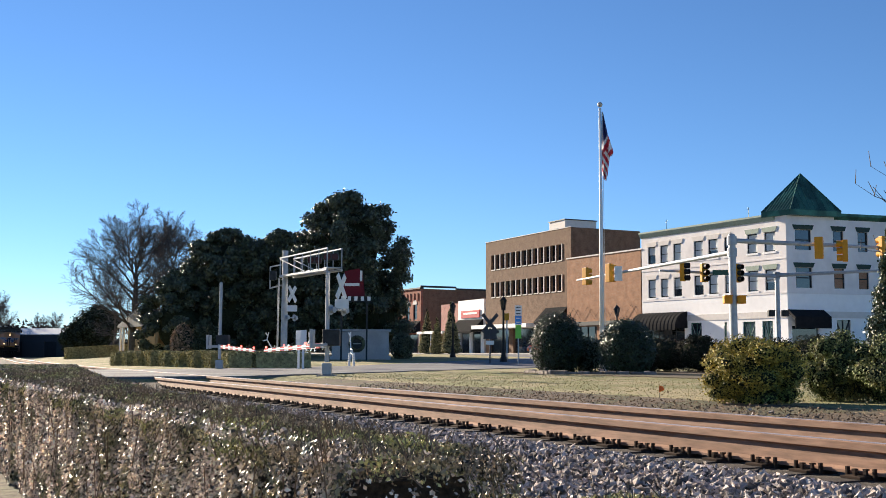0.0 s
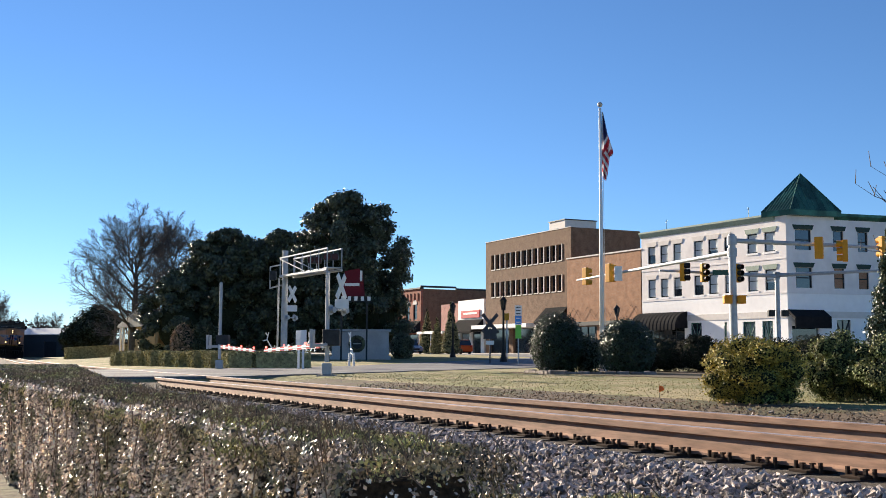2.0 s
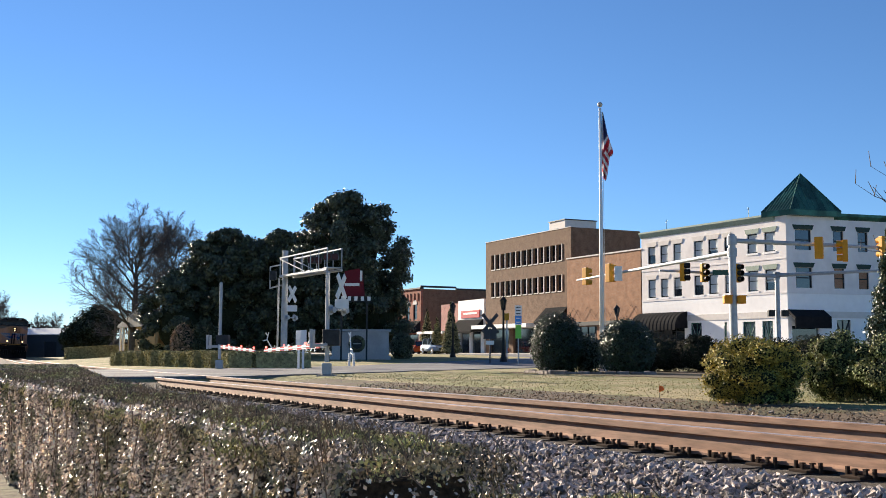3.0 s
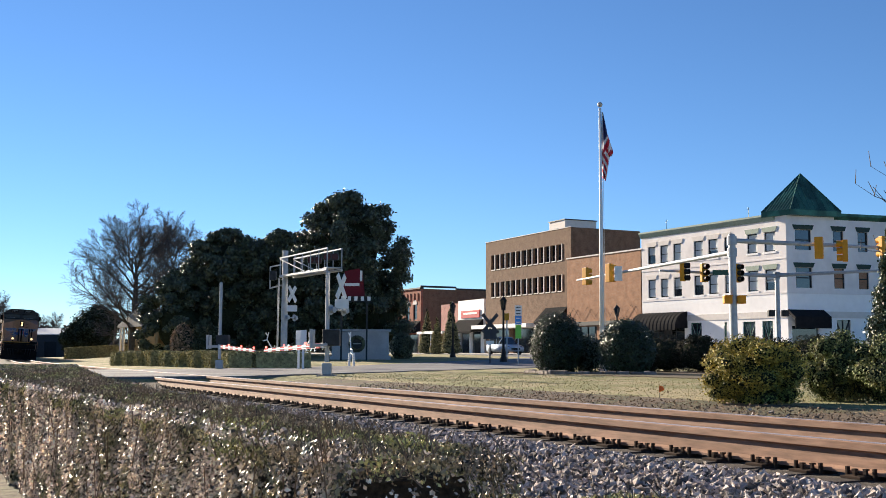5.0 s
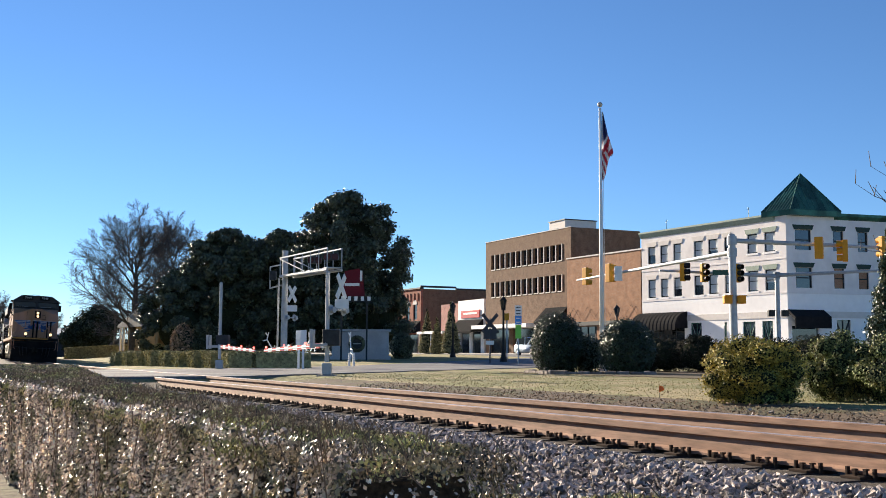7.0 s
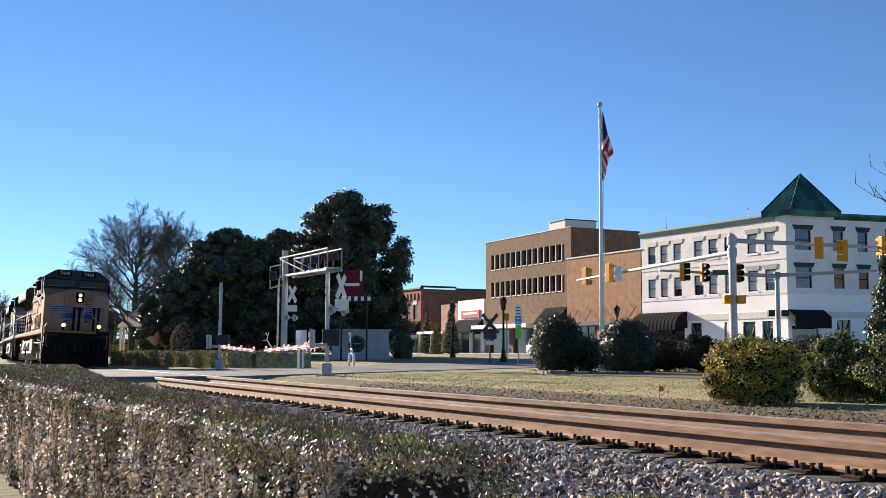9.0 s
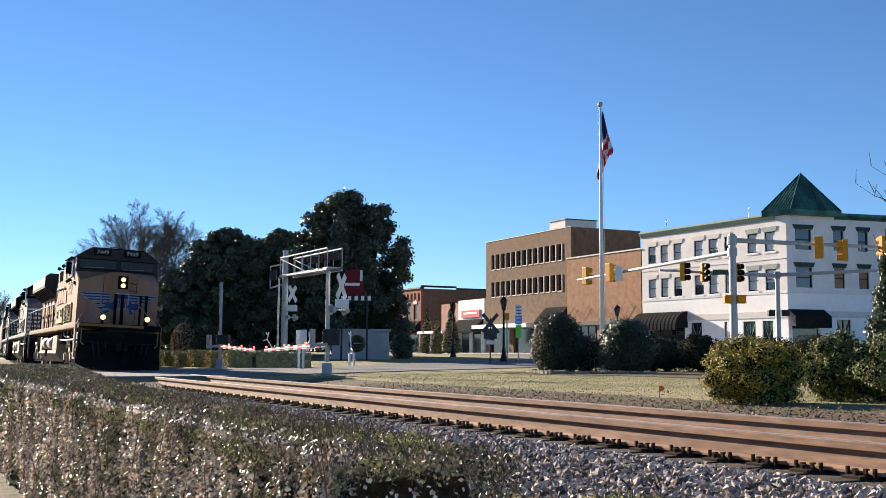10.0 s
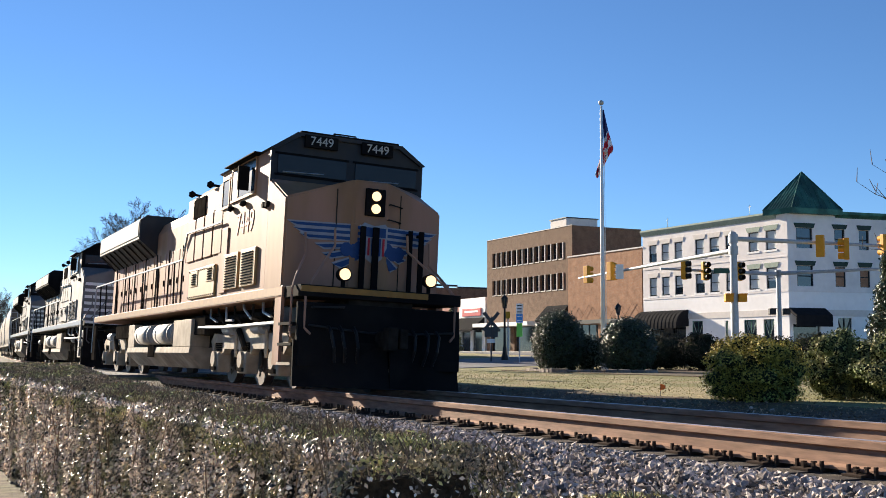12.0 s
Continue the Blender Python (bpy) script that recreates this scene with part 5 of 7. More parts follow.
# ---------------------------------------------------------------- traffic signals
def signal_head(parent, c, yaw, back=False):
    """Yellow three-lamp head with visors and lenses."""
    m = Matrix.Translation(c) @ pose(0, 0, 0, 0, 0, yaw)

    def put(name, bm, mat, par, label=""):
        bmesh.ops.transform(bm, matrix=m, verts=bm.verts)
        return part(name, bm, mat, par, label)
    h = put("signal_head", boxes((-0.2, 0.2, -0.12, 0.14, -0.55, 0.55), bevel=0.03), M["yellow_signal"], parent, "yellow three-lamp traffic signal")
    for k, z in enumerate((-0.36, 0.0, 0.36)):
        bm = bmesh.new()
        bmesh.ops.create_cone(bm, cap_ends=False, segments=14, radius1=0.16, radius2=0.16, depth=0.28, matrix=Matrix.Translation((0, -0.26, z)) @ pose(0, 0, 0, 90))
        put("visor", bm, M["yellow_signal"] if not back else M["black"], h)
        put("lens", rod(bmesh.new(), (0, -0.135, z), (0, -0.122, z), 0.145, n=16), M["signal_lens"], h)
    return h


def mast_pole(x, y, h, r, arms, heads, peds, label):
    z = gz(x, y)
    t = empty("traffic_signal", pose(x, y, z), label, "traffic signal", "traffic signals")
    part("pole", rod(bmesh.new(), (0, 0, 0), (0, 0, h - z), r, r * 0.82, 16), M["galv"], t)
    part("cap", ball(bmesh.new(), (0, 0, h - z), r * 0.85, 1, 1, 0.4, 1), M["galv"], t)
    part("base_plate", boxes((-0.35, 0.35, -0.35, 0.35, 0, 0.06), bevel=0.01), M["galv"], t)
    for x1, y1, z0, z1 in arms:
        part("mast_arm", rod(bmesh.new(), (0, 0, z0 - z), (x1 - x, y1 - y, z1 - z), 0.12, 0.06, 12), M["galv"], t)
        part("arm_collar", rod(bmesh.new(), (0, 0, z0 - z - 0.2), (0, 0, z0 - z + 0.2), r * 1.15, n=16), M["galv"], t)
    for hx, hy, hz, yaw, back in heads:
        signal_head(t, (hx - x, hy - y, hz - z), yaw, back)
    for px, pz in peds:
        dark = r < 0.18
        b = part("pedestrian_signal", boxes((px - 0.2, px + 0.2, -0.3, 0.05, pz - z - (0.18 if dark else 0.2), pz - z + 0.2), bevel=0.03), M["dark_metal"] if dark else M["yellow_signal"], t)
        part("visor", boxes((px - 0.19, px + 0.19, -0.45, -0.302, pz - z + 0.15, pz - z + 0.19)), M["dark_metal"] if dark else M["yellow_signal"], b)
    return t


big = mast_pole(13.97, 53.0, 6.5, 0.2, [(8.57, 70.0, 5.65, 5.42), (26.0, 58.6, 6.22, 6.35)],
                [(8.97, 69.0, 5.6, 120, False), (9.84, 65.0, 5.52, 120, False), (18.86, 55.0, 6.08, 150, False), (20.38, 55.6, 6.0, 250, False), (22.9, 57.0, 6.35, 200, False)],
                [(-0.3, 3.36), (0.35, 3.36)], "galvanised traffic signal mast with long arms and yellow heads")
part("lane_sign", boxes((10.18 - 13.97 - 0.2, 10.18 - 13.97 + 0.25, 63.9 - 53 - 0.01, 63.9 - 53 + 0.01, 5.0, 5.85)), M["white_paint"], big)
sec = mast_pole(20.06, 66.0, 5.55, 0.16, [(12.6, 64.0, 5.45, 5.6), (28.5, 62.5, 5.5, 5.7)],
                [(14.05, 64.3, 5.55, 60, True), (15.35, 64.6, 5.52, 20, True), (17.48, 65.2, 5.55, 30, True)],
                [(-0.45, 3.2), (0.4, 3.2)], "galvanised traffic signal mast beyond the crossing")
part("street_sign", boxes((15.85 - 20.06, 16.75 - 20.06, -1.42, -1.4, 5.35, 5.65)), M["green_metal"], sec, "green street name sign")


# ---------------------------------------------------------------- flagpole
M["flag_red"] = material("flag_red_cloth", (0.50, 0.03, 0.05), 0.8, vary=0.15)
M["flag_white"] = material("flag_white_cloth", (0.78, 0.76, 0.76), 0.8, vary=0.06)
M["flag_blue"] = material("flag_blue_cloth", (0.03, 0.04, 0.14), 0.8, vary=0.15)
pole = empty("flagpole", pose(6.93, 48.0, gz(6.93, 48.0)), "tall white metal flagpole with a gold ball", "flagpole")
part("shaft", rod(bmesh.new(), (0, 0, 0), (0, 0, 11.6), 0.115, 0.055, 16), M["white_paint"], pole, smooth=True)
part("finial", ball(bmesh.new(), (0, 0, 11.75), 0.12, sub=2), M["silver_paint"], pole, "ball finial", smooth=True)
part("halyard", tube([(0.1, -0.05, 11.4), (0.14, -0.05, 1.2)], 0.008, 4), M["white_paint"], pole)
part("collar", rod(bmesh.new(), (0, 0, 0), (0, 0, 0.35), 0.2, 0.13, 14), M["silver_paint"], pole)


def flag_piece(name, z0, z1, outline, canton):
    """A length of the hanging, folded flag: pleated cloth with slanting stripes; x points out from the pole. outline: inner and outer edge down its length."""
    nx, nz = 18, 24
    V = []
    for k in range(nz + 1):
        f = k / nz
        a = float(np.interp(f, [o[0] for o in outline], [o[1] for o in outline]))
        b = float(np.interp(f, [o[0] for o in outline], [o[2] for o in outline]))
        for i in range(nx + 1):
            g = i / nx
            V.append((a + g * (b - a), 0.07 * math.sin(g * 13 + f * 2) * (0.3 + f), z0 + (z1 - z0) * f - 0.12 * g * f))
    me = bpy.data.meshes.new(name)
    me.from_pydata(V, [], [(k * (nx + 1) + i, k * (nx + 1) + i + 1, (k + 1) * (nx + 1) + i + 1, (k + 1) * (nx + 1) + i) for k in range(nz) for i in range(nx)])
    for m in ("flag_red", "flag_white", "flag_blue"):
        me.materials.append(M[m])
    for p in me.polygons:
        k, i = divmod(p.index, nx)
        blue = canton and k < nz * 0.72 - i * 0.35
        p.material_index = 2 if blue else int((k * 1.0 + i * (0.55 if canton else -0.5) + 40) // 3.4) % 2
    me.shade_smooth()
    ob = new(name, me)
    ob.parent = pole
    return ob


flag_upper = flag_piece("flag_upper", 11.42, 9.55, ((0, 0.07, 0.13), (0.5, 0.06, 0.33), (0.9, 0.06, 0.58), (1, 0.07, 0.5)), True)
flag_lower = flag_piece("flag_lower", 9.75, 8.45, ((0, 0.06, 0.5), (0.4, 0.06, 0.38), (0.85, 0.08, 0.3), (1, 0.12, 0.24)), False)
flag_upper["label"] = "upper fold of the striped flag with its blue canton"
flag_lower["label"] = "lower fold of the red and white striped flag"


# ---------------------------------------------------------------- street furniture
def street_lamp(x, y, h, label="black cast-iron street lamp with a lantern head"):
    t = empty("street_lamp", pose(x, y, gz(x, y)), label, "street lamp", "street lamps")
    bm = rod(bmesh.new(), (0, 0, 0), (0, 0, 0.35), 0.26, 0.2, 12)
    rod(bm, (0, 0, 0.35), (0, 0, 0.9), 0.17, 0.12, 12)
    part("base", bm, M["black"], t)
    part("post", rod(bmesh.new(), (0, 0, 0.9), (0, 0, h - 0.95), 0.085, 0.065, 12), M["black"], t)
    lan = part("lantern", rod(bmesh.new(), (0, 0, h - 0.85), (0, 0, h - 0.3), 0.12, 0.24, 6), M["glass"], t)
    bm = rod(bmesh.new(), (0, 0, h - 0.95), (0, 0, h - 0.85), 0.16, 0.14, 12)
    part("lantern_collar", bm, M["black"], lan)
    bm = rod(bmesh.new(), (0, 0, h - 0.3), (0, 0, h - 0.05), 0.29, 0.06, 6)
    rod(bm, (0, 0, h - 0.06), (0, 0, h + 0.12), 0.03, 0.01, 6)
    part("lantern_cap", bm, M["black"], lan)
    for k in range(6):
        a = k * math.pi / 3
        part("lantern_bar", rod(bmesh.new(), (0.125 * math.cos(a), 0.125 * math.sin(a), h - 0.85), (0.245 * math.cos(a), 0.245 * math.sin(a), h - 0.3), 0.016, n=4), M["black"], lan)
    return t


street_lamp(4.1, 74.5, 4.45)
street_lamp(0.85, 92.0, 4.6)
street_lamp(13.9, 88.0, 4.3)
street_lamp(-5.0, 118.0, 4.6)


def signpost(x, y, h, panels, label):
    t = empty("signpost", pose(x, y, gz(x, y)), label, "signpost")
    part("post", rod(bmesh.new(), (0, 0, 0), (0, 0, h), 0.035, n=8), M["galv"], t)
    for w, z0, z1, mat, bars in panels:
        p = part("panel", boxes((-w / 2, w / 2, -0.06, -0.04, z0, z1), bevel=0.008), mat, t)
        for k in range(bars):
            z = z0 + (z1 - z0) * (k + 0.6) / (bars + 0.2)
            part("line", boxes((-w * 0.34, w * 0.34, -0.066, -0.0605, z - 0.03, z + 0.03)), M["sign_back"] if mat is M["white_paint"] else M["white_paint"], p)
    return t


signpost(4.64, 67.8, 3.65, [(0.42, 3.0, 3.62, M["white_paint"], 3), (0.4, 2.45, 2.98, M["sign_blue"], 2), (0.36, 1.6, 2.43, M["sign_green"], 0)], "grey post with white, blue and bright green route signs")
sb = empty("railway_sign", pose(3.0, 70.0, gz(3, 70)), "railway crossing sign on a post, seen from its grey back", "sign")
part("post", rod(bmesh.new(), (0, 0, 0), (0, 0, 2.9), 0.045, n=8), M["sign_back"], sb)
crossbuck(sb, (0, 0, 2.55), 5, M["sign_back"], 1.5)
part("panel", boxes((-0.42, 0.42, -0.03, -0.01, 1.55, 2.2)), M["sign_back"], sb)
part("plate", boxes((-0.25, 0.25, -0.05, -0.032, 1.2, 1.45)), M["white_paint"], sb)
pp = empty("pedestrian_signal_post", pose(4.65, 80.0, gz(4.65, 80)), "silver post with a small yellow pedestrian signal", "traffic signal")
part("post", rod(bmesh.new(), (0, 0, 0), (0, 0, 3.3), 0.05, n=10), M["galv"], pp)
part("signal_box", boxes((-0.25, 0.15, -0.2, 0.1, 2.9, 3.4), bevel=0.03), M["yellow_signal"], pp)


def monument():
    x, y = -6.1, 82.0
    t = empty("monument_sign", pose(x, y, gz(x, y), 0, 0, 4), "low grey granite monument wall with a dark wreath", "monument")
    part("plinth", boxes((-2.25, 2.25, -0.45, 0.5, -0.05, 0.25), bevel=0.02), M["granite"], t)
    part("wall", boxes((-2.1, 2.1, -0.3, 0.35, 0.25, 2.05), bevel=0.02), M["granite"], t)
    part("cap", boxes((-2.25, 2.25, -0.42, 0.47, 2.05, 2.22), bevel=0.03), M["granite"], t)
    part("panel", boxes((0.3, 1.75, -0.335, -0.301, 0.55, 1.75), bevel=0.01), M["granite"], t)
    bm = bmesh.new()
    for k in range(28):
        a = 2 * math.pi * k / 28
        ball(bm, (-0.25 + 0.5 * math.cos(a), -0.38, 1.15 + 0.5 * math.sin(a)), 0.15, sub=1)
    part("wreath", bm, M["magnolia"], t, "dark evergreen wreath")
    part("plaque", rod(bmesh.new(), (-0.25, -0.33, 1.15), (-0.25, -0.302, 1.15), 0.42, n=24), M["dark_metal"], t)
    part("plaque_line", boxes((-0.55, 0.05, -0.345, -0.331, 1.12, 1.2)), M["silver_paint"], t)


monument()


def red_display():
    x, y = -6.3, 78.5
    t = empty("display_stand", pose(x, y, gz(x, y), 0, 0, 4), "tall festive stand with a red panel and checkered trim", "display")
    for a in (-0.9, 0.9):
        for b in (-0.5, 0.5):
            part("post", boxes((a - 0.06, a + 0.06, b - 0.06, b + 0.06, 0, 4.15)), M["dark_metal"], t)
    pf = part("platform", boxes((-1.15, 1.15, -0.75, 0.75, 4.15, 4.3)), M["dark_metal"], t)
    for k in range(10):
        part("check", boxes((-1.15 + k * 0.23, -1.15 + (k + 1) * 0.23 - 0.004, -0.78, -0.752, 4.2, 4.5)), M["white_paint"] if k % 2 else M["black"], pf)
    rp = part("red_panel", prism([(-0.9, 4.52), (0.75, 4.52), (0.6, 6.0), (0.3, 6.5), (-0.7, 6.3)], -0.5, 0.4, "y"), M["maroon"], t, "dark red slanted panel")
    part("sign_line", boxes((-0.7, 0.35, -0.52, -0.502, 5.25, 5.45)), M["white_paint"], rp)
    part("white_trim", boxes((0.38, 0.55, -0.54, -0.503, 5.6, 6.35)), M["white_paint"], rp)


red_display()


def deer(x, y, yaw, label):
    """A white wire lawn ornament as one plain mesh."""
    bm = bmesh.new()
    for a, b in (((-0.5, 0, 0.9), (0.45, 0, 1.0)), ((0.45, 0, 1.0), (0.75, 0, 1.5)), ((0.75, 0, 1.5), (1.0, 0, 1.42)), ((0.75, 0, 1.5), (0.65, 0, 1.95)), ((0.68, 0, 1.7), (0.85, 0.1, 1.9)),
                 ((-0.5, 0, 0.7), (0.4, 0, 0.72)), ((-0.5, 0, 0.9), (-0.5, 0, 0.7)), ((0.45, 0, 1.0), (0.4, 0, 0.72)), ((-0.45, 0.12, 0.75), (-0.5, 0.14, 0)), ((-0.4, -0.12, 0.75), (-0.38, -0.14, 0)), ((0.38, 0.12, 0.75), (0.36, 0.14, 0)), ((0.36, -0.12, 0.75), (0.45, -0.14, 0))):
        rod(bm, a, b, 0.035, n=5)
    ob = link("lawn_ornament", bm, M["white_paint"])
    ob.matrix_world = pose(x, y, gz(x, y), 0, 0, yaw)
    tagged(ob, label, "ornament", "white lawn ornaments")


for x, y, a in ((-8.4, 66.0, 60), (-9.9, 67.0, 200), (-5.1, 62.0, 100)):
    deer(x, y, a, "white wire reindeer ornament standing on the grass")

ut = empty("utility_pole", pose(-44.5, 150.0, gz(-44.5, 150)), "dark wooden utility pole far down the line", "utility pole")
part("pole", rod(bmesh.new(), (0, 0, 0), (0, 0, 5.6), 0.14, 0.1), M["bark"], ut)
part("crossarm", boxes((-0.7, 0.7, -0.06, 0.06, 5.1, 5.22)), M["bark"], ut)
wh = empty("warehouse", pose(-82.0, 205.0, gz(-82, 205), 0, 0, -12), "distant low grey metal warehouse", "building")
part("wall", wall_with_openings(16, 4.2, [(2, 4.5, 0, 3), (9, 11.5, 0, 3)]), M["sign_back"], wh)
part("side_wall", boxes((15.65, 16, 0.352, 12, 0, 4.2)), M["sign_back"], wh)
part("roof", prism([(-0.4, 4.2), (12.4, 4.2), (12.4, 4.35), (6, 5.6), (-0.4, 4.35)], -0.3, 16.3), M["galv"], wh)
for a, b in ((2, 4.5), (9, 11.5)):
    part("door", boxes((a, b, 0.2, 0.25, 0, 3)), M["dark_metal"], wh)
mk = empty("marker_flag", pose(2.62, 13.4, 0), "small orange survey marker on a wire", "marker")
mk.matrix_world = pose(3.75, 19.2, gz(3.75, 19.2))
part("wire", rod(bmesh.new(), (0, 0, 0), (0, 0, 0.2), 0.004, n=4), M["dark_metal"], mk)
part("cloth", prism([(0, 0.1), (0.09, 0.14), (0.07, 0.2), (0, 0.22)], -0.003, 0.003, "y"), M["orange_mark"], mk)


def treeline():
    """Distant winter woods and rooftops along the horizon."""
    n = 26000
    x = rng.uniform(-150, 260, n)
    y = 300 + rng.uniform(0, 50, n)
    top = 5.5 + 2.2 * np.sin(x * 0.09) + 1.4 * np.sin(x * 0.31 + 2) + 1.0 * np.sin(x * 0.9)
    z = 0.6 + top * rng.uniform(0, 1, n) ** 0.8
    v, f = leaves(np.stack([x, y, z], 1), rng.normal(0, 1, (n, 3)), 0.75, 0.8, 1.8)
    tagged(from_arrays("far_woods", v, f, M["far_wood"]), "distant brown-grey winter woods", "woods", kind="stuff")


M["far_wood"] = material("winter_woods", (0.10, 0.085, 0.07), 0.95, vary=0.4, scale=0.3, random_island=0.5)
treeline()

# ---------------------------------------------------------------- the train
M["loco_yellow"] = material("faded_yellow_paint", (0.275, 0.155, 0.086), 0.6, vary=0.2, scale=1.6, second=(0.31, 0.175, 0.125), coarse=0.6, stretch=(1, 1, 0.25), bump=0.05, bscale=8, spec=0.1)
M["loco_patch"] = material("fresher_yellow_paint", (0.45, 0.28, 0.12), 0.5, vary=0.1, scale=2, second=(0.40, 0.25, 0.11), spec=0.25)
M["reservoir"] = material("dusty_pale_paint", (0.30, 0.29, 0.28), 0.6, vary=0.15, scale=3)
M["number_paint"] = material("dulled_number_paint", (0.42, 0.42, 0.40), 0.6, vary=0.1)
M["loco_grey"] = material("dark_grey_paint", (0.02, 0.022, 0.027), 0.6, vary=0.2, scale=2, second=(0.03, 0.028, 0.028), spec=0.25)
M["loco_black"] = material("dusty_black_paint", (0.007, 0.007, 0.008), 0.85, vary=0.2, scale=2, second=(0.012, 0.011, 0.011), spec=0.03)
M["loco_dusty"] = material("dusty_grey_side", (0.16, 0.15, 0.147), 0.6, vary=0.15, scale=1.5, second=(0.11, 0.105, 0.10), spec=0.4)
M["underframe"] = material("grimy_underframe", (0.018, 0.016, 0.014), 0.95, vary=0.4, scale=5, second=(0.03, 0.026, 0.022), spec=0.0)
M["truck_tan"] = material("dusty_truck_frame", (0.42, 0.36, 0.28), 0.85, vary=0.25, scale=4, second=(0.30, 0.25, 0.19), spec=0.3)
M["wheel"] = material("wheel_steel", (0.10, 0.08, 0.07), 0.55, 0.6, vary=0.3, scale=6)
M["gold"] = material("reflective_yellow_stripe", (0.26, 0.13, 0.03), 0.5, vary=0.15)
M["wing_blue"] = material("deep_blue_paint", (0.012, 0.045, 0.15), 0.45, vary=0.1)
M["silver_edge"] = material("silver_edging", (0.26, 0.27, 0.30), 0.4, vary=0.1)
M["hopper"] = material("weathered_grey_hopper", (0.17, 0.145, 0.12), 0.75, vary=0.2, scale=1.0, second=(0.12, 0.10, 0.085), stretch=(1, 1, 0.3))
M["cab_glass"] = material("dark_cab_glass", (0.012, 0.014, 0.018), 0.25, vary=0.2, scale=1, spec=0.25)
M["lamp_on"] = glow("lit_headlamp", (1.0, 0.64, 0.26), 0.65)


def wheelset(parent, x, r=0.53):
    """Axle with two flanged wheels, its origin on the axle line."""
    bm = bmesh.new()
    for s in (-1, 1):
        rod(bm, (0, s * 0.69, 0), (0, s * 0.82, 0), r, n=28)
        rod(bm, (0, s * 0.66, 0), (0, s * 0.69, 0), r + 0.03, n=28)
        rod(bm, (0, s * 0.82, 0), (0, s * 0.85, 0), r * 0.35, n=12)
        for k in range(6):
            a = k * math.pi / 3
            rod(bm, (0.3 * math.cos(a), s * 0.815, 0.3 * math.sin(a)), (0.3 * math.cos(a), s * 0.835, 0.3 * math.sin(a)), 0.06, n=8)
    rod(bm, (0, -0.8, 0), (0, 0.8, 0), 0.09, n=10)
    w = part("wheelset", bm, M["wheel"], parent, "steel wheels on an axle")
    w.location = (x, 0, r)
    return w


def loco_truck(parent, xc, frame_mat):
    """Three-axle truck: cast side frames with pedestals, journal boxes, springs, brake gear."""
    for s in (-1, 1):
        y = s * 1.08
        under = []
        for dx in (2.1, 0.0, -2.1):
            under += [(xc + dx + 0.52, 0.72), (xc + dx + 0.36, 0.6), (xc + dx + 0.32, 0.86), (xc + dx - 0.32, 0.86), (xc + dx - 0.36, 0.6), (xc + dx - 0.52, 0.72)]
        top = [(xc - 2.75, 0.9), (xc - 2.5, 1.06), (xc - 1.4, 1.0), (xc - 0.8, 1.16), (xc + 0.8, 1.16), (xc + 1.4, 1.0), (xc + 2.5, 1.06), (xc + 2.75, 0.9)]
        f = part("truck_frame", prism(top + under, y - 0.08, y + 0.08, "y"), frame_mat, parent, "dusty cast side frame")
        for dx in (-2.1, 0, 2.1):
            bm = boxes((xc + dx - 0.29, xc + dx + 0.29, y - 0.15, y + 0.13, 0.22, 0.66), bevel=0.035)
            rod(bm, (xc + dx, y + s * 0.12, 0.5), (xc + dx, y + s * 0.2, 0.5), 0.17, n=14)
            j = part("journal_box", bm, frame_mat, f)
            part("journal_cap", boxes((xc + dx - 0.2, xc + dx + 0.2, y + s * 0.17 - 0.03, y + s * 0.17 + 0.03, 0.26, 0.34), bevel=0.01), M["underframe"], j)
            for k in (-0.2, 0.2):
                bm = bmesh.new()
                for i in range(5):
                    rod(bm, (xc + dx + k, y, 0.665 + i * 0.04), (xc + dx + k, y, 0.688 + i * 0.04), 0.085, n=10)
                part("spring", bm, M["underframe"], f)
        for dx in (-1.05, 1.05):
            bm = rod(bmesh.new(), (xc + dx - 0.3, y + s * 0.12, 1.12), (xc + dx + 0.25, y + s * 0.12, 1.12), 0.12, n=12)
            c = part("brake_cylinder", bm, M["silver_paint"], f)
            part("push_rod", tube([(xc + dx + 0.25, y + s * 0.12, 1.12), (xc + dx + 0.45, y + s * 0.12, 1.05), (xc + dx + 0.42, y + s * 0.1, 0.55)], 0.035), M["truck_tan"], c)
            part("brake_shoe", boxes((xc + dx + 0.36, xc + dx + 0.5, y - s * 0.3 - 0.06, y - s * 0.3 + 0.06, 0.4, 0.75), bevel=0.02), M["underframe"], c)
        part("snubber", tube([(xc - 0.35, y + s * 0.14, 1.1), (xc + 0.25, y + s * 0.16, 0.72)], 0.06, 8), M["underframe"], f)


def text_part(name, body, size, m, mat, parent):
    cu = bpy.data.curves.new(name, "FONT")
    cu.body, cu.size, cu.extrude, cu.align_x, cu.align_y = body, size, 0.006, "CENTER", "CENTER"
    cu.materials.append(mat)
    ob = new(name, cu)
    ob.parent = parent
    ob.matrix_basis = m
    return ob


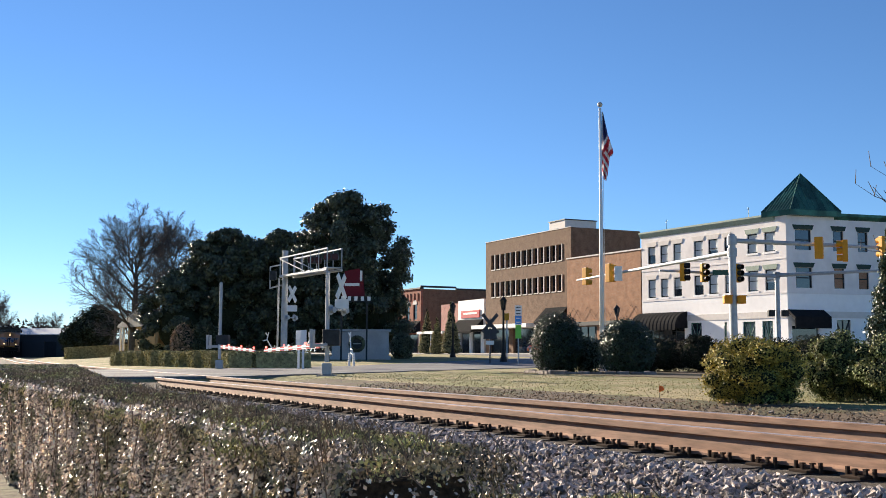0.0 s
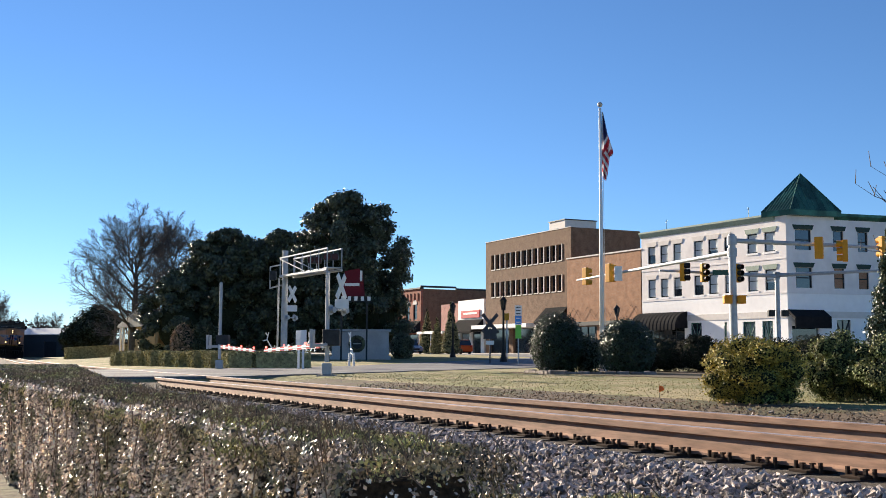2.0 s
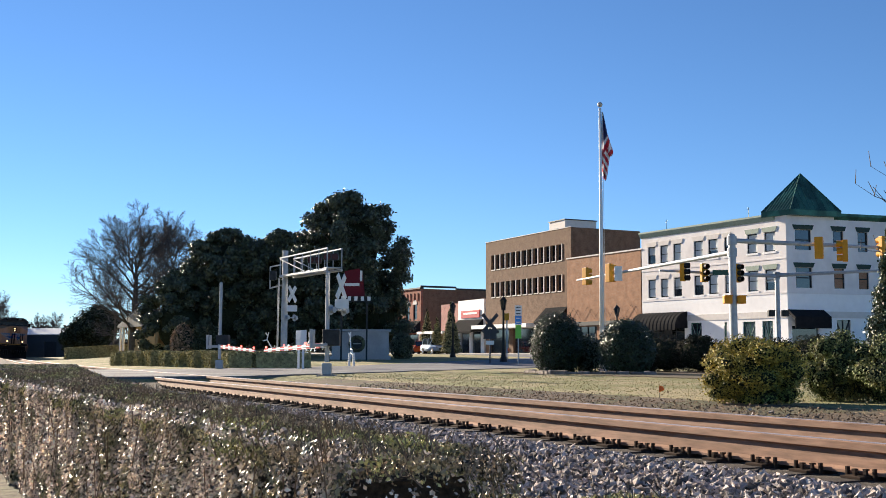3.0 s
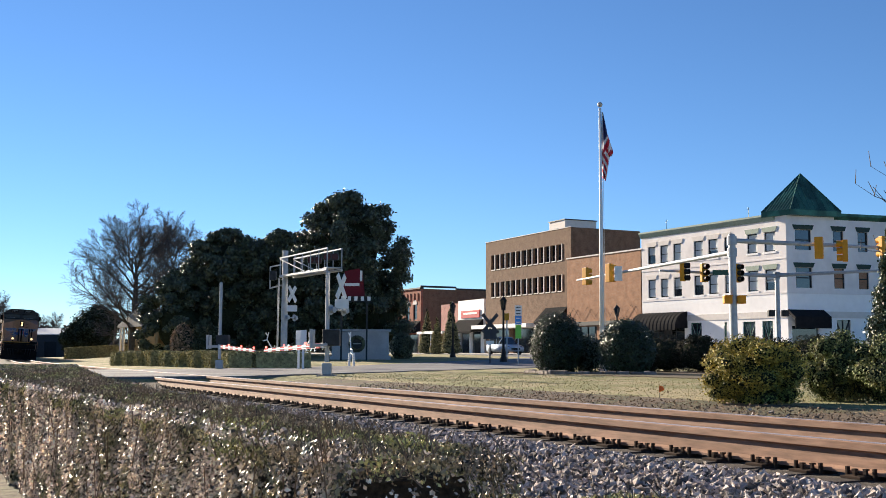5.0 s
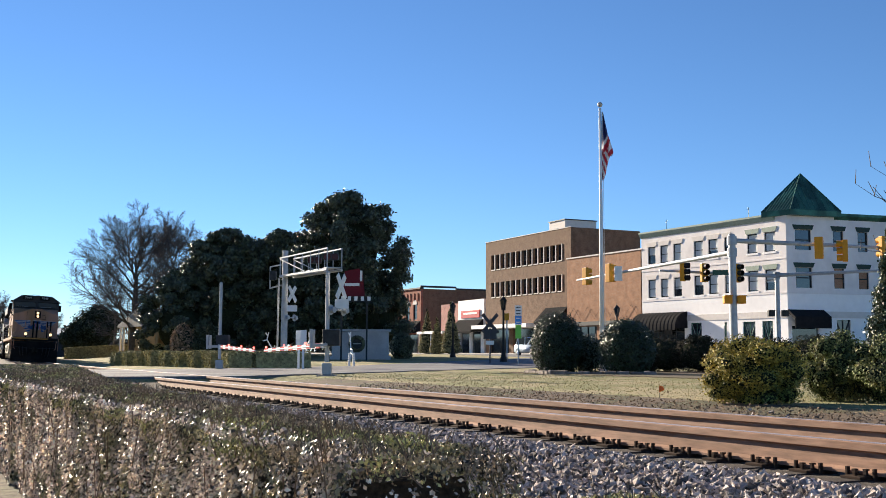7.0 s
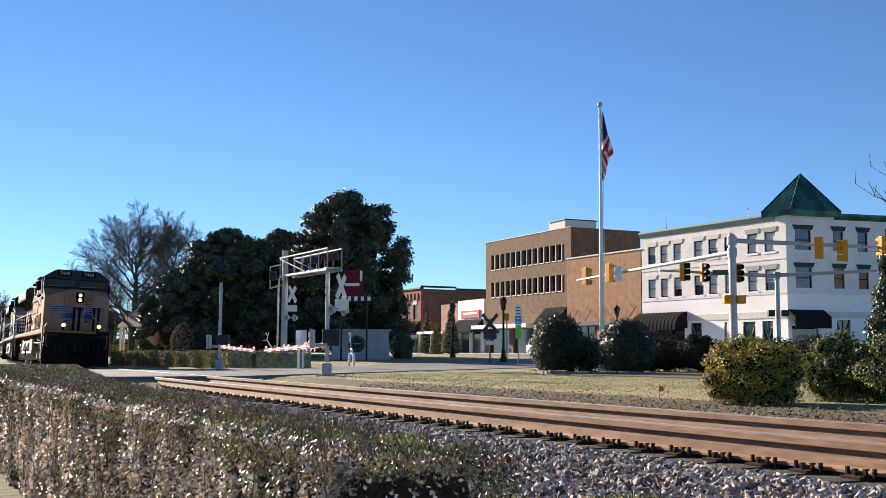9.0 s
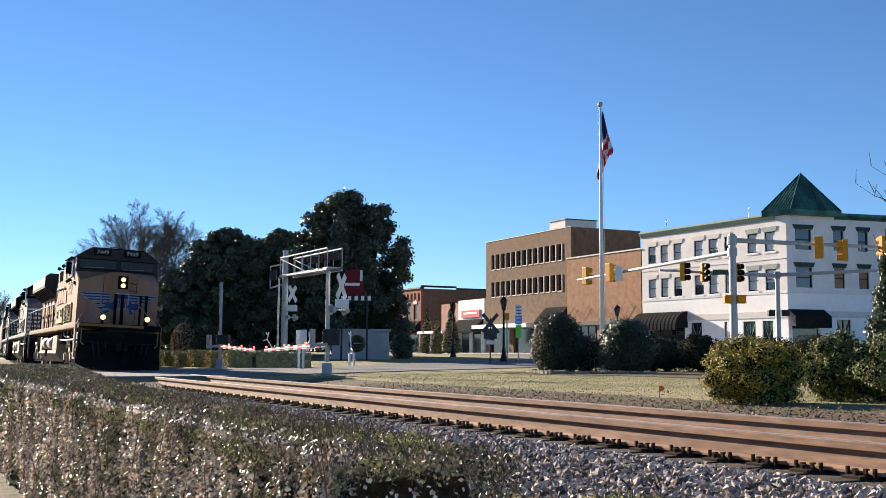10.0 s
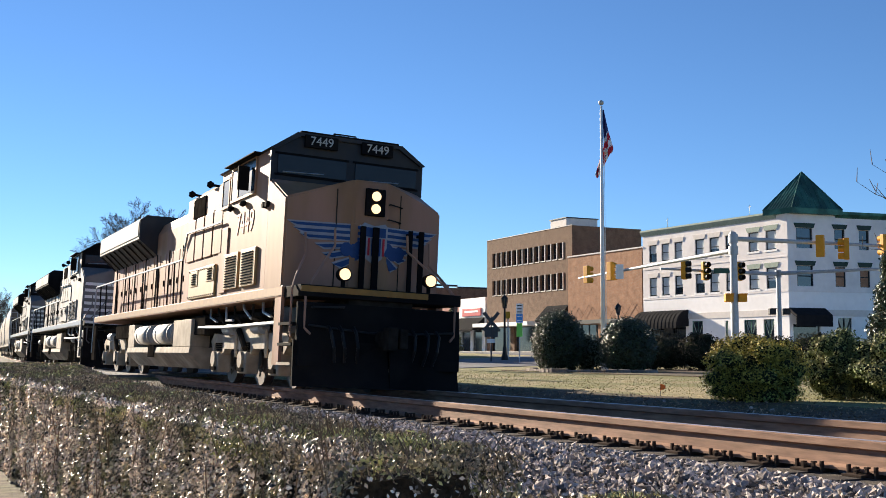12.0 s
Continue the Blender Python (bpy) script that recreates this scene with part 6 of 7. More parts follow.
def locomotive(label, body, roof, sill, tank, striped, lit):
    """Six-axle diesel: x forward from the nose, y to its left, z from the railhead."""
    lo = empty("locomotive", Matrix(), label, "locomotive", "locomotives of the train")
    # nose with a bowed front and sloping shoulders
    bm = bmesh.new()
    cols = [(-1.53, 0.0, 3.38), (-0.3, 0.18, 3.8), (0.35, 0.18, 3.8), (1.5, 0.0, 3.36)]
    bot = [bm.verts.new((x, y, 1.72)) for y, x, z in cols]
    top = [bm.verts.new((x, y, z)) for y, x, z in cols]
    bt = [bm.verts.new((-1.05, y, 3.86)) for y, x, z in cols]
    bb = [bm.verts.new((-1.05, y, 1.72)) for y, x, z in cols]
    for i in range(3):
        bm.faces.new((bot[i], bot[i + 1], top[i + 1], top[i])), bm.faces.new((top[i], top[i + 1], bt[i + 1], bt[i]))
        bm.faces.new((bb[i], bt[i], bt[i + 1], bb[i + 1])), bm.faces.new((bot[i], bb[i], bb[i + 1], bot[i + 1]))
    bm.faces.new((bot[0], top[0], bt[0], bb[0])), bm.faces.new((bot[3], bb[3], bt[3], top[3]))
    bmesh.ops.recalc_face_normals(bm, faces=bm.faces)
    bmesh.ops.bevel(bm, geom=list(bm.edges), offset=0.03, segments=2, affect="EDGES")
    nose = part("nose", bm, body, lo)

    def front_x(y):
        return 0.18 if abs(y) <= 0.3 else 0.18 - (abs(y) - 0.3) * 0.18 / 1.2

    def decal(name, pts, mat, off, label=""):
        """A thin painted shape on the bowed nose front, from (y, z) corners."""
        b = bmesh.new()
        f = [b.verts.new((front_x(y) + off, y, z)) for y, z in pts]
        k = [b.verts.new((front_x(y) + 0.002, y, z)) for y, z in pts]
        b.faces.new(f), b.faces.new(k[::-1])
        for i in range(len(pts)):
            j = (i + 1) % len(pts)
            b.faces.new((f[i], k[i], k[j], f[j]))
        bmesh.ops.recalc_face_normals(b, faces=b.faces)
        return part(name, b, mat, nose, label)
    part("nose_panel", boxes((0.182, 0.198, -0.36, 0.36, 1.85, 3.0), bevel=0.006), body, nose)
    hb = part("headlamp_box", boxes((0.16, 0.24, -0.1, 0.28, 3.16, 3.66), bevel=0.02), M["loco_black"], nose)
    for z in (3.29, 3.52):
        b = bmesh.new()
        rod(b, (0.241, 0.09, z), (0.26, 0.09, z), 0.088, n=20)
        part("headlamp", b, M["lamp_on"] if lit else M["silver_paint"], hb, "lit headlamp" if lit else "")
    if striped:
        for k in range(6):
            z = 1.9 + k * 0.24
            decal("stripe", [(-1.46, z), (-0.55, z), (-0.55, z + 0.11), (-1.46, z + 0.11)], M["white_paint"], 0.006)
            decal("stripe", [(-0.54, z), (0.54, z), (0.54, z + 0.11), (-0.54, z + 0.11)], M["white_paint"], 0.024)
            decal("stripe", [(0.55, z), (1.46, z), (1.46, z + 0.11), (0.55, z + 0.11)], M["white_paint"], 0.006)
    else:
        mid = 0.1
        for s in (-1, 1):
            for k in range(6):
                z0 = 2.93 - 0.105 * k
                y1 = (1.48, 1.38, 1.26, 0.98, 0.84, 0.66)[k] - (mid if s > 0 else 0) * 0.6
                lo_ = 0.0 if k < 3 else -0.06 * (k - 2)

                def feather(g):
                    pts = [(mid + s * 0.26, z0 - 0.045 - g), (s * (y1 - 0.16 + g), z0 - 0.05 + lo_ - g), (s * (y1 + g), z0 + 0.03 + lo_ + g), (mid + s * 0.26, z0 + 0.045 + g)]
                    return pts if s > 0 else pts[::-1]
                decal("feather_edge", feather(0.012), M["silver_edge"], 0.022)
                decal("feather", feather(-0.016), M["wing_blue"], 0.026, "deep blue feather of the wing emblem")
            for k, (c, z) in enumerate(((0.38, 2.5), (0.52, 2.52), (0.28, 2.56))):
                arc = [(mid + s * c + 0.11 * math.cos(a), z + 0.13 * math.sin(a)) for a in np.linspace(0, 2 * math.pi, 11)[:-1]]
                decal("wing_root", arc, M["wing_blue"], 0.028 + 0.002 * k)
        sh = [(mid + a, z) for a, z in ((-0.26, 2.97), (-0.2, 3.03), (0, 2.98), (0.2, 3.03), (0.26, 2.97), (0.25, 2.6), (0.15, 2.38), (0, 2.28), (-0.15, 2.38), (-0.25, 2.6))]
        decal("shield_edge", sh, M["silver_edge"], 0.036)
        decal("shield_top", [(mid - 0.22, 2.78), (mid + 0.22, 2.78), (mid + 0.22, 2.95), (mid - 0.22, 2.95)], M["wing_blue"], 0.042)
        for k in range(6):
            y = mid - 0.18 + k * 0.072
            decal("shield_bar", [(y - 0.02, 2.44), (y + 0.02, 2.44), (y + 0.02, 2.76), (y - 0.02, 2.76)], M["red_paint"] if k % 2 else M["wing_blue"], 0.042)
        for y in (-0.62, 0.62):
            part("panel_seam", boxes((0.13, 0.145, y - 0.008, y + 0.008, 1.8, 3.6)), M["underframe"], nose)
        for y, w in ((-0.15, 0.05), (0.1, 0.06), (0.78, 0.04), (1.0, 0.05)):
            b = boxes((0.26, 0.31, y - w, y + w, 1.75, 2.95), bevel=0.01)
            box(b, 0.08, 0.26, y - 0.02, y + 0.02, 2.85, 2.9)
            part("front_post", b, M["loco_black"], nose)
        part("grab_iron", tube([(0.16, 0.38, 3.4), (0.24, 0.38, 3.4), (0.22, 0.62, 3.36), (0.13, 0.62, 3.36)], 0.012), M["underframe"], nose)
        part("grab_iron", tube([(0.16, 0.36, 3.12), (0.24, 0.36, 3.12), (0.22, 0.6, 3.08), (0.13, 0.6, 3.08)], 0.012), M["underframe"], nose)
    # cab
    cab_out = [(-1.52, 1.74), (-1.52, 4.42), (-1.05, 4.74), (1.05, 4.74), (1.52, 4.42), (1.52, 1.74)]
    cab = part("cab", prism(cab_out, -4.5, -1.06), body, lo)
    up = [(-1.545, 3.8), (-1.545, 4.44), (-1.06, 4.765), (1.06, 4.765), (1.545, 4.44), (1.545, 3.8)]
    part("cab_front", prism(up, -1.058, -0.99), roof, cab, "dark cab front above the nose")
    part("cab_roof", prism([(-1.58, 4.42), (-1.07, 4.77), (1.07, 4.77), (1.58, 4.42), (1.5, 4.4), (1.0, 4.7), (-1.0, 4.7), (-1.5, 4.4)], -4.6, -0.93), roof, cab)
    part("roof_rib", boxes((-1.05, -0.95, -1.0, 1.0, 4.772, 4.81), bevel=0.01), M["loco_black"], cab)
    part("roof_rail", tube([(-1.1, -0.3, 4.77), (-1.1, -0.3, 4.86), (-1.1, 0.15, 4.86), (-1.1, 0.15, 4.77)], 0.015), M["loco_black"], cab)
    for y0, y1 in ((-1.42, -0.06), (0.12, 1.4)):
        part("windscreen", boxes((-0.985, -0.965, y0, y1, 3.96, 4.32), bevel=0.008), M["cab_glass"], cab)
        part("windscreen_frame", boxes((-0.988, -0.972, y0 - 0.05, y1 + 0.05, 3.92, 3.957), (-0.988, -0.972, y0 - 0.05, y1 + 0.05, 4.323, 4.36)), M["loco_black"], cab)
        part("wiper", tube([(-0.95, y0 + 0.1, 3.99), (-0.95, y0 + 0.9, 4.02)], 0.012, 4), M["galv"], cab)
        yc = -0.6 if y0 < 0 else 0.54
        nb = part("number_board", boxes((-0.96, -0.90, yc - 0.33, yc + 0.33, 4.5, 4.74), bevel=0.015), M["loco_black"], cab)
        if lit:
            text_part("number", "7449", 0.235, Matrix.Translation((-0.893, yc, 4.62)) @ pose(0, 0, 0, 90, 0, 90), M["number_paint"], nb)
    for s in (-1, 1):
        for x0, x1, z0, z1, dark in ((-3.12, -1.95, 3.74, 4.38, True), (-3.62, -3.22, 3.74, 4.34, False), (-4.3, -3.82, 3.68, 4.22, True)):
            w = part("side_window", boxes((x0, x1, s * 1.522 - 0.02, s * 1.522 + 0.02, z0, z1), bevel=0.01), M["cab_glass"] if dark else M["loco_dusty"], cab)
            part("frame", boxes((x0 - 0.05, x1 + 0.05, s * 1.53 - 0.025, s * 1.53 + 0.025, z0 - 0.06, z0 - 0.003), (x0 - 0.05, x1 + 0.05, s * 1.53 - 0.025, s * 1.53 + 0.025, z1 + 0.003, z1 + 0.05),
                                (x0 - 0.05, x0 - 0.003, s * 1.53 - 0.025, s * 1.53 + 0.025, z0, z1), (x1 + 0.003, x1 + 0.05, s * 1.53 - 0.025, s * 1.53 + 0.025, z0, z1)), body, w)
        part("sunshade", boxes((-3.7, -1.55, s * 1.62 - 0.09, s * 1.62 + 0.09, 4.405, 4.425)), M["loco_black"], cab)
        part("mirror", boxes((-2.35, -2.28, s * 1.68 - 0.11, s * 1.68 + 0.11, 3.78, 4.25), bevel=0.01), M["loco_black"], cab)
    for x in (-5.4, -7.1):
        bm = ball(bmesh.new(), (x, -1.56, 4.32), 0.09, sub=1)
        rod(bm, (x, -1.56, 4.32), (x, -1.3, 4.3), 0.03, n=6)
        part("marker_lamp", bm, M["loco_black"], cab)
    for x in (-1.0, -1.2):
        part("class_lamp", rod(bmesh.new(), (x, -1.5, 3.36), (x, -1.6, 3.36), 0.06, n=10), M["loco_black"], nose)
    for x in (-2.6, -3.5):
        part("horn_box", ball(bmesh.new(), (x, -1.58, 3.56), 0.09, 1.6, 0.8, 0.8, 1), M["loco_black"], cab)
    # equipment cab, full width, louvred
    eq = part("equipment_cab", prism([(-1.5, 1.74), (-1.5, 4.2), (-1.1, 4.5), (1.1, 4.5), (1.5, 4.2), (1.5, 1.74)], -7.6, -4.502), body, lo)
    for x0, x1, z0, z1, n in ((-2.55, -1.55, 1.9, 2.62, 12), (-3.75, -2.75, 1.9, 2.62, 12), (-5.2, -4.6, 2.15, 2.5, 5), (-6.6, -6.0, 2.1, 2.45, 5)):
        pn = part("louvre_panel", boxes((x0, x1, -1.575, -1.523, z0, z1), bevel=0.01), body if striped else M["loco_patch"], eq if x0 < -4.2 else cab)
        for k in range(n):
            z = z0 + 0.04 + (z1 - z0 - 0.08) * k / n
            part("louvre", boxes((x0 + 0.12, x1 - 0.12, -1.592, -1.577, z, z + (z1 - z0) / n * 0.38)), M["underframe"], pn)
    part("door_panel", boxes((-4.15, -3.7, -1.55, -1.522, 1.85, 3.2), bevel=0.01), body, cab)
    part("battery_box", boxes((-6.85, -4.55, -1.56, -1.503, 1.83, 2.5), bevel=0.012), M["loco_patch"] if not striped else body, eq, "yellower replaced panel" if not striped else "")
    bm = bmesh.new()
    for k in range(14):
        for z in (1.87, 2.45):
            ball(bm, (-6.8 + k * 0.17, -1.565, z), 0.018, sub=1)
    tagged(part("bolt", bm, M["underframe"], eq), kind="stuff")
    for k in range(4):
        part("eq_door", boxes((-7.4 + k * 0.8, -6.7 + k * 0.8, -1.53, -1.503, 2.72, 3.68), bevel=0.012), body, eq)
        part("door_gap", boxes((-6.695 + k * 0.8, -6.655 + k * 0.8, -1.515, -1.502, 2.7, 3.72)), M["underframe"], eq)
    part("roof_box", boxes((-6.9, -6.3, -0.9, -0.4, 4.45, 4.62), bevel=0.02), M["loco_black"], eq)
    part("hatch", boxes((-6.95, -5.88, -1.53, -1.503, 3.7, 4.15), bevel=0.01), M["underframe"], eq)
    # long hood with doors, posts and radiator wing
    hood = part("hood", prism([(-1.0, 1.74), (-1.0, 4.0), (-0.85, 4.3), (0.85, 4.3), (1.0, 4.0), (1.0, 1.74)], -20.3, -7.6), body, lo)
    for s in (-1, 1):
        for k in range(15):
            x = -19.9 + k * 0.8
            d = part("hood_door", boxes((x + 0.03, x + 0.75, s * 1.02 - 0.018, s * 1.02 + 0.018, 1.85, 3.35), bevel=0.01), body, hood)
            part("latch", boxes((x + 0.62, x + 0.7, s * 1.05 - 0.012, s * 1.05 + 0.012, 2.45, 2.6)), M["underframe"], d)
    for x in np.arange(-19.5, -8.0, 1.6):
        part("hood_rib", boxes((x - 0.02, x + 0.02, -1.06, -1.039, 1.8, 3.4)), M["underframe"], hood)
    wing = [(-1.55, 3.85), (-1.55, 4.4), (-1.35, 4.55), (1.35, 4.55), (1.55, 4.4), (1.55, 3.85), (1.0, 3.4), (-1.0, 3.4)]
    rad = part("radiator", prism(wing, -20.2, -13.4), roof, hood, "flared dark radiator housing")
    for s in (-1, 1):
        part("radiator_grille", boxes((-20.1, -13.5, s * 1.56 - 0.008, s * 1.56 + 0.008, 3.93, 4.35)), M["loco_dusty"], rad)
        for k in range(9):
            x = -19.95 + k * 0.78
            bm = bmesh.new()
            rod(bm, (x, s * 1.03, 3.37), (x, s * 1.53, 3.81), 0.025, n=4)
            part("strut", bm, M["underframe"], rad)
    part("exhaust_stack", boxes((-10.4, -9.2, -0.4, 0.4, 4.3, 4.6), bevel=0.03), M["loco_black"], hood)
    # sill, walkway, underframe
    part("walkway", boxes((-20.6, 0.1, -1.53, 1.53, 1.6, 1.8), bevel=0.015), sill, lo, "sill with reflective stripe")
    part("front_platform", boxes((0.102, 1.0, -1.5, 1.5, 1.58, 1.78), bevel=0.015), M["loco_black"], lo)
    part("centre_sill", boxes((-20.4, 0.9, -0.6, 0.6, 1.0, 1.598)), M["underframe"], lo)
    part("pipe_run", tube([(-20, -1.2, 1.35), (-14, -1.2, 1.38), (-7, -1.2, 1.35), (-1, -1.2, 1.38)], 0.06), M["underframe"], lo)
    for x0, x1 in ((-17.0, -14.6), (-6.8, -5.8)):
        part("equipment_rack", boxes((x0, x1, -1.38, -0.7, 1.03, 1.46), bevel=0.02), M["underframe"], lo)
    # fuel tank and air reservoirs
    tk = [(-1.46, 0.76), (-1.48, 0.62), (-1.12, 0.27), (1.12, 0.27), (1.48, 0.62), (1.46, 0.76)]
    tnk = part("fuel_tank", prism(tk, -14.4, -6.75), tank, lo, "dusty pale fuel tank")
    part("tank_top", boxes((-14.35, -6.8, -1.0, 1.0, 0.762, 1.5)), M["underframe"], tnk)
    for x0, x1 in ((-14.4, -13.5), (-8.55, -6.75)):
        for s in (-1, 1):
            part("tank_end", boxes((x0, x1, s * 1.23 - 0.227, s * 1.23 + 0.227, 0.762, 1.4), bevel=0.02), tank, tnk)
    for x0, x1 in ((-13.25, -11.2), (-10.75, -8.75)):
        bm = bmesh.new()
        rod(bm, (x0, -1.24, 1.1), (x1, -1.24, 1.1), 0.27, n=20)
        ball(bm, (x0, -1.24, 1.1), 0.265, 0.45, 1, 1)
        ball(bm, (x1, -1.24, 1.1), 0.265, 0.45, 1, 1)
        ar = part("air_reservoir", bm, M["reservoir"], lo, "pale air reservoir", smooth=True)
        for x in (x0 + 0.3, x1 - 0.3):
            part("strap", rod(bmesh.new(), (x - 0.03, -1.24, 1.1), (x + 0.03, -1.24, 1.1), 0.28, n=20), M["loco_dusty"], ar)
    part("filler_plate", boxes((-11.3, -10.5, -1.5, -1.482, 0.5, 0.8), bevel=0.01), M["underframe"], tnk)
    for k in range(9):
        x = -6.3 + 0.65 * k
        part("pipe", tube([(x, -1.3, 1.58), (x + 0.1, -1.32, 1.3 + 0.1 * (k % 3)), (x + 0.5, -1.28, 1.22 + 0.08 * (k % 2))], 0.028), M["galv"] if k % 2 else M["underframe"], lo)
    part("brake_pipe", tube([(-6.4, -1.36, 1.2), (-4.2, -1.38, 1.16), (-0.4, -1.36, 1.18)], 0.035), M["galv"], lo)
    part("sand_box", boxes((-0.75, -0.2, -1.4, -0.9, 1.0, 1.45), bevel=0.05), M["silver_paint"], lo)
    # trucks and wheels
    wheels = []
    for xc in (-3.25, -17.6):
        loco_truck(lo, xc, M["underframe"] if striped else M["truck_tan"])
        for dx in (-2.1, 0, 2.1):
            wheels.append(wheelset(lo, xc + dx))
    # pilot, plough, steps, coupler
    pil = part("pilot", prism([(0.95, 1.49), (1.02, 0.6), (1.02, 0.42), (0.86, 0.42), (0.82, 1.49)], -1.5, 1.5, "y"), M["loco_black"], lo, "black front pilot plate")
    bm = bmesh.new()
    pl = [(0.95, -1.55), (1.45, 0.0), (0.95, 1.55)]
    for i in range(2):
        (x0, y0), (x1, y1) = pl[i], pl[i + 1]
        v = [bm.verts.new(p) for p in ((x0, y0, 0.08), (x1, y1, 0.08), (x1 - 0.22, y1, 0.85), (x0 - 0.05, y0, 0.85), (x0 - 0.06, y0, 0.08), (x1 - 0.06, y1, 0.08), (x1 - 0.28, y1, 0.85), (x0 - 0.11, y0, 0.85))]
        for f in ((0, 1, 2, 3), (7, 6, 5, 4), (0, 4, 5, 1), (3, 2, 6, 7), (0, 3, 7, 4), (1, 5, 6, 2)):
            bm.faces.new([v[k] for k in f])
    part("snow_plough", bm, M["loco_black"], pil)
    bm = boxes((1.0, 1.55, -0.14, 0.14, 0.78, 1.06), bevel=0.03)
    box(bm, 1.5, 1.78, -0.2, -0.02, 0.72, 1.12, bevel=0.04)
    box(bm, 1.55, 1.7, 0.04, 0.2, 0.76, 1.1, bevel=0.04)
    part("coupler", bm, M["underframe"], pil)
    for y in (-1.0, -0.8, -0.55, 0.55, 0.8, 1.0):
        part("air_hose", tube([(1.05, y, 1.1), (1.2, y, 1.0), (1.24, y * 0.95, 0.75), (1.15, y * 0.9, 0.5)], 0.03), M["black"], pil)
    for s in (-1, 1):
        st = part("step_well", boxes((-0.3, 0.06, s * 1.5 - 0.03, s * 1.5 + 0.03, 0.42, 1.598)), body, lo)
        for z in (0.42, 0.75, 1.1):
            part("step", boxes((0.062, 0.8, s * 1.42 - 0.14, s * 1.42 + 0.06, z, z + 0.05)), M["truck_tan"] if z < 0.7 else M["loco_black"], st)
        part("rear_step_well", boxes((-20.6, -20.0, s * 1.5 - 0.03, s * 1.5 + 0.03, 0.35, 1.498)), M["underframe"], lo)
        bm = bmesh.new()
        rod(bm, (0.6, s * 0.82 + 0.18, 2.02), (0.76, s * 0.82 + 0.18, 2.02), 0.11, 0.125, n=18)
        dl = part("ditch_lamp", bm, M["loco_black"], lo)
        bm = bmesh.new()
        rod(bm, (0.761, s * 0.82 + 0.18, 2.02), (0.78, s * 0.82 + 0.18, 2.02), 0.1, n=18)
        part("lens", bm, M["lamp_on"] if lit else M["silver_paint"], dl, "lit ditch lamp" if lit else "")
        rod_bm = bmesh.new()
        rod(rod_bm, (0.68, s * 0.82 + 0.18, 1.7), (0.68, s * 0.82 + 0.18, 1.92), 0.04, n=6)
        part("lamp_bracket", rod_bm, M["loco_black"], dl)
        # front handrails down the steps and side rails
        part("handrail", tube([(0.2, s * 1.2, 2.75), (0.24, s * 1.2, 2.35), (0.55, s * 1.45, 1.95), (0.72, s * 1.56, 1.72), (0.72, s * 1.56, 1.0), (0.78, s * 1.56, 0.9)], 0.022), body, lo)
        part("handrail", tube([(0.32, s * 0.7, 2.85), (0.36, s * 0.7, 2.55), (0.95, s * 1.3, 1.85), (0.97, s * 1.4, 1.6), (0.97, s * 1.4, 1.05), (1.02, s * 1.3, 0.95)], 0.022), body, lo)
        part("handrail", tube([(-4.1, s * 1.58, 3.35), (-7.2, s * 1.58, 3.4), (-7.7, s * 1.53, 2.82), (-20.4, s * 1.53, 2.82), (-20.55, s * 1.53, 2.7), (-20.55, s * 1.53, 0.6)], 0.026), M["galv"], lo)
        for x in (-8.6, -10.5, -12.5, -14.5, -16.5, -18.5, -19.6):
            bm = bmesh.new()
            rod(bm, (x, s * 1.5, 1.72), (x, s * 1.53, 2.82), 0.022, n=6)
            part("rail_post", bm, M["underframe"], lo)
    part("cut_lever", tube([(1.06, -1.35, 1.1), (1.1, -0.3, 1.02), (1.1, 0.3, 1.02), (1.06, 1.35, 1.1)], 0.018), M["black"], pil)
    part("grab_iron", tube([(1.03, -1.3, 1.4), (1.1, -1.3, 1.4), (1.1, -0.75, 1.43), (1.03, -0.75, 1.43)], 0.018), M["black"], pil)
    part("front_stripe", boxes((1.001, 1.008, -1.5, 0.85, 1.66, 1.76)), M["gold"] if not striped else M["white_paint"], lo)
    part("side_stripe", boxes((-20.5, 0.1, -1.538, -1.532, 1.63, 1.78)), M["gold"] if not striped else M["silver_edge"], lo)
    if not striped:
        text_part("side_number", "7449", 0.62, Matrix.Translation((-2.55, -1.526, 3.16)) @ pose(0, 0, 0, 90, 0, 0), M["loco_faint"], cab)
    return lo, wheels


M["loco_faint"] = material("worn_pink_lettering", (0.42, 0.20, 0.16), 0.6, vary=0.3, scale=4)


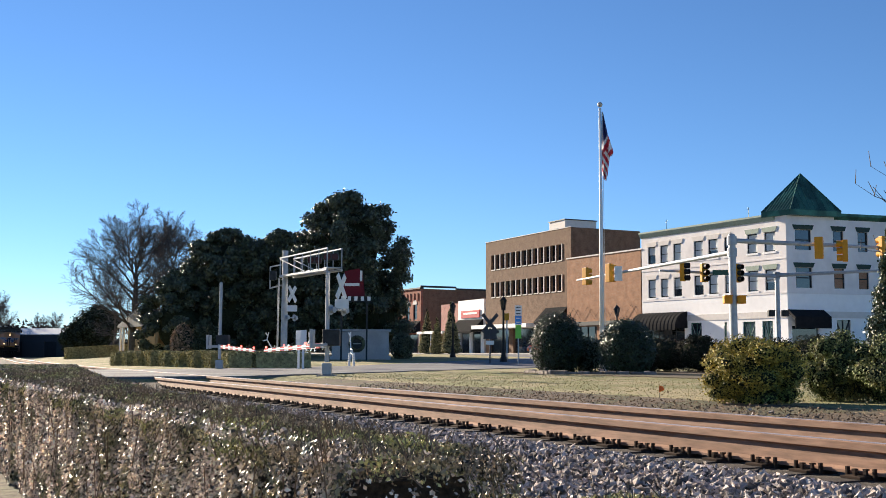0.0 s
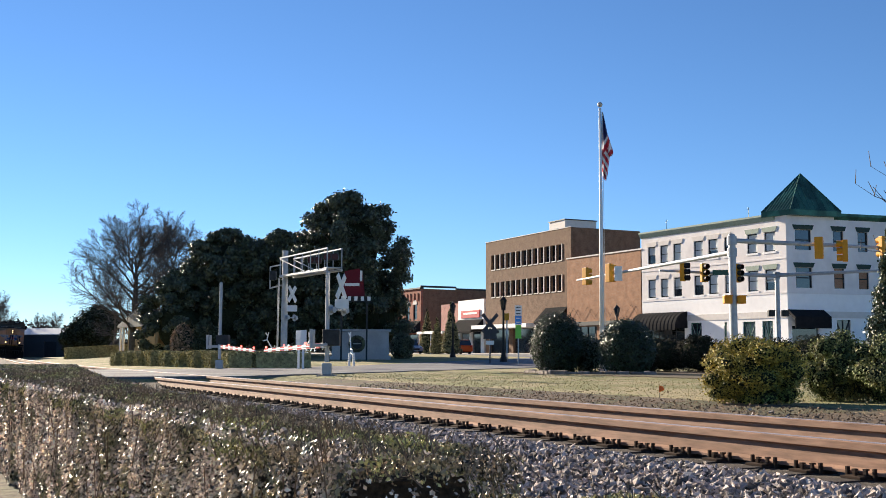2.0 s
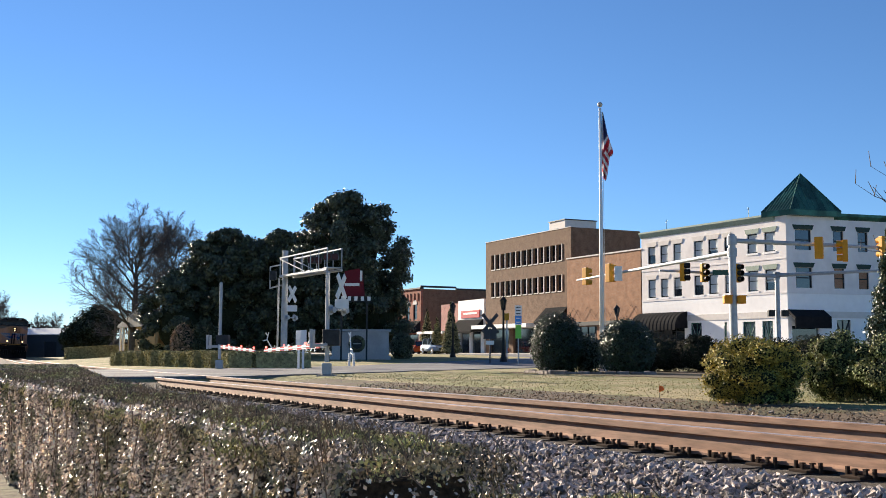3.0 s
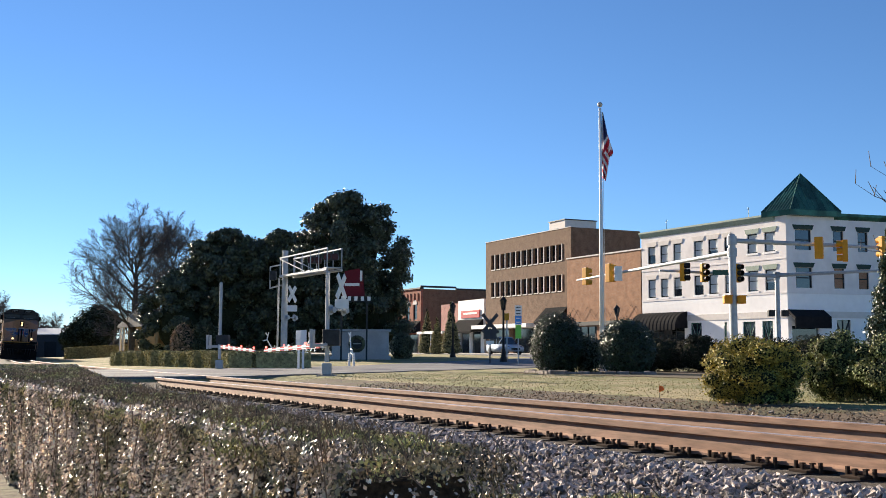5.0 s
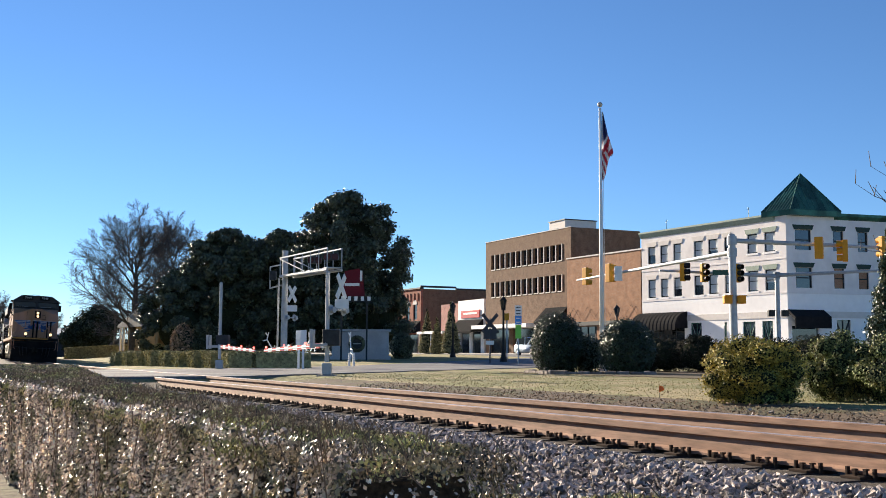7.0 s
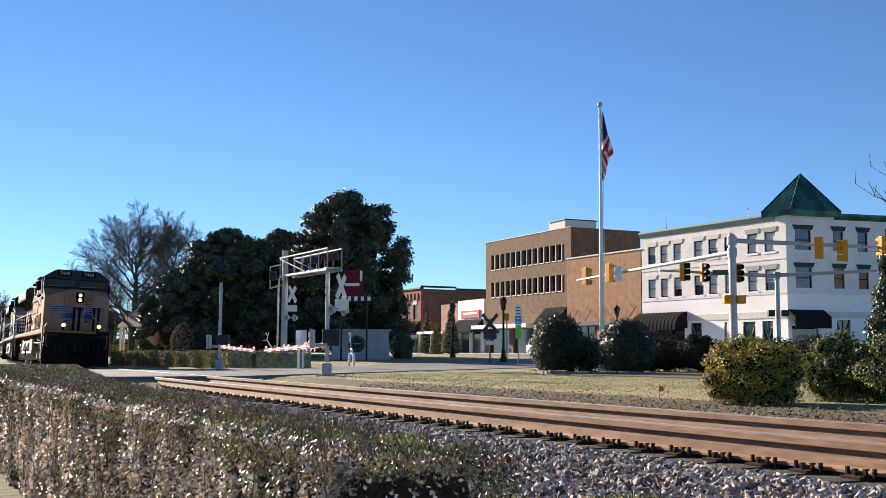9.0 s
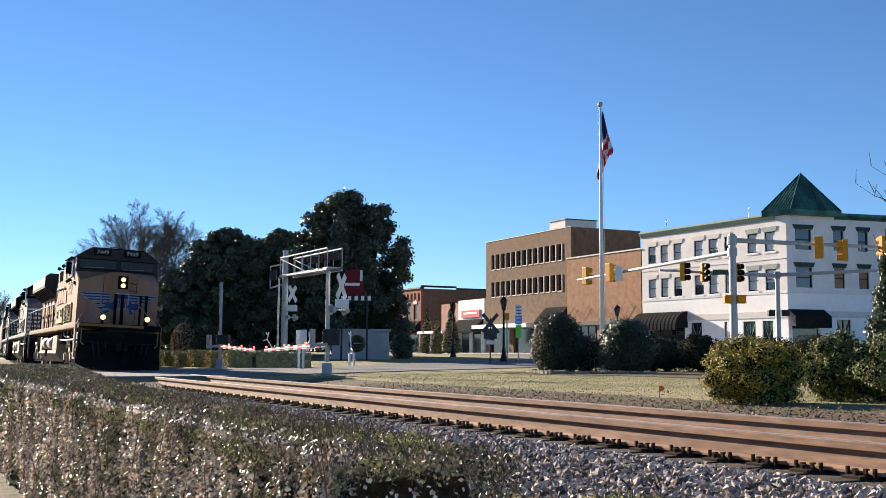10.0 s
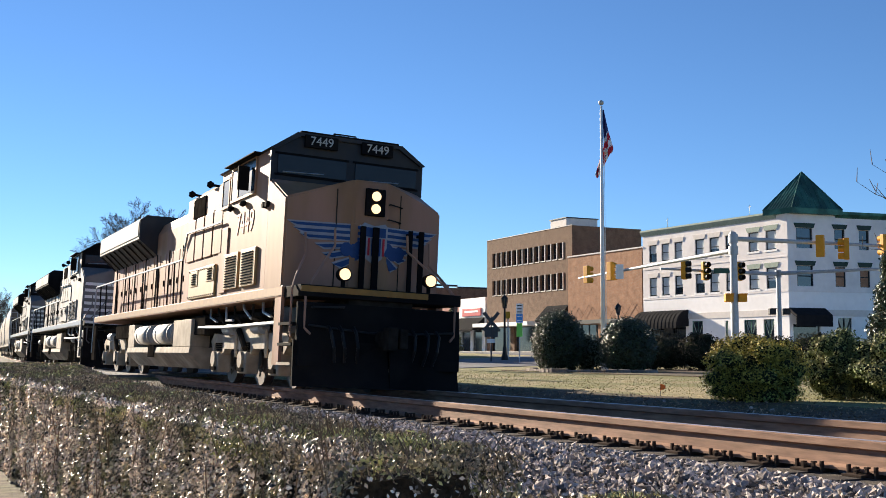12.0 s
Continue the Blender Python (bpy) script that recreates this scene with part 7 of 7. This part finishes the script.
def hopper_car():
    """Covered hopper with curved sides, roof walk, end ladders and sloped bays."""
    h = empty("hopper_car", Matrix(), "weathered grey covered hopper wagon", "wagon", "wagons of the train")
    prof = [(-1.3, 1.0), (-1.5, 1.6), (-1.56, 2.4), (-1.55, 3.2), (-1.45, 3.9), (-1.2, 4.3), (-0.7, 4.5), (0.7, 4.5), (1.2, 4.3), (1.45, 3.9), (1.55, 3.2), (1.56, 2.4), (1.5, 1.6), (1.3, 1.0)]
    part("body", prism(prof, -15.6, -1.6), M["hopper"], h)
    for k in range(3):
        x = -13.0 + k * 4.3
        part("bay", prism([(x - 1.9, 1.0), (x + 1.9, 1.0), (x + 0.5, 0.35), (x - 0.5, 0.35)], -1.1, 1.1, "y"), M["hopper"], h)
    part("sill", boxes((-17.0, -0.2, -1.5, 1.5, 1.02, 1.2)), M["hopper"], h)
    part("roof_walk", boxes((-16.0, -1.2, -0.4, 0.4, 4.55, 4.6)), M["galv"], h)
    for x in (-1.0, -16.2):
        bm = bmesh.new()
        for k in range(8):
            rod(bm, (x, -1.5, 1.2 + k * 0.4), (x, -1.05, 1.2 + k * 0.4), 0.02, n=5)
        rod(bm, (x, -1.5, 1.0), (x, -1.5, 4.1), 0.025, n=5)
        rod(bm, (x, -1.05, 1.0), (x, -1.05, 4.1), 0.025, n=5)
        part("ladder", bm, M["galv"], h)
    for xc in (-2.6, -14.6):
        for s in (-1, 1):
            part("truck_frame", prism([(xc - 1.2, 0.55), (xc - 0.5, 0.85), (xc + 0.5, 0.85), (xc + 1.2, 0.55), (xc + 0.9, 0.35), (xc + 0.4, 0.3), (xc - 0.4, 0.3), (xc - 0.9, 0.35)], s * 1.0 - 0.07, s * 1.0 + 0.07, "y"), M["underframe"], h)
        for dx in (-0.9, 0.9):
            wheelset(h, xc + dx, 0.46)
    return h


lead, lead_wheels = locomotive("faded yellow diesel locomotive with grey cab roof and lit headlamps", M["loco_yellow"], M["loco_grey"], M["loco_yellow"], M["truck_tan"], False, True)
second_loco, second_wheels = locomotive("dusty black diesel locomotive with white nose stripes", M["loco_dusty"], M["loco_black"], M["loco_dusty"], M["truck_tan"], True, False)
third_loco, third_wheels = locomotive("dusty black trailing diesel locomotive in the train", M["loco_dusty"], M["loco_black"], M["loco_dusty"], M["truck_tan"], True, False)
cars_behind = [hopper_car()]
for _ in range(3):
    cars_behind.append(copy_thing(cars_behind[0], Matrix()))

SPEED, S_END = 13.4, 6.24
LEAD_T, LEAD_S = (0, 4, 7, 8, 9, 10, 11, 12), (1.5, 1.8, 2.4, 2.5, 2.3, 1.6, 0.7, 0.0)      # it slows a little as it comes


def train_pose(t, behind, length):
    """A vehicle's pose when its nose is a distance behind the train's front; it stands on the chord of its length."""
    s = S_END + SPEED * (12.0 - t) + behind - float(np.interp(t, LEAD_T, LEAD_S))
    x0, y0, _ = on_track(s + 1.0)
    x1, y1, _ = on_track(s + length - 2.0)
    xn, yn, _ = on_track(s)
    head = math.degrees(math.atan2(y0 - y1, x0 - x1))
    # canted a little towards the inside of the curve, about the near rail
    return Matrix.Translation((xn, yn, 0.0)) @ pose(0, 0, 0, 0, 0, head) @ pose(0, -0.83, 0) @ pose(0, 0, 0, -2.4) @ pose(0, 0.7525, 0)


# ---------------------------------------------------------------- cars
M["orange_car"] = material("orange_car_paint", (0.72, 0.13, 0.03), 0.25, 0.2, vary=0.05)
M["white_car"] = material("silver_blue_car_paint", (0.36, 0.43, 0.52), 0.25, 0.2, vary=0.04)
M["tyre"] = material("tyre_rubber", (0.02, 0.02, 0.02), 0.85, vary=0.2)
M["chrome"] = material("bright_alloy", (0.6, 0.6, 0.62), 0.25, 0.9, vary=0.1)
M["tail"] = material("red_tail_lens", (0.45, 0.02, 0.02), 0.25, vary=0.1)


def car(name, label, paint, length, h, hatch):
    """x forward from the rear bumper to the front, origin at the middle on the road."""
    c = empty(name, Matrix(), label, "car")
    L = length / 2
    low = [(-L, 0.45), (-L + 0.05, 0.95), (-L + 0.3, 1.02), (L - 1.35, 0.98), (L - 0.25, 0.82), (L, 0.6), (L - 0.03, 0.3), (-L + 0.05, 0.28)]
    body = prism(low, -0.9, 0.9, "y")
    bmesh.ops.bevel(body, geom=list(body.edges), offset=0.06, segments=2, affect="EDGES")
    b = part("body", body, paint, c, smooth=True)
    rear = -L + (0.18 if hatch else 0.75)
    cab = [(rear - 0.1, 0.98), (rear + 0.35, h - 0.04), (rear + 0.8, h), (L - 2.2, h), (L - 1.25, 0.97)]
    g = part("greenhouse", prism(cab, -0.74, 0.74, "y"), M["glass"], c)
    part("roof", prism([(rear + 0.3, h - 0.06), (rear + 0.8, h + 0.012), (L - 2.2, h + 0.012), (L - 2.12, h - 0.05)], -0.73, 0.73, "y"), paint, c)
    for s in (-1, 1):
        for x0, x1 in ((rear + 0.05, rear + 0.45), (-0.35, -0.25), (L - 2.2, L - 1.25)):
            z1 = 0.98 if x1 > 1 and x0 > 0 else h
            bm = rod(bmesh.new(), (x0 if x0 < 0.4 else x0, s * 0.745, h - 0.03 if x0 > 0.4 else 0.98), (x1, s * 0.745, 0.98 if x0 > 0.4 else h - 0.03), 0.045, n=6)
            part("pillar", bm, paint, c)
        part("mirror", ball(bmesh.new(), (L - 1.55, s * 0.98, 1.05), 0.1, 0.7, 1, 0.7, 1), paint, c)
        part("headlight", ball(bmesh.new(), (L - 0.2, s * 0.68, 0.72), 0.14, 1, 1.2, 0.6, 2), M["chrome"], c)
        part("taillight", boxes((-L - 0.005, -L + 0.12, s * 0.72 - 0.14, s * 0.72 + 0.14, 0.78, 0.98), bevel=0.02), M["tail"], c)
        part("door_seam", boxes((-0.32, -0.3, s * 0.905 - 0.004, s * 0.905 + 0.004, 0.4, 0.95), (0.72, 0.74, s * 0.905 - 0.004, s * 0.905 + 0.004, 0.4, 0.92)), M["black"], b)
    part("grille", boxes((L - 0.04, L + 0.01, -0.45, 0.45, 0.45, 0.62), bevel=0.01), M["black"], c)
    wheels = []
    for x in (-L + 0.85, L - 0.9):
        for s in (-1, 1):
            w = part("wheel", rod(bmesh.new(), (0, -0.11, 0), (0, 0.11, 0), 0.33, n=22), M["tyre"], c)
            w.location = (x, s * 0.82, 0.33)
            bm = rod(bmesh.new(), (0, s * 0.112, 0), (0, s * 0.12, 0), 0.21, n=16)
            for k in range(5):
                a = k * 2 * math.pi / 5
                rod(bm, (0, s * 0.121, 0), (0.2 * math.cos(a), s * 0.121, 0.2 * math.sin(a)), 0.03, n=5)
            part("rim", bm, M["chrome"], w)
            wheels.append(w)
    return c, wheels


orange_car, orange_wheels = car("car", "orange compact crossover driving along the main street", M["orange_car"], 4.3, 1.6, True)
white_car, white_wheels = car("car", "silver-blue compact SUV driving along the main street", M["white_car"], 4.6, 1.66, True)


def street_pose(s, u, forward):
    x, y, th = on_track(s, u)
    head = math.degrees(th) + (90 if not forward else -90)
    return pose(x, y, gz(x, y) + 0.03, 0, 0, head)


# ---------------------------------------------------------------- everything that moves
ORANGE_S = ((0, 82.5), (0.5, 87.2), (1, 92.4), (1.5, 98.3), (2, 104.4), (2.5, 111.0), (3, 118.5), (4, 134), (6, 165), (9, 212), (12, 259))
WHITE_S = ((0, 122.5), (1, 115.5), (2, 108.5), (2.5, 104.8), (3, 100.2), (4, 90.7), (4.8, 83.5), (5.2, 80.9), (5.6, 78.9), (6, 77.8), (6.5, 76.8), (7, 76.0), (9, 73.5), (12, 71.0))


def motions():
    times = [float(k) for k in range(13)]
    walk(lead, [(t, train_pose(t, 0.0, 20.4)) for t in times])
    walk(second_loco, [(t, train_pose(t, 24.0, 20.4)) for t in times])
    walk(third_loco, [(t, train_pose(t, 47.5, 20.4)) for t in times])
    for k, c in enumerate(cars_behind):
        walk(c, [(t, train_pose(t, 71.0 + 17.6 * k, 17.0)) for t in times])
    step = 1 / 30
    for w in lead_wheels + second_wheels + third_wheels:
        loc = tuple(w.location)
        walk(w, [(k * step, pose(*loc, 0, math.degrees(k * step * SPEED / 0.53) % 360, 0)) for k in range(361)])
    for thing, wheels, path, u, forward in ((orange_car, orange_wheels, ORANGE_S, 48.0, False), (white_car, white_wheels, WHITE_S, 43.5, True)):
        walk(thing, [(t, street_pose(s, u, forward)) for t, s in path])
        ts, ss = [p[0] for p in path], [p[1] for p in path]
        for w in wheels:
            loc = tuple(w.location)
            walk(w, [(k * step, pose(*loc, 0, math.degrees(abs(np.interp(k * step, ts, ss) - ss[0]) / 0.33) % 360, 0)) for k in range(361)])
    walk(flag_upper, [(0, pose(0, 0, 0, 0, 0, -8)), (5, pose(0, 0, 0, 0, 0, -3)), (8, pose(0, 0, 0, 0, 0, -10)), (9, pose(0, 0, 0, 0, 0, -12)), (10, pose(0, 0, 0, 0, 0, -28)), (12, pose(0, 0, 0, 0, 0, -42))])
    # the lower fold swings about the place where it leaves the upper one
    swing = lambda a, turn: Matrix.Translation((0.2, 0, 9.7)) @ pose(0, 0, 0, 0, a, turn) @ Matrix.Translation((-0.2, 0, -9.7))
    walk(flag_lower, [(0, swing(0, -8)), (5, swing(1, -4)), (7, swing(5, -8)), (9, swing(5, -10)), (10, swing(15, -20)), (11, swing(23, -25)), (12, swing(20, -25))])


motions()
